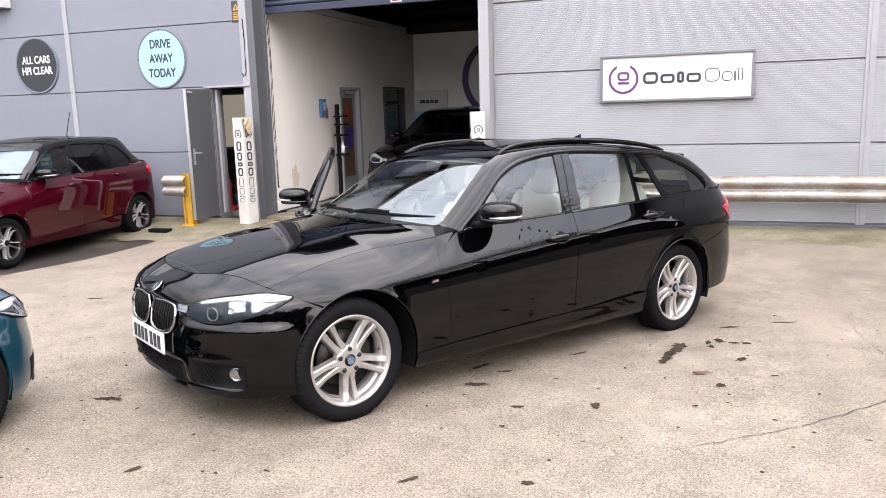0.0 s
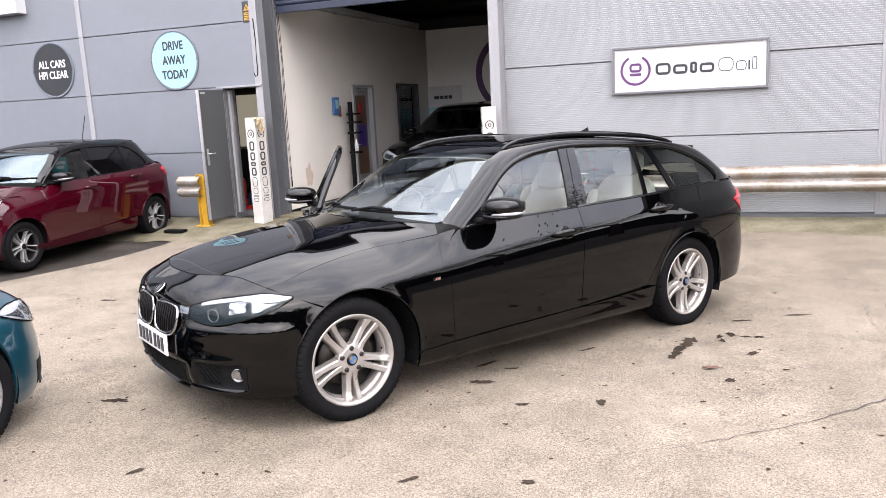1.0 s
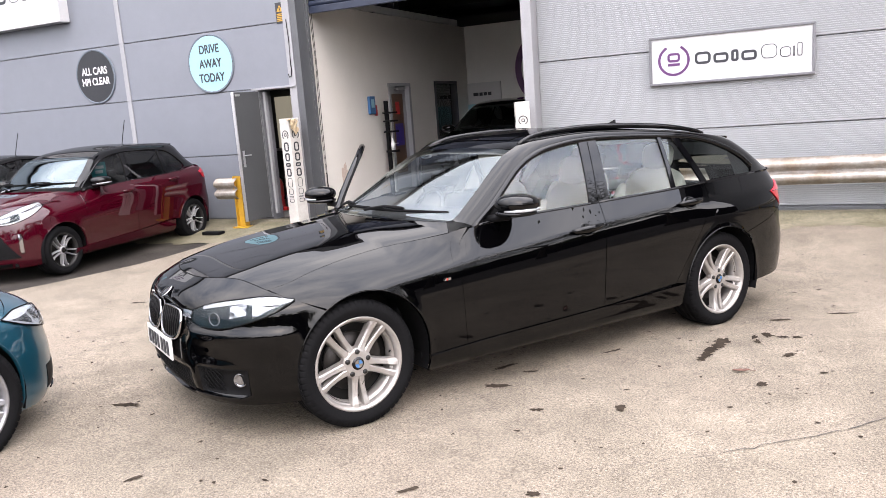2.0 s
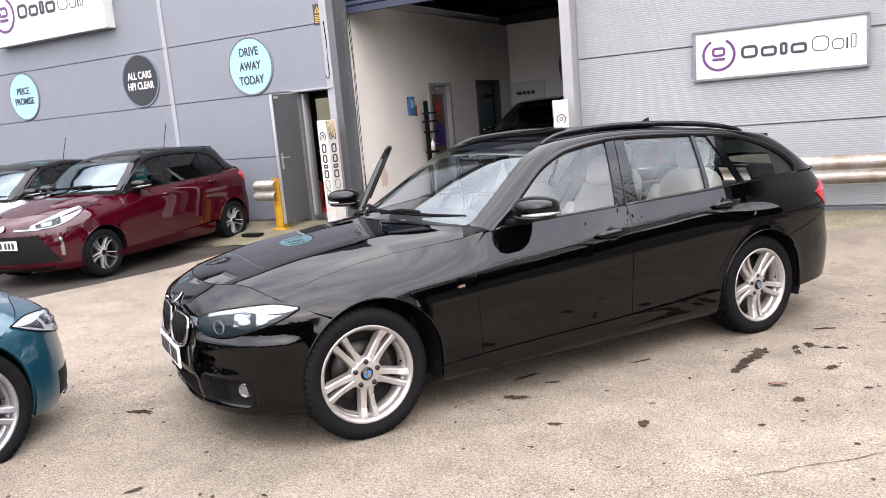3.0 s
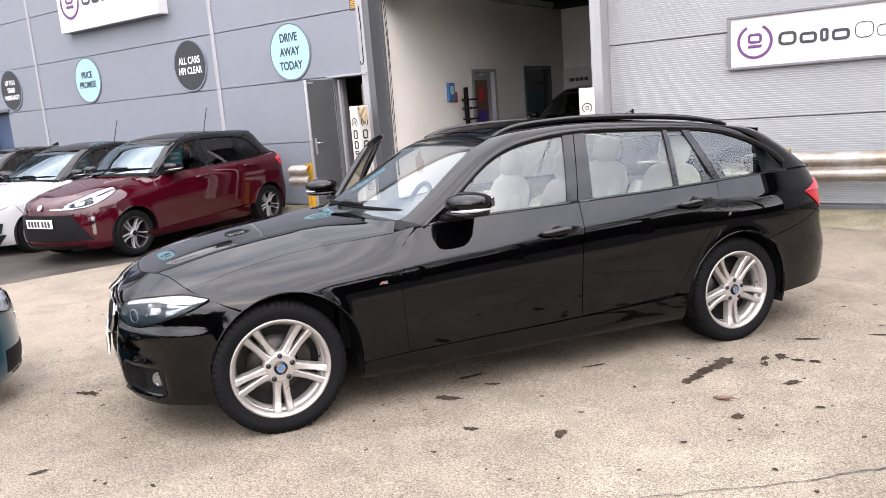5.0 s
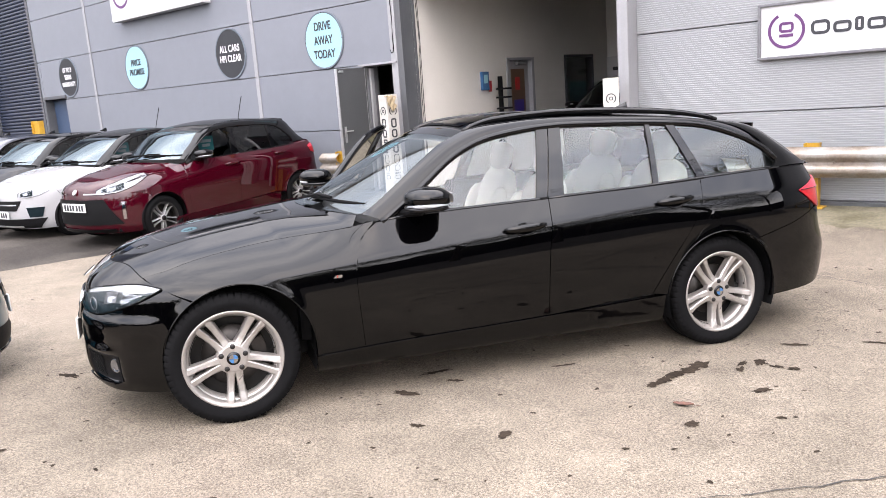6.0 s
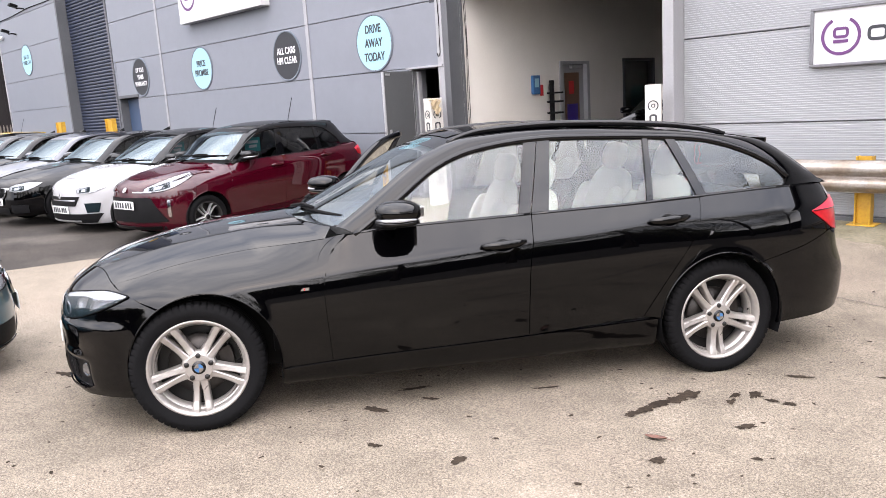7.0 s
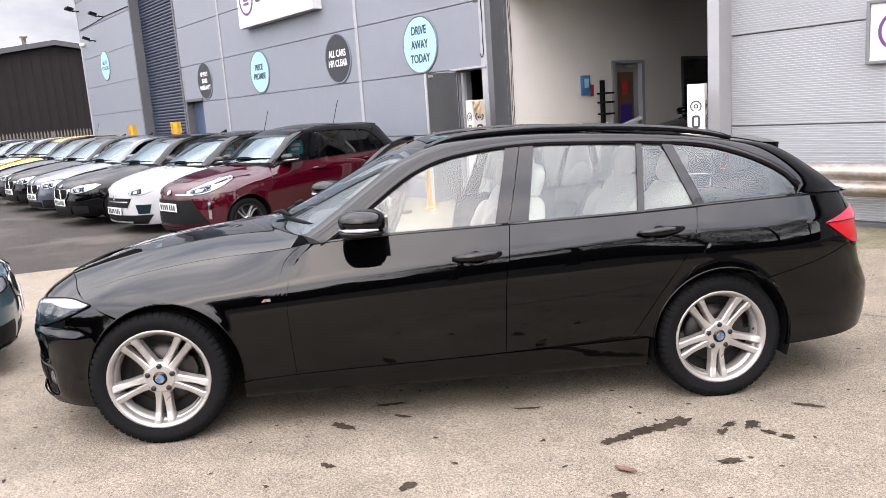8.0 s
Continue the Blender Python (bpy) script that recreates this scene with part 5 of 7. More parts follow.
        def cell(i0, i1, f0, f1, depth_, rough_):
            rng = random.Random(i0 * 7 + i1)
            rows_ = []
            for i in range(i0, i1 + 1):
                lo_, hi_ = f0((i - i0) / (i1 - i0)), f1((i - i0) / (i1 - i0))
                row_ = []
                for j in range(6):
                    v_ = (lo_ + (hi_ - lo_) * j / 5) * 8
                    k_ = min(int(v_), 7)
                    g0, g1 = grid[i][k_], grid[i][k_ + 1]
                    row_.append(flip(sh.at(g0[0] + (g1[0] - g0[0]) * (v_ - k_), g0[1] + (g1[1] - g0[1]) * (v_ - k_), depth_ + rng.uniform(-1, 1) * rough_), -side))
                rows_.append(row_)
            return sheet(rows_, flip=side < 0)

        if detail:
            part("brow", cell(3, 20, lambda u: 0.84 - 0.55 * max(0.0, u - 0.45) / 0.55, lambda u: 0.97, 0.0095, 0.0), M_INDICATOR, head, "pale light strip along the top")
            part("reflector", cell(9, 12, lambda u: 0.34, lambda u: 0.80, 0.006, 0.004), M_REFLECTOR, head, "bright faceted reflector").data.shade_flat()
            part("reflector", cell(13, 18, lambda u: 0.12 + 0.2 * u, lambda u: 0.78 - 0.40 * u, 0.006, 0.004), M_REFLECTOR, head, "bright faceted reflector").data.shade_flat()
        else:
            part("bezel", cell(2, 10, lambda u: 0.12, lambda u: 0.70, 0.006, 0.0), M_LAMPDARK, head, "dark lamp bowl surround")
            part("reflector", cell(4, 7, lambda u: 0.25, lambda u: 0.60, 0.009, 0.002), M_REFLECTOR, head, "bright lamp reflector")
        if detail:
            sc, zc = grid[6][3]
            pc = flip(sh.at(sc, zc, 0.006), -side)
            nn = (flip(sh.at(sc, zc, 0.03), -side) - pc).normalized()
            mm = Matrix.Translation(pc) @ nn.to_track_quat("Z", "Y").to_matrix().to_4x4()
            part("lamp_bowl", lathe([(0.0, -0.002), (0.018, -0.001), (0.028, 0.002)], 24, axis="z", m=mm), M_LAMPDARK, head, "round dark lamp bowl")
            part("lamp_ring", lathe([(0.028, 0.0), (0.030, 0.0035), (0.033, 0.0035), (0.034, 0.0)], 24, axis="z", m=mm), M_GREYFRAME, head, "thin grey lamp ring")
        ring_ = [grid[i][0] for i in range(21)] + [grid[20][j] for j in range(1, 8)] + [grid[i][8] for i in range(20, -1, -1)] + [grid[0][j] for j in range(7, 0, -1)]
        part("lamp_seal", tube([flip(sh.at(a_, b_, 0.008), -side) for a_, b_ in ring_], 0.0042 if detail else 0.003, 6, closed=True), M_RUBBER, head, "black seal round the lamp")
        part("lens", hull_patch(sh, grid, side, out=0.014, depth=0.011), M_LAMPGLASS, head, "clear lamp cover").visible_shadow = False
        tl = P["tail_lamp"]
        gridt = coons(S(tl["low"]), S(tl["top"]), [S(tl["low"])[0], S(tl["top"])[0]], [S(tl["low"])[-1], S(tl["top"])[-1]], 10, 6)
        tail = part("tail_light", hull_patch(sh, [row[:5] for row in gridt], side, out=0.007, depth=0.012), M_LENS_RED, car, "red tail light")
        part("upper_lens", hull_patch(sh, [[row[4], row[5], row[6]] for row in gridt], side, out=0.011, depth=0.012), M_LENS_PALE, tail, "paler red upper lens")
        part("lamp_crease", tube([flip(sh.at(*row[4], 0.0115), -side) for row in gridt], 0.0025, 6), M_LAMPDARK, tail, "dark line across the lens")
    def front_patch(y0, y1, z0, z1, out, mat, nm, label_="", depth=0.008, taper=0.0, n=12, parent_=None):
        grid = []
        for i in range(n + 1):
            u = i / n
            row = []
            for k in range(7):
                v = k / 6
                yy = y0 + (y1 - y0) * u
                mid = (y0 + y1) / 2
                yy = mid + (yy - mid) * (1 - taper * (1 - v))
                row.append(flip(sh.at(sy(abs(yy)), z0 + (z1 - z0) * v, out), -1 if yy > 0 else 1) if False else Vector((sh.at(sy(abs(yy)), z0 + (z1 - z0) * v, out).x, math.copysign(abs(sh.at(sy(abs(yy)), z0 + (z1 - z0) * v, out).y), yy), z0 + (z1 - z0) * v)))
            grid.append(row)
        return part(nm, sheet(grid, flip=False, depth=depth), mat, parent_ or car, label_)

    for spec in P["front_patches"]:
        spec = list(spec)
        spec[4] += 0.0 if detail else 0.010
        front_patch(*spec)
    if P.get("kidney"):
        y0, y1, z0, z1 = P["kidney"]
        for sg in (-1, 1):
            def K(yy, zz, out):
                pnt = sh.at(sy(abs(yy)), zz, out)
                return Vector((pnt.x, math.copysign(abs(pnt.y), sg), zz))
            loop = [(y0 + 0.035, z1), ((y0 + y1) / 2, z1 + 0.008), (y1 - 0.035, z1 + 0.002), (y1 - 0.004, z1 - 0.022), (y1 - 0.006, z0 + 0.075), (y1 - 0.05, z0 + 0.022), ((y0 + y1) / 2, z0), (y0 + 0.045, z0 + 0.012), (y0 + 0.006, z0 + 0.055), (y0, z1 - 0.04)]
            lp = resample(loop + loop[:1], 40)[:-1]
            cy, cz = sum(p[0] for p in lp) / 40, sum(p[1] for p in lp) / 40
            ring = [[K(cy + (a - cy) * r, cz + (b - cz) * r, 0.004) for r in (0.02, 0.5, 1.0)] for a, b in list(lp) + [lp[0]]]
            kd = part("kidney_grille", sheet(ring, flip=sg < 0), M_PLASTIC, car, "black kidney shaped grille")
            part("surround", tube([K(a, b, 0.010) for a, b in lp], lambda u: 0.0055 + 0.0085 * max(0.0, math.sin(math.pi * (u - 0.28) / 0.72)) if u > 0.28 else 0.0055, 8, closed=True), P.get("kidney_mat", M_CHROME), kd, "chrome surround, gloss black on the off road car")
            for k in range(9 if detail else 5):
                yy = y0 + (y1 - y0) * (k + 1) / (10 if detail else 6)
                zz = [b for a, b in lp if abs(a - yy) < 0.02]
                if zz:
                    part("slat", tube([K(yy, min(zz) + 0.006, 0.010), K(yy, (min(zz) + max(zz)) / 2, 0.016), K(yy, max(zz) - 0.006, 0.010)], 0.0055, 6), M_PLASTIC, kd)
    px = sh.at(0.0, P["plate_z"], 0.012).x
    if P.get("plate", True):
        plate(car, pose(px - 0.004, 0, P["plate_z"], 0, 0, -90), n=7)
    badge_p = sh.at(0.0, P["badge_z"], 0.014)
    slope = sh.at(0.0, P["badge_z"] + 0.02) - sh.at(0.0, P["badge_z"] - 0.02)
    badge_n = Vector((-slope.z * 0.75, 0, slope.x * 1.1)).normalized()
    badge_m = Matrix.Translation(badge_p) @ badge_n.to_track_quat("Z", "Y").to_matrix().to_4x4()
    badge = part("badge", lathe([(0.0, 0.002), (0.035, 0.003), (0.040, 0.004), (0.042, 0.0)], 28, axis="z", m=badge_m), M_CHROME, car, "round metal badge")
    if detail:
        part("badge_ring", lathe([(0.026, 0.0045), (0.028, 0.0062), (0.038, 0.0062), (0.040, 0.0045)], 28, axis="z", m=badge_m), M_GLOSSBLK, badge, "dark badge ring")

    # wheels, arches, underside
    for x, nm in ((0.0, "front"), (L, "rear")):
        for side in (-1, 1):
            wheel("wheel", car, Vector((x, side * (P["track"] - 0.0), R - 0.003)), side, R, P["rim"], spokes, (rims, M_RUBBER, ring_mat or rims), wheel_turn, P.get("tyre_width", 0.225), detail)
            cx = af if nm == "front" else arr
            y_out = abs(sh.on(cx, az + ar).y) - 0.004
            rows = []
            for k in range(25):
                a = radians(-20 + 220 * k / 24)
                rows.append([Vector((cx + (ar + 0.012) * math.cos(a), side * yy, az + (ar + 0.012) * math.sin(a))) for yy in (y_out - 0.02, y_out - 0.34)])
            part("arch_liner", sheet(rows, flip=side < 0), M_PLASTIC, car, "black wheel arch liner")
            lip = [flip(sh.on(x_, z_, 0.0), -side) for x_, z_ in arch_line(cx, az, ar + 0.004, 200 if nm == "front" else 178, -10, 30)]
            part("arch_lip", tube(lip, 0.004, 6), P.get("arch_paint", paint), car)
    w = P["half_width"]
    under = box(P["arch_f"] + ar, P["arch_r"] - ar, -w + 0.10, w - 0.10, zs + 0.01, zs + 0.09, 0.01)
    box(-P["front"] + 0.2, P["arch_f"] - ar, -w + 0.22, w - 0.22, zs + 0.01, zs + 0.06, 0.01, bm=under)
    box(P["arch_f"] - ar, P["arch_f"] + ar, -w + 0.36, w - 0.36, zs + 0.01, 0.60, 0.01, bm=under)
    box(P["arch_r"] - ar, P["rear"] - 0.25, -w + 0.36, w - 0.36, zs + 0.04, 0.55, 0.01, bm=under)
    part("underbody", under, M_PLASTIC, car, "dark underside", smooth=False)
    part("bulkhead", box(P["cowl_x"] - 0.14, P["cowl_x"] + 0.08, -w + 0.26, w - 0.26, 0.3, P["cowl_z"] - 0.16, 0.02), M_PLASTIC, car, smooth=False)
    # scuttle and wipers
    cow = [[Vector((P["cowl_x"] - 0.04 + (P["hood_back"] + 0.05 - P["cowl_x"]) * abs(u) ** 2.2 + 0.13 * t, u * (w - 0.32), P["cowl_z"] - 0.03 - 0.085 * abs(u) ** 2 + 0.01 * t)) for u in np.linspace(-1, 1, 17)] for t in (0, 0.5, 1)]
    part("scuttle", sheet(cow, flip=True, depth=0.02), M_PLASTIC, car, "black plastic scuttle")
    for y0, y1 in ((-0.05, -0.62), (0.55, 0.02)):
        line = []
        for k in range(9):
            y = y0 + (y1 - y0) * k / 8
            u = y / abs(edge3[0].y)
            xx = edge3[2].x - P["ws_bow"] * (1 - u * u)
            line.append(Vector((xx + 0.02 + 0.02 * k / 8, y, edge3[2].z + 0.018 * (1 - u * u) + 0.012)))
        part("wiper", tube(line, 0.012, 6, flat=0.8), M_RUBBER, car, "black wiper blade")
        part("wiper_arm", tube([line[0] + Vector((-0.05, 0.0, 0.0)), line[2] + Vector((-0.01, 0, 0.022)), line[4] + Vector((0, 0, 0.014))], 0.010, 6), M_PLASTIC, car)

    # cabin
    part("dashboard", blob(P["dlo"][0][0] + 0.12, 0, P["cowl_z"] - 0.14, 0.25, w - 0.30, 0.13, 4.0), M_DASH, car, "dark dashboard")
    part("cabin_floor", box(0.55, P["deck_end"] - 0.1, -w + 0.14, w - 0.14, 0.29, 0.33), M_DASH, car, smooth=False)
    sw = [(P["dlo"][0][0] + 0.42 + 0.07 * math.sin(a), P["driver"] + 0.18 * math.cos(a), P["cowl_z"] - 0.10 + 0.165 * math.sin(a)) for a in np.linspace(0, 2 * math.pi, 28, endpoint=False)]
    part("steering_wheel", tube(sw, 0.016, 8, closed=True), M_DASH, car, "dark steering wheel")
    fs = P["dlo"][0][0] + 0.72
    seat(car, fs, -0.37, seats, name="front_seat")
    seat(car, fs, 0.37, seats, name="front_seat")
    rs = fs + 0.80
    for y in (-0.38, 0.38):
        seat(car, rs, y, seats, z=0.46, wide=0.58, name="rear_seat")
    part("boot_floor", box(rs + 0.35, P["deck_end"], -w + 0.2, w - 0.2, 0.5, 0.62, 0.02), M_DASH, car, smooth=False)
    part("luggage_cover", box(rs + 0.42, P["deck_end"] - 0.02, -w + 0.16, w - 0.16, sh.belt(rs + 0.4) - 0.09, sh.belt(rs + 0.4) - 0.07, 0.004), M_DASH, car, smooth=False)
    return car, sh, edge3, roof


TOURER = dict(
    half_width=0.905, front=0.742, nose_power=2.9, tail_power=3.9, rear=3.835, sculpt=True, haunch=3.0, x0=0.12, x1=2.85, wheelbase=2.81, tyre=0.328, rim=0.236, track=0.778, arch_f=0.045, arch_r=2.805, arch_z=0.337, arch_radius=0.358, sill=0.198,
    front_in=[(0.15, 0.10), (0.20, 0.05), (0.26, 0.012), (0.36, 0.0), (0.46, 0.002), (0.53, 0.014), (0.62, 0.030), (0.68, 0.052), (0.72, 0.092), (0.78, 0.19)],
    rear_in=[(0.2, 0.10), (0.30, 0.03), (0.40, 0.004), (0.5, 0.0), (0.58, 0.03), (0.66, 0.085), (0.77, 0.135), (0.93, 0.185), (1.05, 0.26)],
    crease=[(-0.9, 0.60), (-0.4, 0.655), (0.2, 0.70), (0.636, 0.738), (0.88, 0.76), (1.15, 0.781), (1.43, 0.805), (1.72, 0.829), (2.0, 0.848), (2.36, 0.878), (2.7, 0.895), (3.28, 0.912), (3.8, 0.92)],
    belt=[(0.5, 0.895), (0.744, 0.915), (0.892, 0.928), (1.163, 0.942), (1.438, 0.951), (1.731, 0.961), (2.0, 0.971), (2.287, 0.981), (2.711, 1.002), (2.963, 1.014), (3.143, 1.022), (3.6, 1.03)],
    hood_edge=[(-0.6, 0.70), (-0.44, 0.742), (-0.30, 0.772), (-0.195, 0.797), (0.07, 0.838), (0.34, 0.868), (0.53, 0.889), (0.65, 0.905), (0.80, 0.925)],
    hood_mid=[(-0.8, 0.66), (-0.69, 0.72), (-0.5, 0.795), (-0.2, 0.875), (0.2, 0.94), (0.6, 0.985)],
    hood_corner=-0.44, hood_back=0.65, cowl_x=0.50, cowl_z=0.985, nose_z=0.715, lamp_tail=-0.305, lamp_tail_z=0.698,
    door_bottom=[(0.403, 0.291), (0.65, 0.305), (1.683, 0.333), (2.42, 0.360)],
    door_front=[(0.649, 0.305), (0.635, 0.49), (0.627, 0.63), (0.636, 0.738), (0.675, 0.845), (0.765, 0.918)],
    door_mid=[(1.686, 0.334), (1.686, 0.525), (1.693, 0.695), (1.714, 0.835), (1.731, 0.961)],
    door_rear=[(2.337, 0.372), (2.478, 0.585), (2.594, 0.751), (2.665, 0.89), (2.692, 0.998)],
    glass_x=(0.995, 1.661, 1.831, 2.385, 2.745, 3.235), b_lean=0.102, c_lean=0.055, fixed=(2.425, 2.687, 2.475, 2.565), quarter_top=2.625,
    dlo=[(0.80, 0.925), (0.946, 1.017), (1.061, 1.102), (1.237, 1.226), (1.415, 1.303), (1.622, 1.343), (1.829, 1.362), (2.067, 1.364), (2.516, 1.347), (2.817, 1.318), (3.046, 1.246), (3.20, 1.16), (3.262, 1.09)],
    d_low=[(3.24, 1.04), (3.18, 1.025)],
    upper=[(0.69, 0.955, 0.06), (0.738, 0.966, 0.07), (0.894, 1.071, 0.07), (1.04, 1.176, 0.07), (1.19, 1.278, 0.07), (1.264, 1.311, 0.065), (1.36, 1.350, 0.06), (1.49, 1.379, 0.05), (1.788, 1.399, 0.05), (2.089, 1.397, 0.05), (2.392, 1.382, 0.05), (2.696, 1.357, 0.05), (2.969, 1.322, 0.05), (3.20, 1.283, 0.06), (3.413, 1.147, 0.055), (3.517, 1.056, 0.025), (3.575, 1.03, 0.012)],
    rails=[(1.36, 1.352), (1.44, 1.385), (1.576, 1.412), (1.869, 1.430), (2.077, 1.431), (2.378, 1.421), (2.684, 1.398), (2.90, 1.363), (2.985, 1.336)], sunroof=(0.06, 0.5), ws_top=1.27, ws_bow=0.22, roof_end=3.20, roof_end_z=1.283, fin_x=2.56, mirror=(0.885, 0.985), handles=(1.432, 2.362), tail_split=[(3.0, 0.622), (3.3, 0.70), (3.5, 0.772)], deck_end=3.56, arch_end=53,
    lamp=dict(low=[("y", 0.44, 0.60), ("y", 0.55, 0.578), ("y", 0.68, 0.585), ("x", -0.44, 0.635), ("x", -0.31, 0.696)], top=[("y", 0.44, 0.652), ("y", 0.55, 0.685), ("y", 0.66, 0.705), ("x", -0.44, 0.720), ("x", -0.305, 0.702)]),
    tail_lamp=dict(low=[(3.362, 0.885), (3.44, 0.832), (3.53, 0.780), (3.63, 0.760)], top=[(3.365, 0.893), (3.45, 0.920), (3.56, 0.948), (3.66, 0.955)]),
    kidney=(0.022, 0.335, 0.478, 0.632), plate_z=0.425, badge_z=0.69, badge_tilt=62, driver=0.37,
    front_patches=[(-0.40, 0.40, 0.222, 0.335, 0.003, M_PLASTIC, "lower_grille", "black honeycomb lower intake"), (-0.74, -0.47, 0.245, 0.375, 0.003, M_PLASTIC, "side_intake", "black side intake"), (0.47, 0.74, 0.245, 0.375, 0.003, M_PLASTIC, "side_intake", "black side intake"),
                   (-0.70, -0.40, 0.225, 0.236, 0.014, M_GLOSSBLK, "lip", "gloss black lip"), (0.40, 0.70, 0.225, 0.236, 0.014, M_GLOSSBLK, "lip", "gloss black lip"), (0.345, 0.44, 0.612, 0.648, 0.008, M_CHROME, "grille_link", "chrome bar to the headlight"), (-0.44, -0.345, 0.612, 0.648, 0.008, M_CHROME, "grille_link", "chrome bar to the headlight")],
)
TOURER_POSE = Matrix(((0.53367, -0.84557, 0.01447, -2.66290), (0.84526, 0.53386, 0.02292, 4.02405), (-0.02710, 0.0, 0.99963, 0.00489), (0, 0, 0, 1)))
TOURER_POSE = TOURER_POSE @ pose(0, -0.78, 0, -0.9, 0, 0) @ pose(0, 0.78, 0)
estate, E_SH, E_EDGE, E_ROOF = build_car("estate_car", TOURER, TOURER_POSE, "glossy black estate car with silver alloy wheels and an open door", M_BLACK, seats=M_CREAM, rear_glass=M_PRIVACY, quarter_glass=M_QUARTER, detail=True, open_door=True)


# ---- other cars ----
def remap(points, knots):
    return float(np.interp(points, [k[0] for k in knots], [k[1] for k in knots]))


def variant(base, xk, zk, half_width, tyre, rim, **over):
    """Another car from the same kind of skin: its lengths and heights moved along knots."""
    X, Z, wy = (lambda v: remap(v, xk)), (lambda v: remap(v, zk)), half_width / base["half_width"]
    p = dict(base)
    for key in ("crease", "belt", "hood_edge", "hood_mid", "door_bottom", "door_front", "door_mid", "door_rear", "dlo", "d_low", "tail_split"):
        pts = [(X(x), Z(z)) for x, z in base[key]]
        if key in ("crease", "belt", "hood_edge", "hood_mid", "dlo"):
            pts = [q for i, q in enumerate(pts) if i == 0 or q[0] > pts[i - 1][0] + 1e-4]
        p[key] = pts
    for key in ("front_in", "rear_in"):
        pts = [(Z(z), v) for z, v in base[key]]
        p[key] = pts
    p["upper"] = [(X(x), Z(z), o) for x, z, o in base["upper"]]
    p["tail_lamp"] = {k: [(X(x), Z(z)) for x, z in v] for k, v in base["tail_lamp"].items()}
    p["lamp"] = {k: [(kind, X(v) if kind == "x" else v * wy, Z(z)) for kind, v, z in pts] for k, pts in base["lamp"].items()}
    p["front_patches"] = [(a * wy, b * wy, Z(c), Z(d), *rest) for a, b, c, d, *rest in base["front_patches"]]
    for key in ("front", ):
        p[key] = -X(-base[key])
    for key in ("rear", "x0", "x1", "hood_corner", "hood_back", "cowl_x", "lamp_tail", "ws_top", "roof_end", "fin_x", "deck_end", "quarter_top"):
        p[key] = X(base[key])
    for key in ("sill", "cowl_z", "nose_z", "lamp_tail_z", "roof_end_z", "plate_z", "badge_z"):
        p[key] = Z(base[key])
    p["glass_x"] = tuple(X(v) for v in base["glass_x"])
    p["fixed"] = tuple(X(v) for v in base["fixed"])
    p["handles"] = tuple(X(v) for v in base["handles"])
    p["mirror"] = (X(base["mirror"][0]), Z(base["mirror"][1]))
    p["kidney"] = (base["kidney"][0] * wy, base["kidney"][1] * wy, Z(base["kidney"][2]), Z(base["kidney"][3]))
    p["b_lean"], p["c_lean"] = base["b_lean"] * 0.9, base["c_lean"] * 0.9
    p["wheelbase"] = X(base["wheelbase"])
    p["arch_f"], p["arch_r"] = 0.02, p["wheelbase"]
    p["half_width"], p["tyre"], p["rim"], p["arch_radius"], p["arch_z"] = half_width, tyre, rim, tyre + 0.03, tyre + 0.012
    p["track"] = half_width - 0.127
    p["rails"] = p["sunroof"] = None
    p.update(over)
    return p


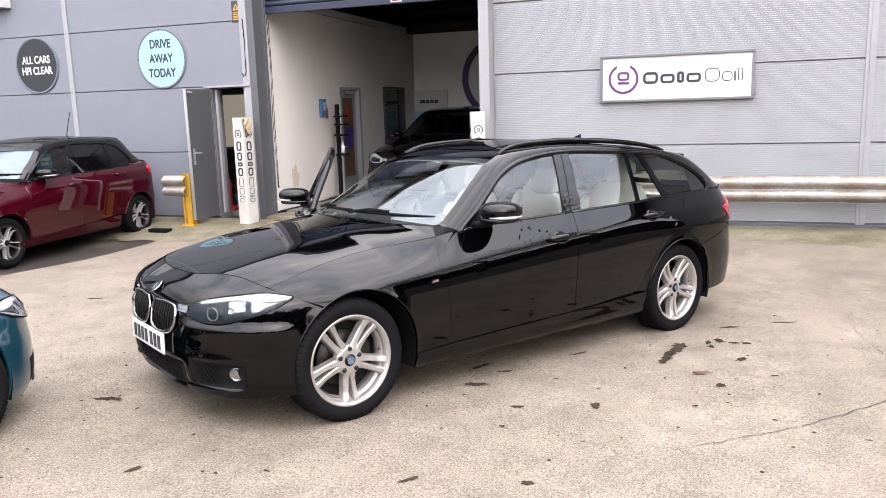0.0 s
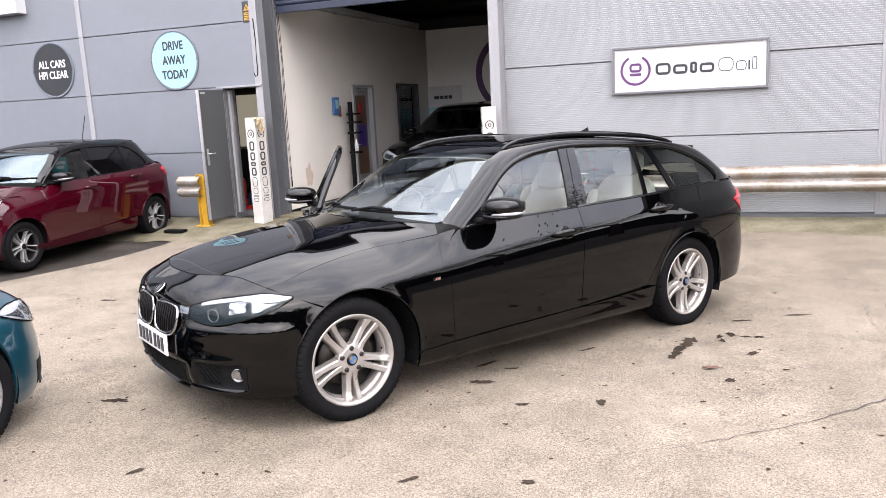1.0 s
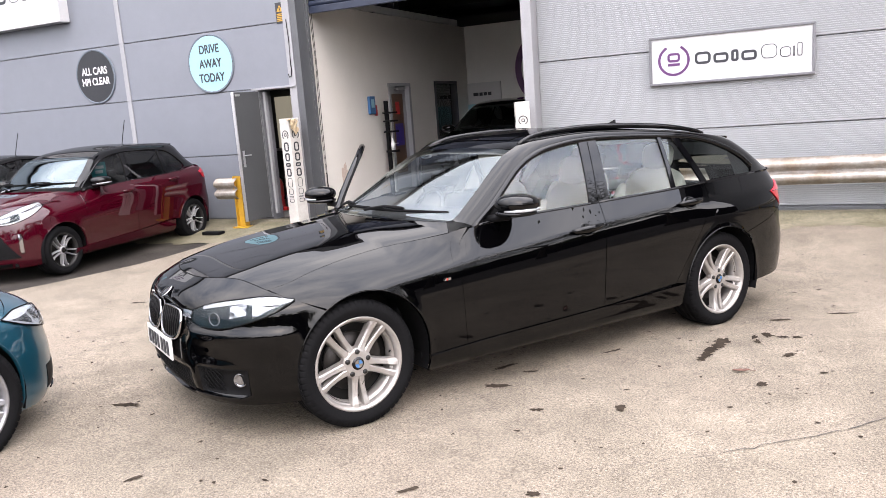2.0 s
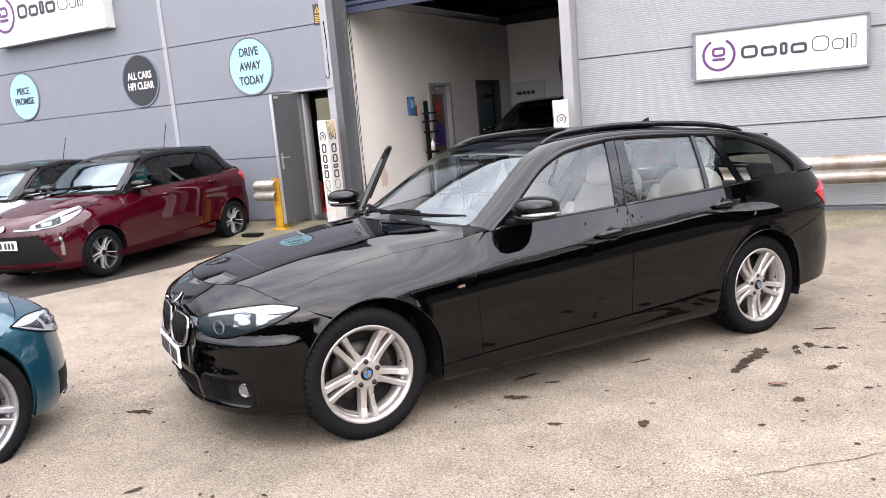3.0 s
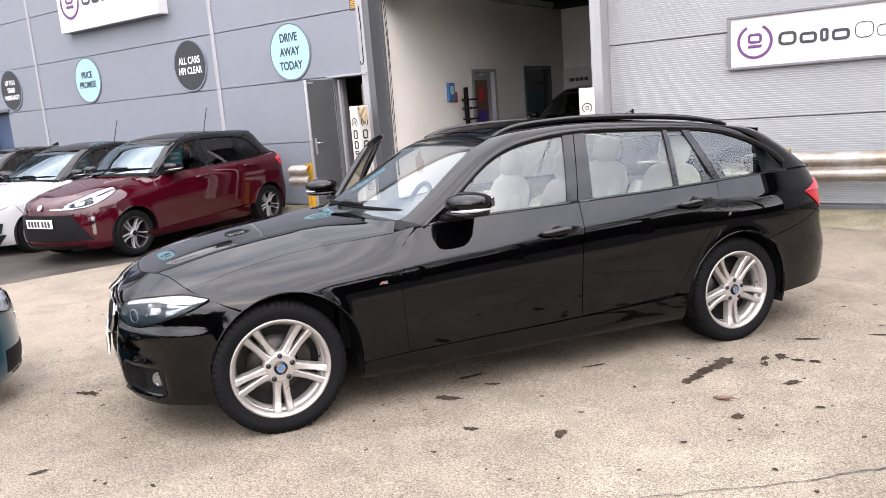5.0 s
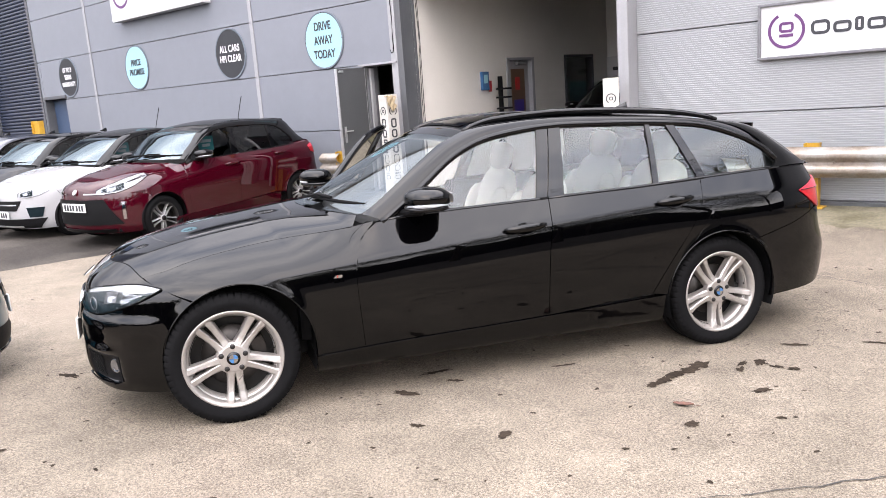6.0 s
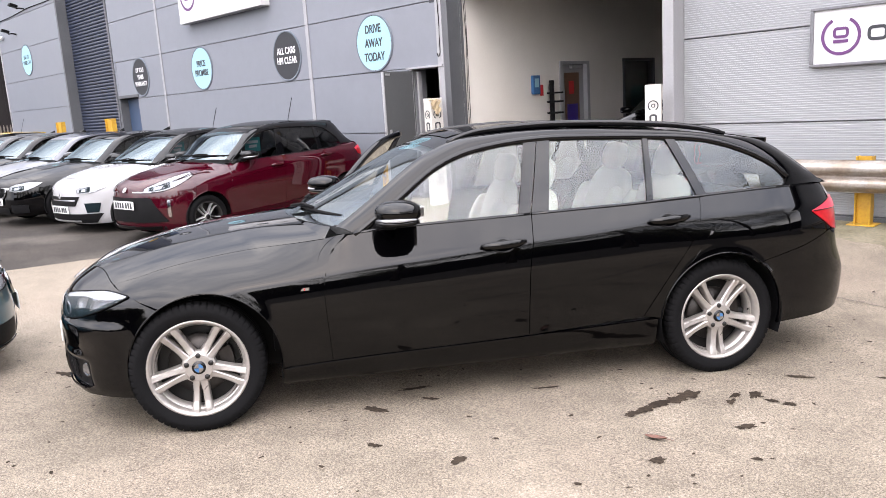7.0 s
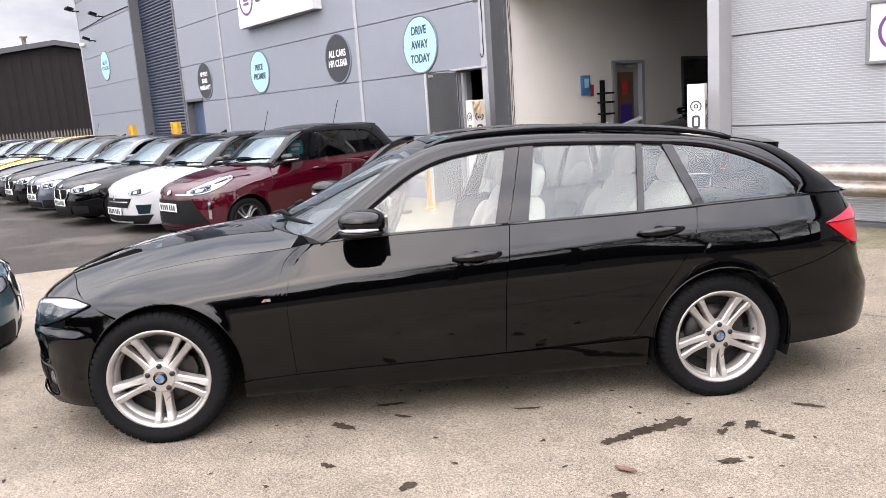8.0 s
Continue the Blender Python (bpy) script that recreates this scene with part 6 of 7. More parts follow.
HATCH = variant(TOURER, [(-0.80, -0.79), (-0.757, -0.75), (0, 0), (0.5, 0.22), (0.65, 0.44), (0.8, 0.52), (1.70, 1.32), (2.69, 2.36), (2.81, 2.51), (3.2, 2.74), (3.56, 2.94), (3.835, 3.12)],
                [(0, 0), (0.2, 0.185), (0.33, 0.32), (0.72, 0.78), (0.985, 1.015), (1.43, 1.47)], 0.845, 0.297, 0.205, lean=0.33, nose_power=2.4, tail_power=3.4, x1=2.66, sculpt=False, haunch=None,
                dlo=[(0.52, 0.99), (0.64, 1.075), (0.74, 1.16), (0.90, 1.262), (1.06, 1.338), (1.25, 1.375), (1.45, 1.393), (1.75, 1.393), (2.05, 1.378), (2.24, 1.345), (2.36, 1.275), (2.45, 1.185), (2.50, 1.105)], d_low=[(2.48, 1.075), (2.42, 1.055)],
                upper=[(0.47, 1.012, 0.06), (0.60, 1.10, 0.07), (0.74, 1.215, 0.07), (0.88, 1.33, 0.07), (0.97, 1.358, 0.065), (1.08, 1.40, 0.06), (1.20, 1.428, 0.05), (1.45, 1.455, 0.05), (1.75, 1.460, 0.05), (2.10, 1.447, 0.05), (2.50, 1.415, 0.06), (2.64, 1.27, 0.08), (2.72, 1.16, 0.08), (2.84, 1.075, 0.08)],
                ws_top=0.95, roof_end=2.50, roof_end_z=1.415, deck_end=2.84, fixed=None, glass_x=(0.70, 1.28, 1.40, 2.04, 2.12, 2.46), quarter_top=2.115, c_lean=0.03,
                tail_lamp=dict(low=[(2.78, 0.90), (2.86, 0.87), (2.94, 0.86)], top=[(2.74, 0.99), (2.82, 1.02), (2.92, 1.03)]),
                lamp=dict(low=[("y", 0.40, 0.70), ("y", 0.56, 0.69), ("x", -0.46, 0.72), ("x", -0.10, 0.86)], top=[("y", 0.40, 0.735), ("y", 0.56, 0.80), ("x", -0.40, 0.86), ("x", -0.09, 0.90)]),
                lamp_tail=-0.12, lamp_tail_z=0.872, kidney=None, mast=True, pillar_paint=M_GLOSSBLK, mirror_paint=M_GLOSSBLK, plate_z=0.52, badge_z=0.715, badge_tilt=70, fin_x=2.12,
                front_patches=[(-0.50, 0.50, 0.30, 0.62, 0.003, M_PLASTIC, "grille", "large black mesh grille", 0.008, -0.35), (0.20, 0.52, 0.685, 0.70, 0.008, M_CHROME, "grille_bar", "bright bar"), (-0.52, -0.20, 0.685, 0.70, 0.008, M_CHROME, "grille_bar", "bright bar"),
                               (-0.70, -0.675, 0.36, 0.58, 0.006, M_CHROME, "fog_trim", "bright fog lamp trim"), (0.675, 0.70, 0.36, 0.58, 0.006, M_CHROME, "fog_trim", "bright fog lamp trim"), (-0.60, 0.60, 0.20, 0.24, 0.01, M_GLOSSBLK, "lip", "black lower lip")])
CITY = variant(TOURER, [(-0.80, -0.75), (-0.757, -0.71), (0, 0), (0.5, 0.25), (0.65, 0.46), (0.8, 0.54), (1.70, 1.50), (2.69, 2.20), (2.81, 2.31), (3.2, 2.55), (3.56, 2.74), (3.835, 2.92)],
               [(0, 0), (0.2, 0.19), (0.33, 0.33), (0.72, 0.80), (0.985, 1.02), (1.43, 1.48)], 0.86, 0.305, 0.215, lean=0.36, nose_power=2.4, tail_power=2.5, sculpt=False, haunch=None, mirror_paint=M_GLOSSBLK, kidney=None, mast=True, pillar_paint=M_GLOSSBLK, fin_x=2.1, plate_z=0.40, badge_z=0.60,
               lamp=dict(low=[("y", 0.42, 0.66), ("y", 0.55, 0.64), ("x", -0.48, 0.66), ("x", -0.34, 0.72)], top=[("y", 0.42, 0.70), ("y", 0.55, 0.76), ("x", -0.48, 0.80), ("x", -0.32, 0.765)]), lamp_tail=-0.3, lamp_tail_z=0.80,
               front_patches=[(-0.47, 0.47, 0.46, 0.60, 0.003, M_PLASTIC, "grille", "black upper grille", 0.008, 0.18), (-0.40, 0.40, 0.535, 0.553, 0.008, M_CHROME, "grille_bar", "bright bar"), (-0.74, 0.74, 0.20, 0.34, 0.003, M_PLASTIC, "lower_grille", "black lower bumper", 0.008, 0.10), (-0.73, -0.54, 0.36, 0.50, 0.004, M_LAMPDARK, "fog_lamp", "dark fog lamp pocket", 0.008, 0.3), (0.54, 0.73, 0.36, 0.50, 0.004, M_LAMPDARK, "fog_lamp", "dark fog lamp pocket", 0.008, 0.3), (-0.45, 0.45, 0.215, 0.240, 0.010, M_ALU, "skid_bar", "silver skid bar")])
COMPACT = variant(TOURER, [(-0.80, -0.80), (-0.757, -0.755), (0, 0), (0.65, 0.62), (0.8, 0.76), (1.70, 1.62), (2.69, 2.55), (2.81, 2.69), (3.2, 3.02), (3.56, 3.28), (3.81, 3.52)],
                  [(0, 0), (0.2, 0.19), (0.33, 0.32), (0.72, 0.735), (0.985, 0.985), (1.43, 1.43)], 0.882, 0.318, 0.225, sculpt=False, haunch=None)
# kidney_mat: chrome surrounds coloured black to stay dark behind the estate's glass
OFFROAD = variant(TOURER, [(-0.80, -0.88), (-0.757, -0.83), (0, 0), (0.65, 0.70), (0.8, 0.84), (1.70, 1.76), (2.69, 2.78), (2.81, 2.90), (3.2, 3.35), (3.56, 3.70), (3.81, 3.95)],
                  [(0, 0), (0.2, 0.25), (0.33, 0.42), (0.72, 0.88), (0.985, 1.10), (1.43, 1.62)], 0.94, 0.37, 0.245, sculpt=False, haunch=None, plate=False, kidney_mat=M_GLOSSBLK)


def parked(x, y, z, turn, P):
    """The pose of a car whose nose stands at x, y; turn is the way from its nose to its tail, in degrees."""
    a = radians(turn)
    return pose(x + P["front"] * math.cos(a), y + P["front"] * math.sin(a), z, 0, 0, turn)


ROW = "row of parked cars along the wall"
red_car, R_SH, _, _ = build_car("hatchback_car", HATCH, parked(-8.80, 6.05, -0.085, 95.0, HATCH), "deep red hatchback with a black roof and black alloy wheels", M_RED, roof_paint=M_GLOSSBLK, glass=M_SMOKE, rear_glass=M_TINT, rims=surface("machined_alloy", (0.5, 0.5, 0.51), rough=0.3, metal=0.6), ring_mat=M_BARREL, group=ROW)
white_car, W_SH, _, _ = build_car("hatchback_car", CITY, parked(-10.95, 5.95, -0.13, 95, CITY), "small white hatchback with a black roof and black lower trim", M_WHITECAR, roof_paint=M_GLOSSBLK, glass=M_SMOKE, rear_glass=M_TINT, group=ROW)
dark_one, D_SH, _, _ = build_car("hatchback_car", COMPACT, parked(-13.0, 5.62, -0.085, 95, COMPACT), "black hatchback with twin kidney grilles", M_BLACK, glass=M_SMOKE, rear_glass=M_TINT, group=ROW)
grey_one, _, _, _ = build_car("hatchback_car", COMPACT, parked(-15.1, 5.58, -0.075, 95, COMPACT), "grey blue hatchback with twin kidney grilles", M_GREYBLUE, glass=M_SMOKE, rear_glass=M_TINT, group=ROW)
tagged(copy_thing(dark_one, parked(-17.25, 5.55, -0.06, 95, COMPACT)), "black hatchback with twin kidney grilles in the row")
far_one, _, _, _ = build_car("hatchback_car", COMPACT, parked(-19.5, 5.6, -0.06, 95, COMPACT), "dark grey hatchback far along the row", M_DARKGREY, glass=M_SMOKE, rear_glass=M_TINT, group=ROW)
yellow_car, _, _, _ = build_car("hatchback_car", HATCH, parked(-21.7, 5.9, -0.06, 95, HATCH), "yellow hatchback far along the row", M_YELLOWCAR, roof_paint=M_YELLOWCAR, glass=M_SMOKE, rear_glass=M_TINT, group=ROW)
silver_car, _, _, _ = build_car("hatchback_car", HATCH, parked(-24.0, 5.8, -0.06, 95, HATCH), "silver hatchback far along the row", M_SILVER, roof_paint=M_SILVER, glass=M_SMOKE, rear_glass=M_TINT, group=ROW)
tagged(copy_thing(far_one, parked(-26.3, 5.7, -0.06, 95, COMPACT)), "dark grey hatchback near the end of the row")
tagged(copy_thing(grey_one, parked(-28.7, 5.6, -0.06, 95, COMPACT)), "grey blue hatchback at the end of the row")
tagged(copy_thing(silver_car, parked(-31.2, 5.8, -0.06, 95, HATCH)), "silver hatchback beyond the corner of the unit")
TEALCAR = variant(TOURER, [(-0.80, -0.80), (-0.757, -0.757), (3.81, 3.75)], [(0, 0), (1.43, 1.40)], 0.90, 0.328, 0.245, sculpt=False, haunch=None, pale_lamp=True)
teal_car, _, _, _ = build_car("saloon_car", TEALCAR, parked(-4.29, 3.396, 0.0, 262, TEALCAR), "glossy teal blue car with dark silver alloy wheels", M_TEAL, detail=True, rims=surface("dark_silver_alloy", (0.28, 0.28, 0.29), rough=0.3, metal=0.7))
suv, _, _, _ = build_car("offroad_car", OFFROAD, parked(-5.01, 11.89, 0.05, 88.8, OFFROAD), "black off road car parked inside the workshop", M_BLACK, glass=M_SMOKE)


def price_card(car, sh, x, z):
    y = sh.glass(x, z + 0.10, 0.06).y
    ob = part("price_card", box(x - 0.13, x + 0.13, y, y + 0.004, z - 0.10, z + 0.10), M_TEALCARD, car, "teal price card behind the glass", smooth=False)
    for k, wdt in enumerate((0.09, 0.065)):
        part("price_bar", box(x - wdt, x + wdt, y - 0.005, y - 0.001, z + 0.015 - 0.06 * k, z + 0.055 - 0.06 * k), M_INKW, ob, smooth=False)


for side_car, side_shape, cx in ((red_car, R_SH, 1.0), (white_car, W_SH, 1.02)):
    price_card(side_car, side_shape, cx, 1.18)

# ---- small things on the estate car ----
badge = part("wing_badge", prism([(-0.022, -0.007), (-0.009, 0.007), (0.022, 0.008), (0.022, -0.006)], -0.003, 0.0), M_CHROME, estate, "small bright wing badge", smooth=False)
badge.location = E_SH.on(0.532, 0.682, 0.005)
part("badge_stripe", box(-0.004, 0.0, -0.0065, -0.0035, -0.006, 0.007), M_EXT, badge, "red stripe", smooth=False)
for sg in (-1, 1):
    pc = E_SH.at(E_SH.sy(0.70), 0.318, 0.002)
    pc = Vector((pc.x, sg * abs(pc.y), pc.z))
    fog = part("fog_lamp", lathe([(0.0, 0.004), (0.018, 0.006), (0.028, 0.004), (0.032, 0.010), (0.036, 0.006), (0.036, -0.012)], 28, axis="z", m=Matrix.Translation(pc) @ Vector((-0.72, sg * 0.68, 0)).to_track_quat("Z", "Y").to_matrix().to_4x4()), M_REFLECTOR, estate, "round fog lamp")


def mesh_grille(y0, y1, z0, z1, pitch, parent):
    """A net of bars over an intake, following the nose."""
    bm = bmesh.new()
    for k in range(int((y1 - y0) / pitch) * 2 + 12):
        for lean in (-1, 1):
            pts = []
            ya = y0 - 0.1 + k * pitch
            for j in range(7):
                z = z0 + (z1 - z0) * j / 6
                y = ya + lean * (z - (z0 + z1) / 2) * 0.9
                if y0 <= y <= y1:
                    p = E_SH.at(E_SH.sy(abs(y)), z, 0.008)
                    pts.append(Vector((p.x, math.copysign(abs(p.y), y), z)))
            if len(pts) > 1:
                bm = tube(pts, 0.003, 4, bm=bm)
    return part("grille_net", bm, M_PLASTIC, parent, "black honeycomb net")


mesh_grille(-0.37, 0.37, 0.232, 0.328, 0.036, estate)
mesh_grille(-0.62, -0.48, 0.255, 0.365, 0.03, estate)
mesh_grille(0.48, 0.62, 0.255, 0.365, 0.03, estate)
# ---- signs on the walls ----
def round_sign(x, z, r, face, ink, lines, size, label, squeeze=0.82, pitch=1.0, bold=0.0):
    root = thing("round_sign", pose(x, YL - 0.012, z), label, "sign", "round wall signs")
    part("rim", lathe([(r, 0.01), (r, -0.006), (r - 0.006, -0.010), (r - 0.030, -0.0095), (r - 0.032, 0.0)], 64), M_RIMGREY, root, "grey rim")
    part("face", lathe([(0, -0.009), (r - 0.031, -0.009)], 64), face, root, smooth=False)
    for a in (0, 90, 180, 270):
        part("bolt", lathe([(0, -0.016), (0.010, -0.014), (0.012, -0.010)], 10, m=Matrix.Translation(((r - 0.022) * math.cos(radians(a)), 0, (r - 0.022) * math.sin(radians(a))))), M_INK, root)
    n = len(lines)
    for k, words in enumerate(lines):
        lettering("lettering", words, size, ink, root, Matrix.Translation((0, -0.0125, ((n - 1) / 2 - k) * size * pitch)), 0.002, squeeze, bold)
    return root


round_sign(-8.26, 2.505, 0.45, M_SKYBLUE, M_INK, ["DRIVE", "AWAY", "TODAY"], 0.18, "round pale blue wall sign reading drive away today", 0.80, 1.2, 0.004)
round_sign(-10.745, 2.515, 0.45, M_CHARCOAL, M_INKW, ["ALL CARS", "HPI CLEAR"], 0.168, "round charcoal wall sign with white lettering about cars", 0.80, 1.03, 0.003)
round_sign(-13.97, 2.525, 0.45, M_SKYBLUE, M_INK, ["PRICE", "PROMISE"], 0.175, "round pale blue wall sign reading price promise", 0.84, 1.08, 0.004)
round_sign(-17.01, 2.54, 0.45, M_CHARCOAL, M_INKW, ["UP TO 3", "YEARS", "WARRANTY"], 0.145, "round charcoal wall sign about the warranty", 0.80, 1.1, 0.003)
round_sign(-25.0, 3.57, 0.47, M_SKYBLUE, M_INK, ["SELL US", "YOUR CAR"], 0.17, "round pale blue wall sign reading sell us your car")


def arc_bar(cx, cz, r0, r1, a0, a1, y0, y1, n=40):
    pts = [(cx + r1 * math.cos(radians(a0 + (a1 - a0) * k / n)), cz + r1 * math.sin(radians(a0 + (a1 - a0) * k / n))) for k in range(n + 1)]
    pts += [(cx + r0 * math.cos(radians(a1 + (a0 - a1) * k / n)), cz + r0 * math.sin(radians(a1 + (a0 - a1) * k / n))) for k in range(n + 1)]
    tmp = bmesh.new()
    a, b = [tmp.verts.new((x, y0, z)) for x, z in pts], [tmp.verts.new((x, y1, z)) for x, z in pts]
    m = len(pts)
    for k in range(n):
        tmp.faces.new((a[k], a[k + 1], a[m - 2 - k], a[m - 1 - k]))
        tmp.faces.new((a[k], b[k], b[k + 1], a[k + 1]))
        tmp.faces.new((a[m - 2 - k], b[m - 2 - k], b[m - 1 - k], a[m - 1 - k]))
    bmesh.ops.recalc_face_normals(tmp, faces=tmp.faces[:])
    return tmp


def rounded_bar(x0, x1, z0, z1, y):
    r = min(z1 - z0, x1 - x0) * 0.35
    pts = []
    for cx, cz, a0 in ((x1 - r, z1 - r, 0), (x0 + r, z1 - r, 90), (x0 + r, z0 + r, 180), (x1 - r, z0 + r, 270)):
        pts += [(cx + r * math.cos(radians(a0 + 15 * k)), cz + r * math.sin(radians(a0 + 15 * k))) for k in range(7)]
    return prism(pts, y - 0.004, y)


def hollow_block(x0, x1, z0, z1, w, y):
    """An upright block with rounded corners and a hollow middle."""
    w = min(w, (x1 - x0) / 2 - 0.001, (z1 - z0) / 2 - 0.001)
    tmp = bmesh.new()
    rings = []
    for d in (0.0, w):
        r = max(min(z1 - z0, x1 - x0) * 0.36 - d, 0.001)
        pts = []
        for cx, cz, a0 in ((x1 - d - r, z1 - d - r, 0), (x0 + d + r, z1 - d - r, 90), (x0 + d + r, z0 + d + r, 180), (x1 - d - r, z0 + d + r, 270)):
            pts += [(cx + r * math.cos(radians(a0 + 18 * k)), cz + r * math.sin(radians(a0 + 18 * k))) for k in range(6)]
        rings.append([[tmp.verts.new((px, yy, pz)) for px, pz in pts] for yy in (y - 0.004, y)])
    (of, ob_), (nf, nb) = rings
    n = len(of)
    for k in range(n):
        j = (k + 1) % n
        tmp.faces.new((of[k], of[j], nf[j], nf[k]))
        tmp.faces.new((of[k], ob_[k], ob_[j], of[j]))
        tmp.faces.new((nf[k], nf[j], nb[j], nb[k]))
    bmesh.ops.recalc_face_normals(tmp, faces=tmp.faces[:])
    return tmp


def brand_shapes(parent, x0, x1, zc, h, y):
    """The logo as plain shapes: a split purple ring with a small car-like block, then heavy and thin bars."""
    r = h * 0.52
    cx = x0 + r
    part("ring", arc_bar(cx, zc, r * 0.84, r, -55, 62, y - 0.004, y), M_PURPLE, parent, "purple ring half", smooth=False)
    part("ring", arc_bar(cx, zc, r * 0.84, r, 118, 235, y - 0.004, y), M_PURPLE, parent, "purple ring half", smooth=False)
    part("ring", arc_bar(cx, zc, r * 0.84, r, 235, 305, y - 0.004, y), M_PURPLE, parent, "purple ring foot", smooth=False)
    part("block", hollow_block(cx - r * 0.40, cx + r * 0.40, zc - r * 0.12, zc + r * 0.46, r * 0.15, y), M_PURPLE, parent, "small purple block", smooth=False)
    part("block_bar", box(cx - r * 0.38, cx + r * 0.38, y - 0.004, y, zc - r * 0.36, zc - r * 0.20), M_PURPLE, parent, "purple bar under the block", smooth=False)
    a = x0 + 2 * r + 0.16 * h
    span = x1 - a
    for f0, f1, top in ((0.0, 0.155, 0.20), (0.18, 0.325, 0.12), (0.35, 0.42, 0.18), (0.445, 0.59, 0.12)):
        part("heavy_block", hollow_block(a + span * f0, a + span * f1, zc - h * 0.20, zc + h * top, h * 0.085, y), M_INK, parent, "heavy dark block", smooth=False)
    for f0, f1, top in ((0.63, 0.775, 0.25), (0.80, 0.90, 0.12), (0.918, 0.932, 0.12), (0.955, 1.0, 0.22)):
        part("thin_block", hollow_block(a + span * f0, a + span * f1, zc - h * 0.20, zc + h * top, h * 0.022, y), M_INK, parent, "thin dark outline block", smooth=False)


wall_sign = thing("wall_sign", pose(-0.718, YR - 0.002, 1.928), "white rectangular wall sign in a dark grey frame", "sign")
part("board", box(-0.90, 0.90, -0.035, 0.0, -0.27, 0.27, 0.003), M_WHITE, wall_sign, smooth=False)
for x0, x1, z0, z1 in ((-0.925, 0.925, 0.262, 0.292), (-0.925, 0.925, -0.292, -0.262), (-0.925, -0.892, -0.262, 0.262), (0.892, 0.925, -0.262, 0.262)):
    part("frame_bar", box(x0, x1, -0.055, 0.0, z0, z1, 0.006), M_GREYFRAME, wall_sign, "dark grey frame bar", smooth=False)
brand_shapes(wall_sign, -0.82, 0.79, 0.0, 0.36, -0.037)
box_sign = thing("wall_sign", pose(-12.74, YL, 4.05), "large white box sign standing proud of the wall", "sign")
part("body", box(-1.58, 1.58, -0.20, 0.0, -0.60, 0.60, 0.012), M_WHITE, box_sign, smooth=False)
brand_shapes(box_sign, -1.46, 1.1, -0.05, 0.62, -0.203)
warn = thing("warning_sign", pose(-6.873, YL - 0.003, 3.105), "small black and yellow warning sign", "sign")
part("plate", box(-0.075, 0.075, -0.004, 0.0, -0.15, 0.15, 0.002), M_INK, warn, smooth=False)
part("triangle", prism([(-0.055, 0.02), (0.055, 0.02), (0.0, 0.115)], -0.0075, -0.0045), M_YELLOW, warn, "yellow triangle", smooth=False)
part("mark", box(-0.008, 0.008, -0.0115, -0.008, 0.035, 0.08), M_INK, warn, smooth=False)
for k in range(5):
    part("text_bar", box(-0.055, 0.055 - 0.02 * (k % 2), -0.0075, -0.0045, -0.02 - 0.024 * k, -0.007 - 0.024 * k), M_YELLOW, warn, "yellow bar of small writing", smooth=False)
hook = thing("hook_cable", pose(-6.765, YL - 0.03, 2.2), "thin dark cable ending in a hook on the wall", "cable")
part("cable", tube([(0.0, 0, 0.80), (0.012, 0, 0.5), (0.004, 0, 0.2), (0.006, 0, 0.05), (-0.01, 0, -0.01), (-0.04, 0, -0.02), (-0.06, 0, 0.03)], 0.006, 6), M_RUBBER, hook)

# ---- staff door ----
staff = thing("staff_door", pose(-7.45, YL + 0.02, 0.0, 0, 0, -91), "grey steel door standing open against the yard", "door")
part("leaf", box(0.0, 0.58, -0.022, 0.022, 0.11, 2.015, 0.004), M_DOORGREY, staff, smooth=False)
part("edge_strip", box(0.581, 0.598, -0.024, 0.024, 0.11, 2.015, 0.004), M_ALU, staff, "pale leading edge", smooth=False)
part("back_plate", box(0.50, 0.54, -0.034, -0.023, 0.92, 1.16, 0.003), M_ALU, staff, smooth=False)
part("back_plate", box(0.50, 0.54, 0.023, 0.034, 0.92, 1.16, 0.003), M_ALU, staff, smooth=False)
for s in (-1, 1):
    part("lever", tube([(0.52, s * 0.035, 1.09), (0.52, s * 0.075, 1.09), (0.41, s * 0.08, 1.09)], 0.009, 8), M_ALU, staff, "metal lever handle")
part("closer", box(0.48, 0.56, 0.023, 0.05, 1.955, 1.985, 0.004), M_ALU, staff, smooth=False)
for x in (-7.455, -6.757):
    structure("trim", box(x - 0.028, x + 0.028, YL - 0.006, YL + 0.14, 0.1, 2.035, 0.004), M_FLASH if x < -7 else M_STEEL, "frame of the staff door", "trim")
structure("trim", box(-7.52, -6.72, YL - 0.045, YL - 0.004, 2.036, 2.066, 0.004), M_FLASH, "pale drip bar over the staff door", "trim")
structure("wall_lobby", box(-7.0, -6.87, 11.4, 13.9, FL, 3.3), M_PLASTER2, "pale wall inside the staff lobby")
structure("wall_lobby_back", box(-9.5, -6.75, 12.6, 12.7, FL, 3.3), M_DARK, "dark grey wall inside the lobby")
structure("window_1", box(-8.94, -8.38, 12.55, 12.597, 1.05, 2.0, 0.01), M_DAYWINDOW, "bright window blind inside the lobby", "window")
structure("trim", box(-9.0, -8.32, 12.53, 12.549, 1.0, 1.05, 0.004), M_FLASH, "pale sill inside the lobby", "trim")
structure("frame_inner", box(-7.40, -7.36, YL + 0.06, YL + 0.13, FL, 2.0, 0.004), M_FLASH, "white upright inside the staff door", "trim")
ext = thing("fire_extinguisher", pose(-7.68, 10.72, FL), "red fire extinguisher standing on the lobby floor", "extinguisher")
part("cylinder", lathe([(0, 0), (0.07, 0.0), (0.078, 0.02), (0.078, 0.40), (0.06, 0.47), (0.025, 0.50), (0.02, 0.52), (0, 0.52)], 24, axis="z"), M_EXT, ext)
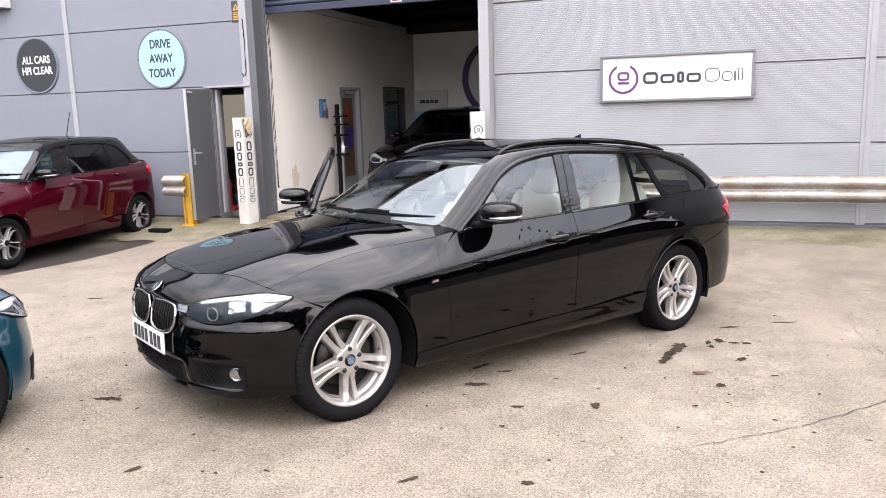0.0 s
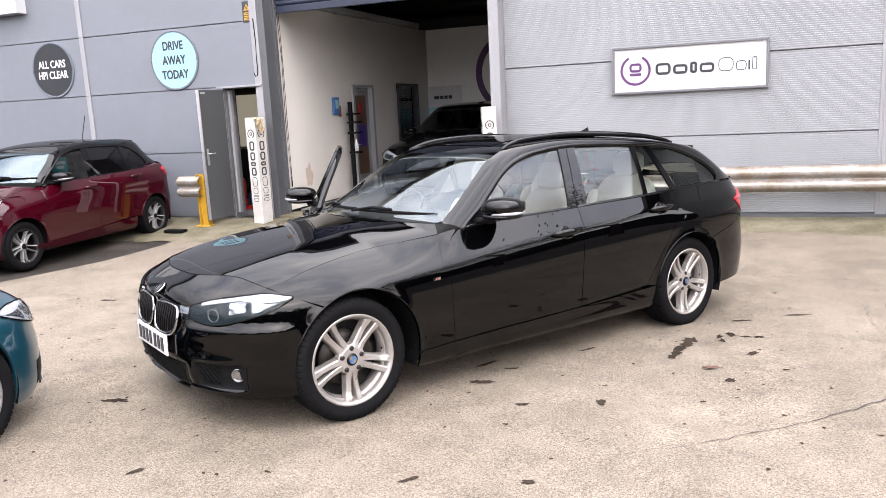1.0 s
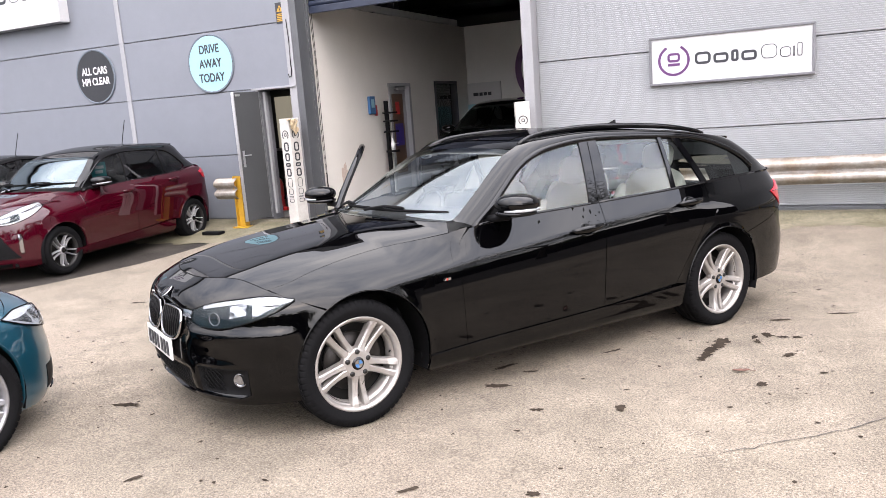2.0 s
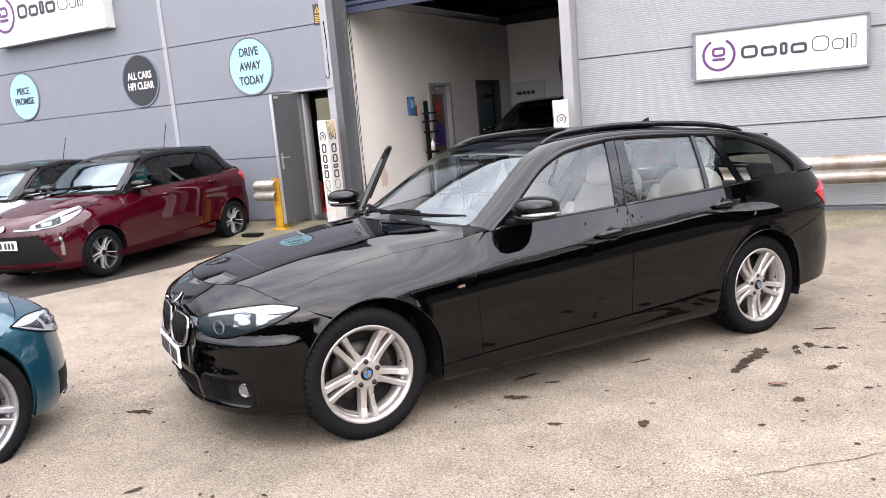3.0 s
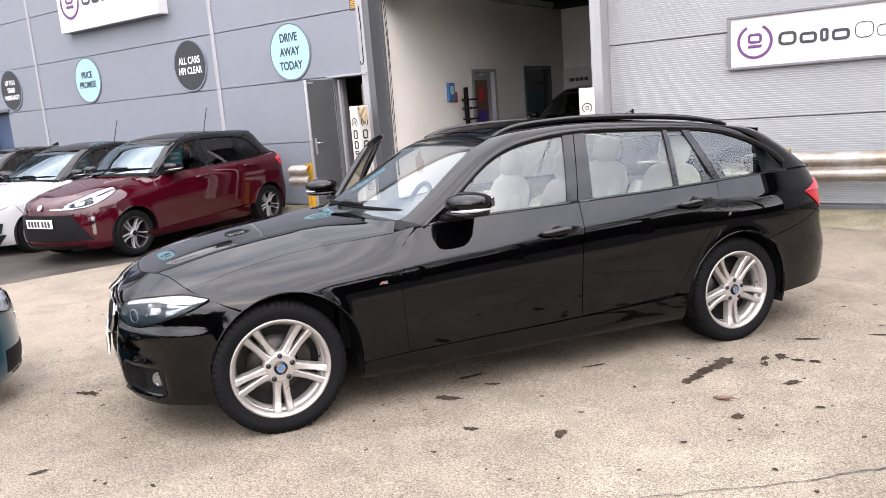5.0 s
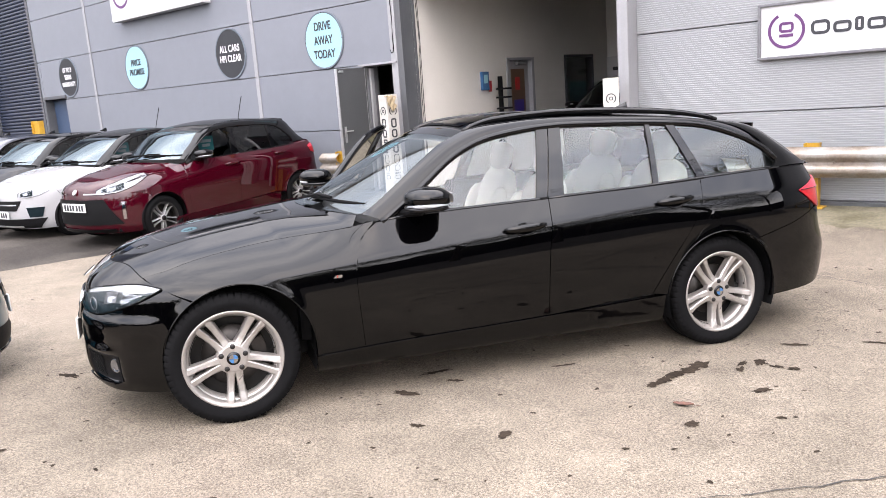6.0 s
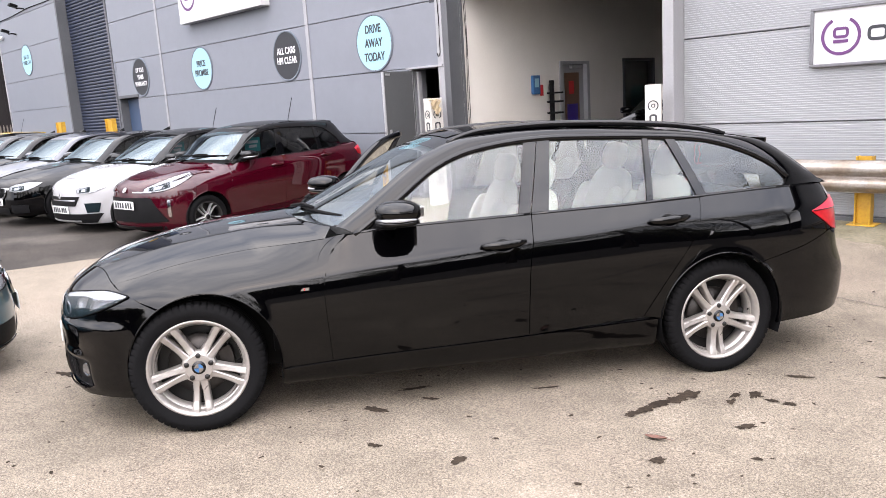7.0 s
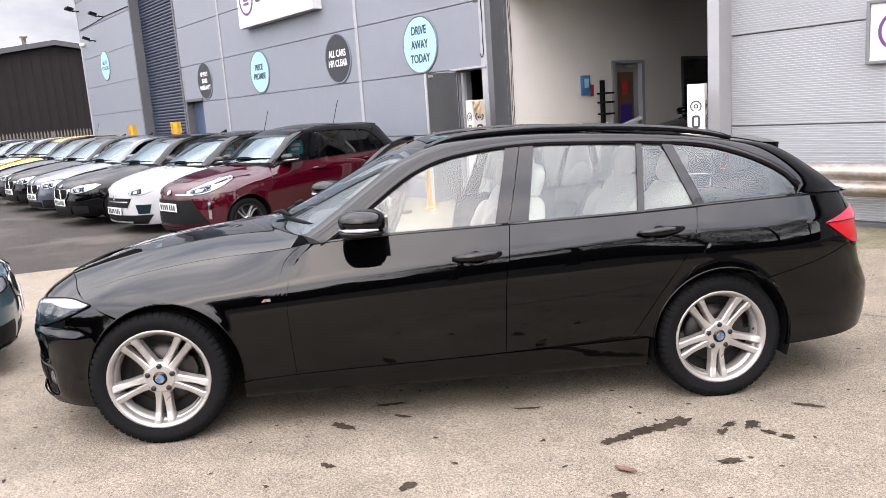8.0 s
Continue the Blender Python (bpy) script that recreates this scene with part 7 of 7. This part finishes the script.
part("valve", box(-0.05, 0.03, -0.012, 0.012, 0.52, 0.56, 0.005), M_PLASTIC, ext, smooth=False)
part("hose", tube([(0.03, 0, 0.53), (0.11, 0, 0.48), (0.12, 0, 0.30), (0.10, 0, 0.16)], 0.011, 8), M_RUBBER, ext)
tub = thing("plastic_tub", pose(-7.52, 10.85, FL), "dark blue plastic tub on the lobby floor", "tub")
part("body", lathe([(0, 0), (0.09, 0.0), (0.11, 0.20), (0.118, 0.21), (0.11, 0.21), (0.09, 0.01), (0, 0.01)], 24, axis="z"), M_BLUEBOX, tub)
tray = thing("red_tray", pose(-7.56, 10.6, FL), "flat red plastic tray on the lobby floor", "tray")
part("body", box(-0.16, 0.16, -0.10, 0.10, 0, 0.05, 0.015), M_EXT, tray, smooth=False)

# ---- white posts, rails and yellow posts ----
def word_marks(parent, x, y, z_top, w, side):
    """The upright brand mark on a post as a ring and plain blocks."""
    r = w * 0.33

    def put(bm, nm, label=""):
        ob = part(nm, bm, M_INK, parent, label, smooth=False)
        ob.matrix_basis = side
        return ob

    put(arc_bar(0, z_top, r * 0.8, r, -60, 240, -0.003, 0.0), "ring", "dark ring mark")
    put(hollow_block(-r * 0.35, r * 0.38, z_top - r * 0.36, z_top + r * 0.36, r * 0.16, 0.001), "block", "dark block in the ring")
    z = z_top - r * 1.6
    for k, tall in enumerate((0.135, 0.12, 0.06, 0.12)):
        put(hollow_block(-r * 0.72, r * 0.72, z - tall, z, 0.022, 0.001), "heavy_block", "heavy dark block")
        z -= tall + 0.022
    for k, tall in enumerate((0.135, 0.09, 0.02, 0.055)):
        put(hollow_block(-r * 0.72, r * 0.72, z - tall, z, 0.007, 0.001), "thin_block", "thin dark outline block")
        z -= tall + 0.02


def white_post(x, y, turn, w, h, label):
    root = thing("bollard", pose(x, y, ground_z(x, y) - 0.01, 0, 0, turn), label, "post", "white posts beside the doorway")
    part("body", box(-w / 2, w / 2, -w / 2, w / 2, 0, h, 0.006), M_POST, root, smooth=False)
    for a in (0, 90, -90):
        word_marks(root, 0, 0, h - 0.235, w, pose(0, 0, 0, 0, 0, a) @ Matrix.Translation((0, -w / 2 - 0.001, 0)))
    return root


post_a = white_post(-6.72, 9.86, -12, 0.20, 1.55, "white square post with dark marks and a draped rag")
post_b = white_post(-3.17, 9.93, 24, 0.18, 1.53, "white square post with dark marks at the doorway edge")


def rag():
    root = thing("rag", pose(-6.66, 9.83, 1.545), "tan rag bunched over the top corner of a white post", "cloth")
    rows = []
    for i in range(17):
        row = []
        for j in range(13):
            u, v = i / 16 * 1.5 - 0.5, j / 12 - 0.5
            fold = 0.010 * math.sin(9 * u + 11 * v) + 0.008 * math.sin(17 * v - 6 * u)
            drop = max(0.0, u) * (0.17 + 0.05 * math.sin(5 * v + 1))
            row.append(Vector((min(u, 0.0) * 0.12 + 0.052 + 0.012 * max(u, 0.0) + fold * (0.8 if u > 0 else 0.2), v * 0.17 - 0.03 + 0.01 * math.sin(9 * u), 0.018 - drop + (fold if u <= 0 else 0.3 * fold))))
        rows.append(row)
    part("cloth", sheet(rows, depth=0.004), M_CLOTH, root)


rag()


def guard_rail(x0, x1, y, z0, back, label):
    root = thing("guard_rail", pose(x0, y, z0), label, "guard rail")
    prof = [(0.0, 0.0), (-0.012, 0.006), (-0.03, 0.02), (-0.078, 0.052), (-0.083, 0.066), (-0.083, 0.098), (-0.076, 0.112), (-0.02, 0.142), (-0.015, 0.156), (-0.02, 0.170), (-0.076, 0.200), (-0.083, 0.214), (-0.083, 0.246), (-0.078, 0.260), (-0.03, 0.294), (-0.012, 0.308), (0.0, 0.312)]
    n = max(int((x1 - x0) / 0.4), 1)
    rows = [[Vector(((x1 - x0) * i / n, d + 0.004 * math.sin(i * 1.7), h + 0.003 * math.sin(i * 0.9))) for d, h in prof] for i in range(n + 1)]
    part("beam", sheet(rows, depth=0.004), M_GALV, root)
    for k in range(int((x1 - x0) / 1.9) + 1):
        part("bracket", box(1.9 * k + 0.02, 1.9 * k + 0.10, -0.01, back - y + 0.004, 0.08, 0.24, 0.004), M_STEEL, root, "dark steel bracket", smooth=False)
        part("bolt", lathe([(0, -0.026), (0.012, -0.024), (0.014, -0.016)], 8, m=Matrix.Translation((1.9 * k + 0.06, 0, 0.156))), M_GALV, root)
    return root


guard_rail(-2.75, 11.5, 10.12, 0.405, YR, "long weathered galvanised crash rail along the ribbed wall")
guard_rail(-8.0, -7.605, 9.63, 0.45, YL, "end of a weathered galvanised crash rail behind the parked cars")


def yellow_post(x, y, top, label, w=0.13):
    z = ground_z(x, y)
    root = thing("safety_post", pose(x, y, z - 0.01), label, "post", "yellow safety posts")
    part("web", box(-w / 2 + 0.012, w / 2 - 0.012, -0.006, 0.006, 0, top - z, 0.002), M_YELLOW, root, smooth=False)
    part("flange", box(-w / 2, -w / 2 + 0.012, -0.055, 0.055, 0, top - z, 0.003), M_YELLOW, root, smooth=False)
    part("flange", box(w / 2 - 0.012, w / 2, -0.055, 0.055, 0, top - z, 0.003), M_YELLOW, root, smooth=False)
    part("base_plate", box(-0.13, 0.13, -0.10, 0.10, 0, 0.025, 0.004), M_YELLOW, root, smooth=False)
    return root


for x in (-1.03, 2.9, 6.9):
    yellow_post(x, 10.24, 0.76, "yellow painted steel post behind the crash rail", 0.15)
yellow_post(-7.605, 9.66, 0.80, "yellow painted steel post at the end of the crash rail", 0.15)
for x in (-20.45, -17.1):
    root = yellow_post(x, 9.3, 1.62, "tall yellow post guarding the far shutter", 0.40)
block = thing("rubber_block", pose(-7.85, 9.25, ground_z(-7.85, 9.25)), "flat dark rubber block lying near the wall", "block")
part("body", box(-0.16, 0.16, -0.07, 0.07, 0, 0.05, 0.01), M_RUBBER, block, smooth=False)

# ---- inside the workshop ----
door_2 = structure("door_2", box(-6.70, -6.66, 12.80, 13.50, FL + 0.02, 2.02, 0.004), M_FLASH, "inner door with a tall glazed panel", "door")
part("glazing", box(-6.66, -6.652, 12.95, 13.36, 0.45, 1.88), M_WOOD, door_2, "dark brown view through the door glass", smooth=False)
part("screen", box(-6.651, -6.646, 13.0, 13.3, 0.95, 1.35), M_VIOLET, door_2, "violet glow behind the door glass", smooth=False)
part("notice", box(-6.651, -6.645, 13.06, 13.2, 1.52, 1.74), M_EXT, door_2, "red notice on the door glass", smooth=False)
part("handle", tube([(-6.64, 12.88, 1.0), (-6.61, 12.88, 1.0), (-6.61, 12.98, 1.0)], 0.009, 8), M_ALU, door_2, "metal lever")
part("closer", box(-6.66, -6.60, 13.1, 13.4, 1.95, 2.0, 0.005), M_ALU, door_2, "metal door closer", smooth=False)
for y0, y1, z0, z1 in ((12.73, 12.80, FL, 2.07), (13.50, 13.58, FL, 2.07), (12.80, 13.50, 2.02, 2.07)):
    structure("trim", box(-6.72, -6.575, y0, y1, z0, z1, 0.005), M_FLASH, "pale frame of the inner door", "trim")
structure("wall_behind_glass", box(-7.6, -7.5, 14.2, 16.3, FL, 3.2), M_WOOD, "brown wall of the office behind the inner window")
window_2 = structure("window_2", box(-6.665, -6.655, 14.72, 15.71, 1.0, 2.06), M_WINDOW, "glazed display window in the partition", "window")
for y0, y1, z0, z1 in ((14.66, 14.72, 0.95, 2.11), (15.71, 15.77, 0.95, 2.11), (14.72, 15.71, 2.06, 2.11), (14.72, 15.71, 0.95, 1.0)):
    part("frame_bar", box(-6.72, -6.58, y0, y1, z0, z1, 0.005), M_INK, window_2, "black window frame", smooth=False)
for k, z in enumerate((1.22, 1.52, 1.80)):
    part("shelf", box(-6.95, -6.72, 14.72, 15.71, z, z + 0.02), M_FLASH, window_2, "shelf with small goods", smooth=False)
    for j in range(7):
        y = 14.82 + 0.12 * j
        part("goods", lathe([(0, 0), (0.03, 0), (0.03, 0.11 + 0.03 * ((j + k) % 3)), (0.012, 0.14 + 0.03 * ((j + k) % 3)), (0.0, 0.15 + 0.03 * ((j + k) % 3))], 10, axis="z", m=Matrix.Translation((-6.82, y, z + 0.02))), (M_INKW, M_TEALCARD, M_GALV)[(j + k) % 3], window_2)
disp = thing("sanitiser_stand", pose(-6.42, 12.28, FL), "black stand with dispenser bottle beside the partition", "stand")
part("pole", box(-0.03, 0.03, -0.03, 0.03, 0.02, 1.62, 0.005), M_PLASTIC, disp, smooth=False)
part("foot", box(-0.16, 0.16, -0.18, 0.18, 0, 0.02, 0.005), M_PLASTIC, disp, smooth=False)
for z in (1.08, 1.26, 1.40):
    part("tray", box(-0.03, 0.16, -0.10, 0.10, z, z + 0.03, 0.006), M_PLASTIC, disp, smooth=False)
part("bottle", lathe([(0, 0), (0.035, 0), (0.036, 0.12), (0.012, 0.16), (0.012, 0.2), (0, 0.2)], 16, axis="z", m=Matrix.Translation((0.08, 0, 0.78))), M_INKW, disp, "clear white bottle")
part("bottle_shelf", box(-0.03, 0.16, -0.07, 0.07, 0.74, 0.78, 0.006), M_PLASTIC, disp, smooth=False)
board = thing("notice_box", pose(-6.598, 12.06, 1.70), "blue notice box on the partition wall", "box")
part("body", box(0.0, 0.05, -0.09, 0.09, -0.15, 0.15, 0.006), M_BLUEBOX, board, smooth=False)
part("panel", box(0.05, 0.054, -0.05, 0.05, -0.04, 0.10), M_SKYBLUE, board, "pale blue figure panel", smooth=False)
part("red_label", box(0.0, 0.006, 0.14, 0.22, -0.18, 0.0), M_EXT, board, "red label", smooth=False)
poster = thing("display_board", pose(-6.24, 16.38, 1.55), "white display board with a teal band on the back wall", "board")
part("panel", box(-0.42, 0.42, -0.02, 0.015, -0.55, 0.50, 0.004), M_WHITE, poster, smooth=False)
part("band", box(-0.42, 0.42, -0.025, -0.021, -0.45, 0.05), M_SKYBLUE, poster, "pale teal band", smooth=False)
for k, (x0, x1) in enumerate(((-0.22, -0.10), (-0.08, 0.0), (0.02, 0.10), (0.12, 0.2))):
    part("mark_bar", box(x0, x1, -0.025, -0.021, 0.22, 0.29), M_INK, poster, "dark bar", smooth=False)
ring_logo = thing("wall_ring", pose(-4.62, 16.395, 2.25), "large purple ring painted on the back wall", "logo")
part("ring", arc_bar(0, 0, 0.72, 0.86, 110, 245, -0.006, 0.0, 60), M_PURPLE, ring_logo, smooth=False)
part("ring", arc_bar(0, 0, 0.72, 0.86, -65, 70, -0.006, 0.0, 60), M_PURPLE, ring_logo, smooth=False)
box_thing = thing("shutter_cables", pose(-6.565, YL + 0.30, 0.0), "dark cables hanging down the doorway jamb", "cable")
for k in range(2):
    part("cable", tube([(0.012 * k, 0.025 * k, 3.1), (0.01 + 0.015 * k, 0.02, 2.4), (0.012 * k, 0.025 * k, 1.5), (0.006 + 0.01 * k, 0.02, 0.5)], 0.005, 6), M_RUBBER, box_thing)

# ---- fittings high on the far corner ----
def wall_lamp(x, y, z, kind_label, w):
    root = thing("wall_fitting", pose(x, y, z), kind_label, "fitting")
    part("arm", tube([(0, 0.0, 0), (0, -0.12, 0.02), (0, -0.22, 0.0)], 0.02, 8), M_PLASTIC, root)
    part("head", box(-w, w, -0.42, -0.20, -0.05, 0.03, 0.02, m=pose(0, 0, 0, -18, 0, 0)), M_PLASTIC, root, smooth=False)
    return root


wall_lamp(-27.2, YL, 5.55, "dark flood lamp on the corner of the unit", 0.20)
wall_lamp(-24.6, YL, 5.05, "dark flood lamp on the wall panels", 0.12)
wall_lamp(-25.7, YL, 4.42, "dark security camera on the wall panels", 0.07)
dome = thing("dome_camera", pose(-27.0, YL - 0.01, 4.42), "white dome camera near the corner of the unit", "camera")
part("dome", blob(0, -0.08, 0, 0.10, 0.10, 0.08, 2.0), M_WHITE, dome)
run = thing("wall_cable", pose(-27.3, YL - 0.012, 4.95), "thin dark cable running across the wall panels", "cable")
part("cable", tube([(0, 0, 0), (1.5, 0, 0.02), (3.0, 0, 0.08), (5.4, 0, 0.06)], 0.012, 6), M_RUBBER, run)

# ---- beyond the yard ----
barn = thing("far_building", pose(-62, 14, -0.1, 0, 0, 0), "dark clad industrial building beyond the fence", "building")
part("wall", prism([(-16, 0), (16, 0), (16, 4.0), (0, 6.6), (-16, 4.0)], -14, 14, m=pose(0, 0, 0, 0, 0, 90)), M_FARWALL, barn, smooth=False)
part("roof", prism([(-16.4, 3.97), (0, 6.64), (16.4, 3.97), (16.4, 4.22), (0, 6.92), (-16.4, 4.22)], -14.4, 14.4, m=pose(0, 0, 0, 0, 0, 90)), M_DARK, barn, "shallow dark gabled roof", smooth=False)
part("chimney", lathe([(0.12, 0), (0.12, 0.75), (0.22, 0.78), (0.22, 0.95), (0.0, 1.0)], 16, axis="z", m=Matrix.Translation((13.0, -1.3, 6.4))), M_GALV, barn, "grey flue with a cowl")
for k in range(64):
    part("rib", box(14.001, 14.03, -15.8 + 0.5 * k, -15.74 + 0.5 * k, 0, 3.9 + 2.6 * (1 - abs(-15.77 + 0.5 * k) / 16)), M_FARWALL, barn, smooth=False)


def palisade(x, y0, y1, label):
    root = thing("palisade_fence", pose(x, y0, -0.1), label, "fence")
    n = int((y1 - y0) / 0.15)
    tmp = prism([(-0.034, 0.05), (0.034, 0.05), (0.034, 1.70), (0.0, 1.82), (-0.034, 1.70)], -0.002, 0.010, m=pose(0, 0, 0, 0, 0, 90))
    first = part("pale", tmp, M_FENCE, root, smooth=False)
    for k in range(1, min(n, 280)):
        ob = first.copy()
        scene.collection.objects.link(ob)
        ob.location = (0, 0.15 * k, 0.0)
    for z in (0.4, 1.4):
        part("rail", box(-0.06, -0.012, 0, y1 - y0, z, z + 0.06), M_FENCE, root, smooth=False)
    for k in range(int((y1 - y0) / 2.75)):
        part("fence_post", box(-0.16, -0.062, 2.75 * k, 2.75 * k + 0.1, 0, 1.75), M_FENCE, root, smooth=False)
    return root


palisade(-40.0, -16, 22, "grey steel palisade fence with pointed pales")


def tree(name, height, spread, seed, label):
    """A tapered trunk with limbs and a crown of many small leaf tufts."""
    rng = random.Random(seed)
    root = thing(name, pose(0, 0, 0), label, "tree", "trees across the road")
    bm = tube([(0, 0, -0.1), (0.06, 0.03, height * 0.3), (-0.05, 0.02, height * 0.62), (0.0, 0.0, height * 0.9)], lambda u: 0.17 * (1 - 0.85 * u), 9)
    tips = []
    for k in range(16):
        a, z0 = rng.uniform(0, 6.28), height * rng.uniform(0.28, 0.8)
        r = spread * rng.uniform(0.55, 1.0) * (1.1 - 0.5 * z0 / height)
        tip = Vector((r * math.cos(a), r * math.sin(a), z0 + rng.uniform(0.3, 1.4)))
        mid = Vector((tip.x * 0.5, tip.y * 0.5, z0 + 0.15))
        bm = tube([(0, 0, z0), mid, tip], lambda u: 0.06 * (1 - 0.8 * u), 5, bm=bm)
        tips += [tip, mid.lerp(tip, 0.6), mid]
    part("trunk", bm, M_BARK, root, smooth=True)
    verts, faces = [], []
    for c in tips:
        for _ in range(260):
            d = Vector((rng.gauss(0, 1), rng.gauss(0, 1), rng.gauss(0, 0.75))) * spread * 0.24
            p = c + d
            n = Vector((rng.gauss(0, 1), rng.gauss(0, 1), rng.gauss(0, 1))).normalized()
            t = n.orthogonal().normalized() * rng.uniform(0.035, 0.07)
            b = n.cross(t).normalized() * rng.uniform(0.02, 0.04)
            i = len(verts)
            verts += [p - t, p + b, p + t, p - b]
            faces.append((i, i + 1, i + 2, i + 3))
    me = bpy.data.meshes.new("crown")
    me.from_pydata([tuple(v) for v in verts], [], faces)
    me.materials.append(M_LEAF)
    crown = new("crown", me)
    crown.parent = root
    return root


trees = [tree("tree", 6.2, 2.3, 11, "bushy dull green tree across the road"), tree("tree", 5.0, 2.0, 12, "smaller bushy tree across the road")]
for x, y, seed, h in ((14.0, -2.8, 24, 9.6), (14.3, 0.4, 25, 10.6), (13.8, 3.2, 21, 10.0), (14.2, 6.2, 22, 11.8), (14.4, 9.4, 23, 12.0)):
    big = tree("tree", h, 3.0, seed, "tall leafy tree beside the yard")
    big.matrix_world = pose(x, y, ground_z(x, y))
# Two walls out of view, added so the paint reflects a dark skyline.
structure("unseen_wall_south", box(-24, 27, -24.6, -24.2, -0.3, 4.2), M_FARWALL, "unseen dark wall added for reflections in the car")
structure("unseen_wall_east", box(27, 27.4, -24.2, 16, -0.3, 4.2), M_FARWALL, "unseen dark wall added for reflections in the car")
spots = [(-6, -21), (-1.5, -22.5), (2.5, -20.5), (6.5, -22), (11, -20), (15, -21), (19, -16.5), (21.5, -12), (23, -7), (24, -2), (24, 3), (25, 8), (-11, -22), (-16, -21)]
for k, (x, y) in enumerate(spots):
    m = pose(x, y, ground_z(x, y), 0, 0, 70 * k)
    if k < 2:
        trees[k].matrix_world = m
    else:
        copy_thing(trees[k % 2], m)
for k, (x, y) in enumerate(((-78, 2), (-80, -4), (-77, -9), (-79, 30))):
    ob = copy_thing(trees[k % 2], pose(x, y, 3.0, 0, 0, 40 * k))
    ob.scale = (1.4, 1.4, 1.4)
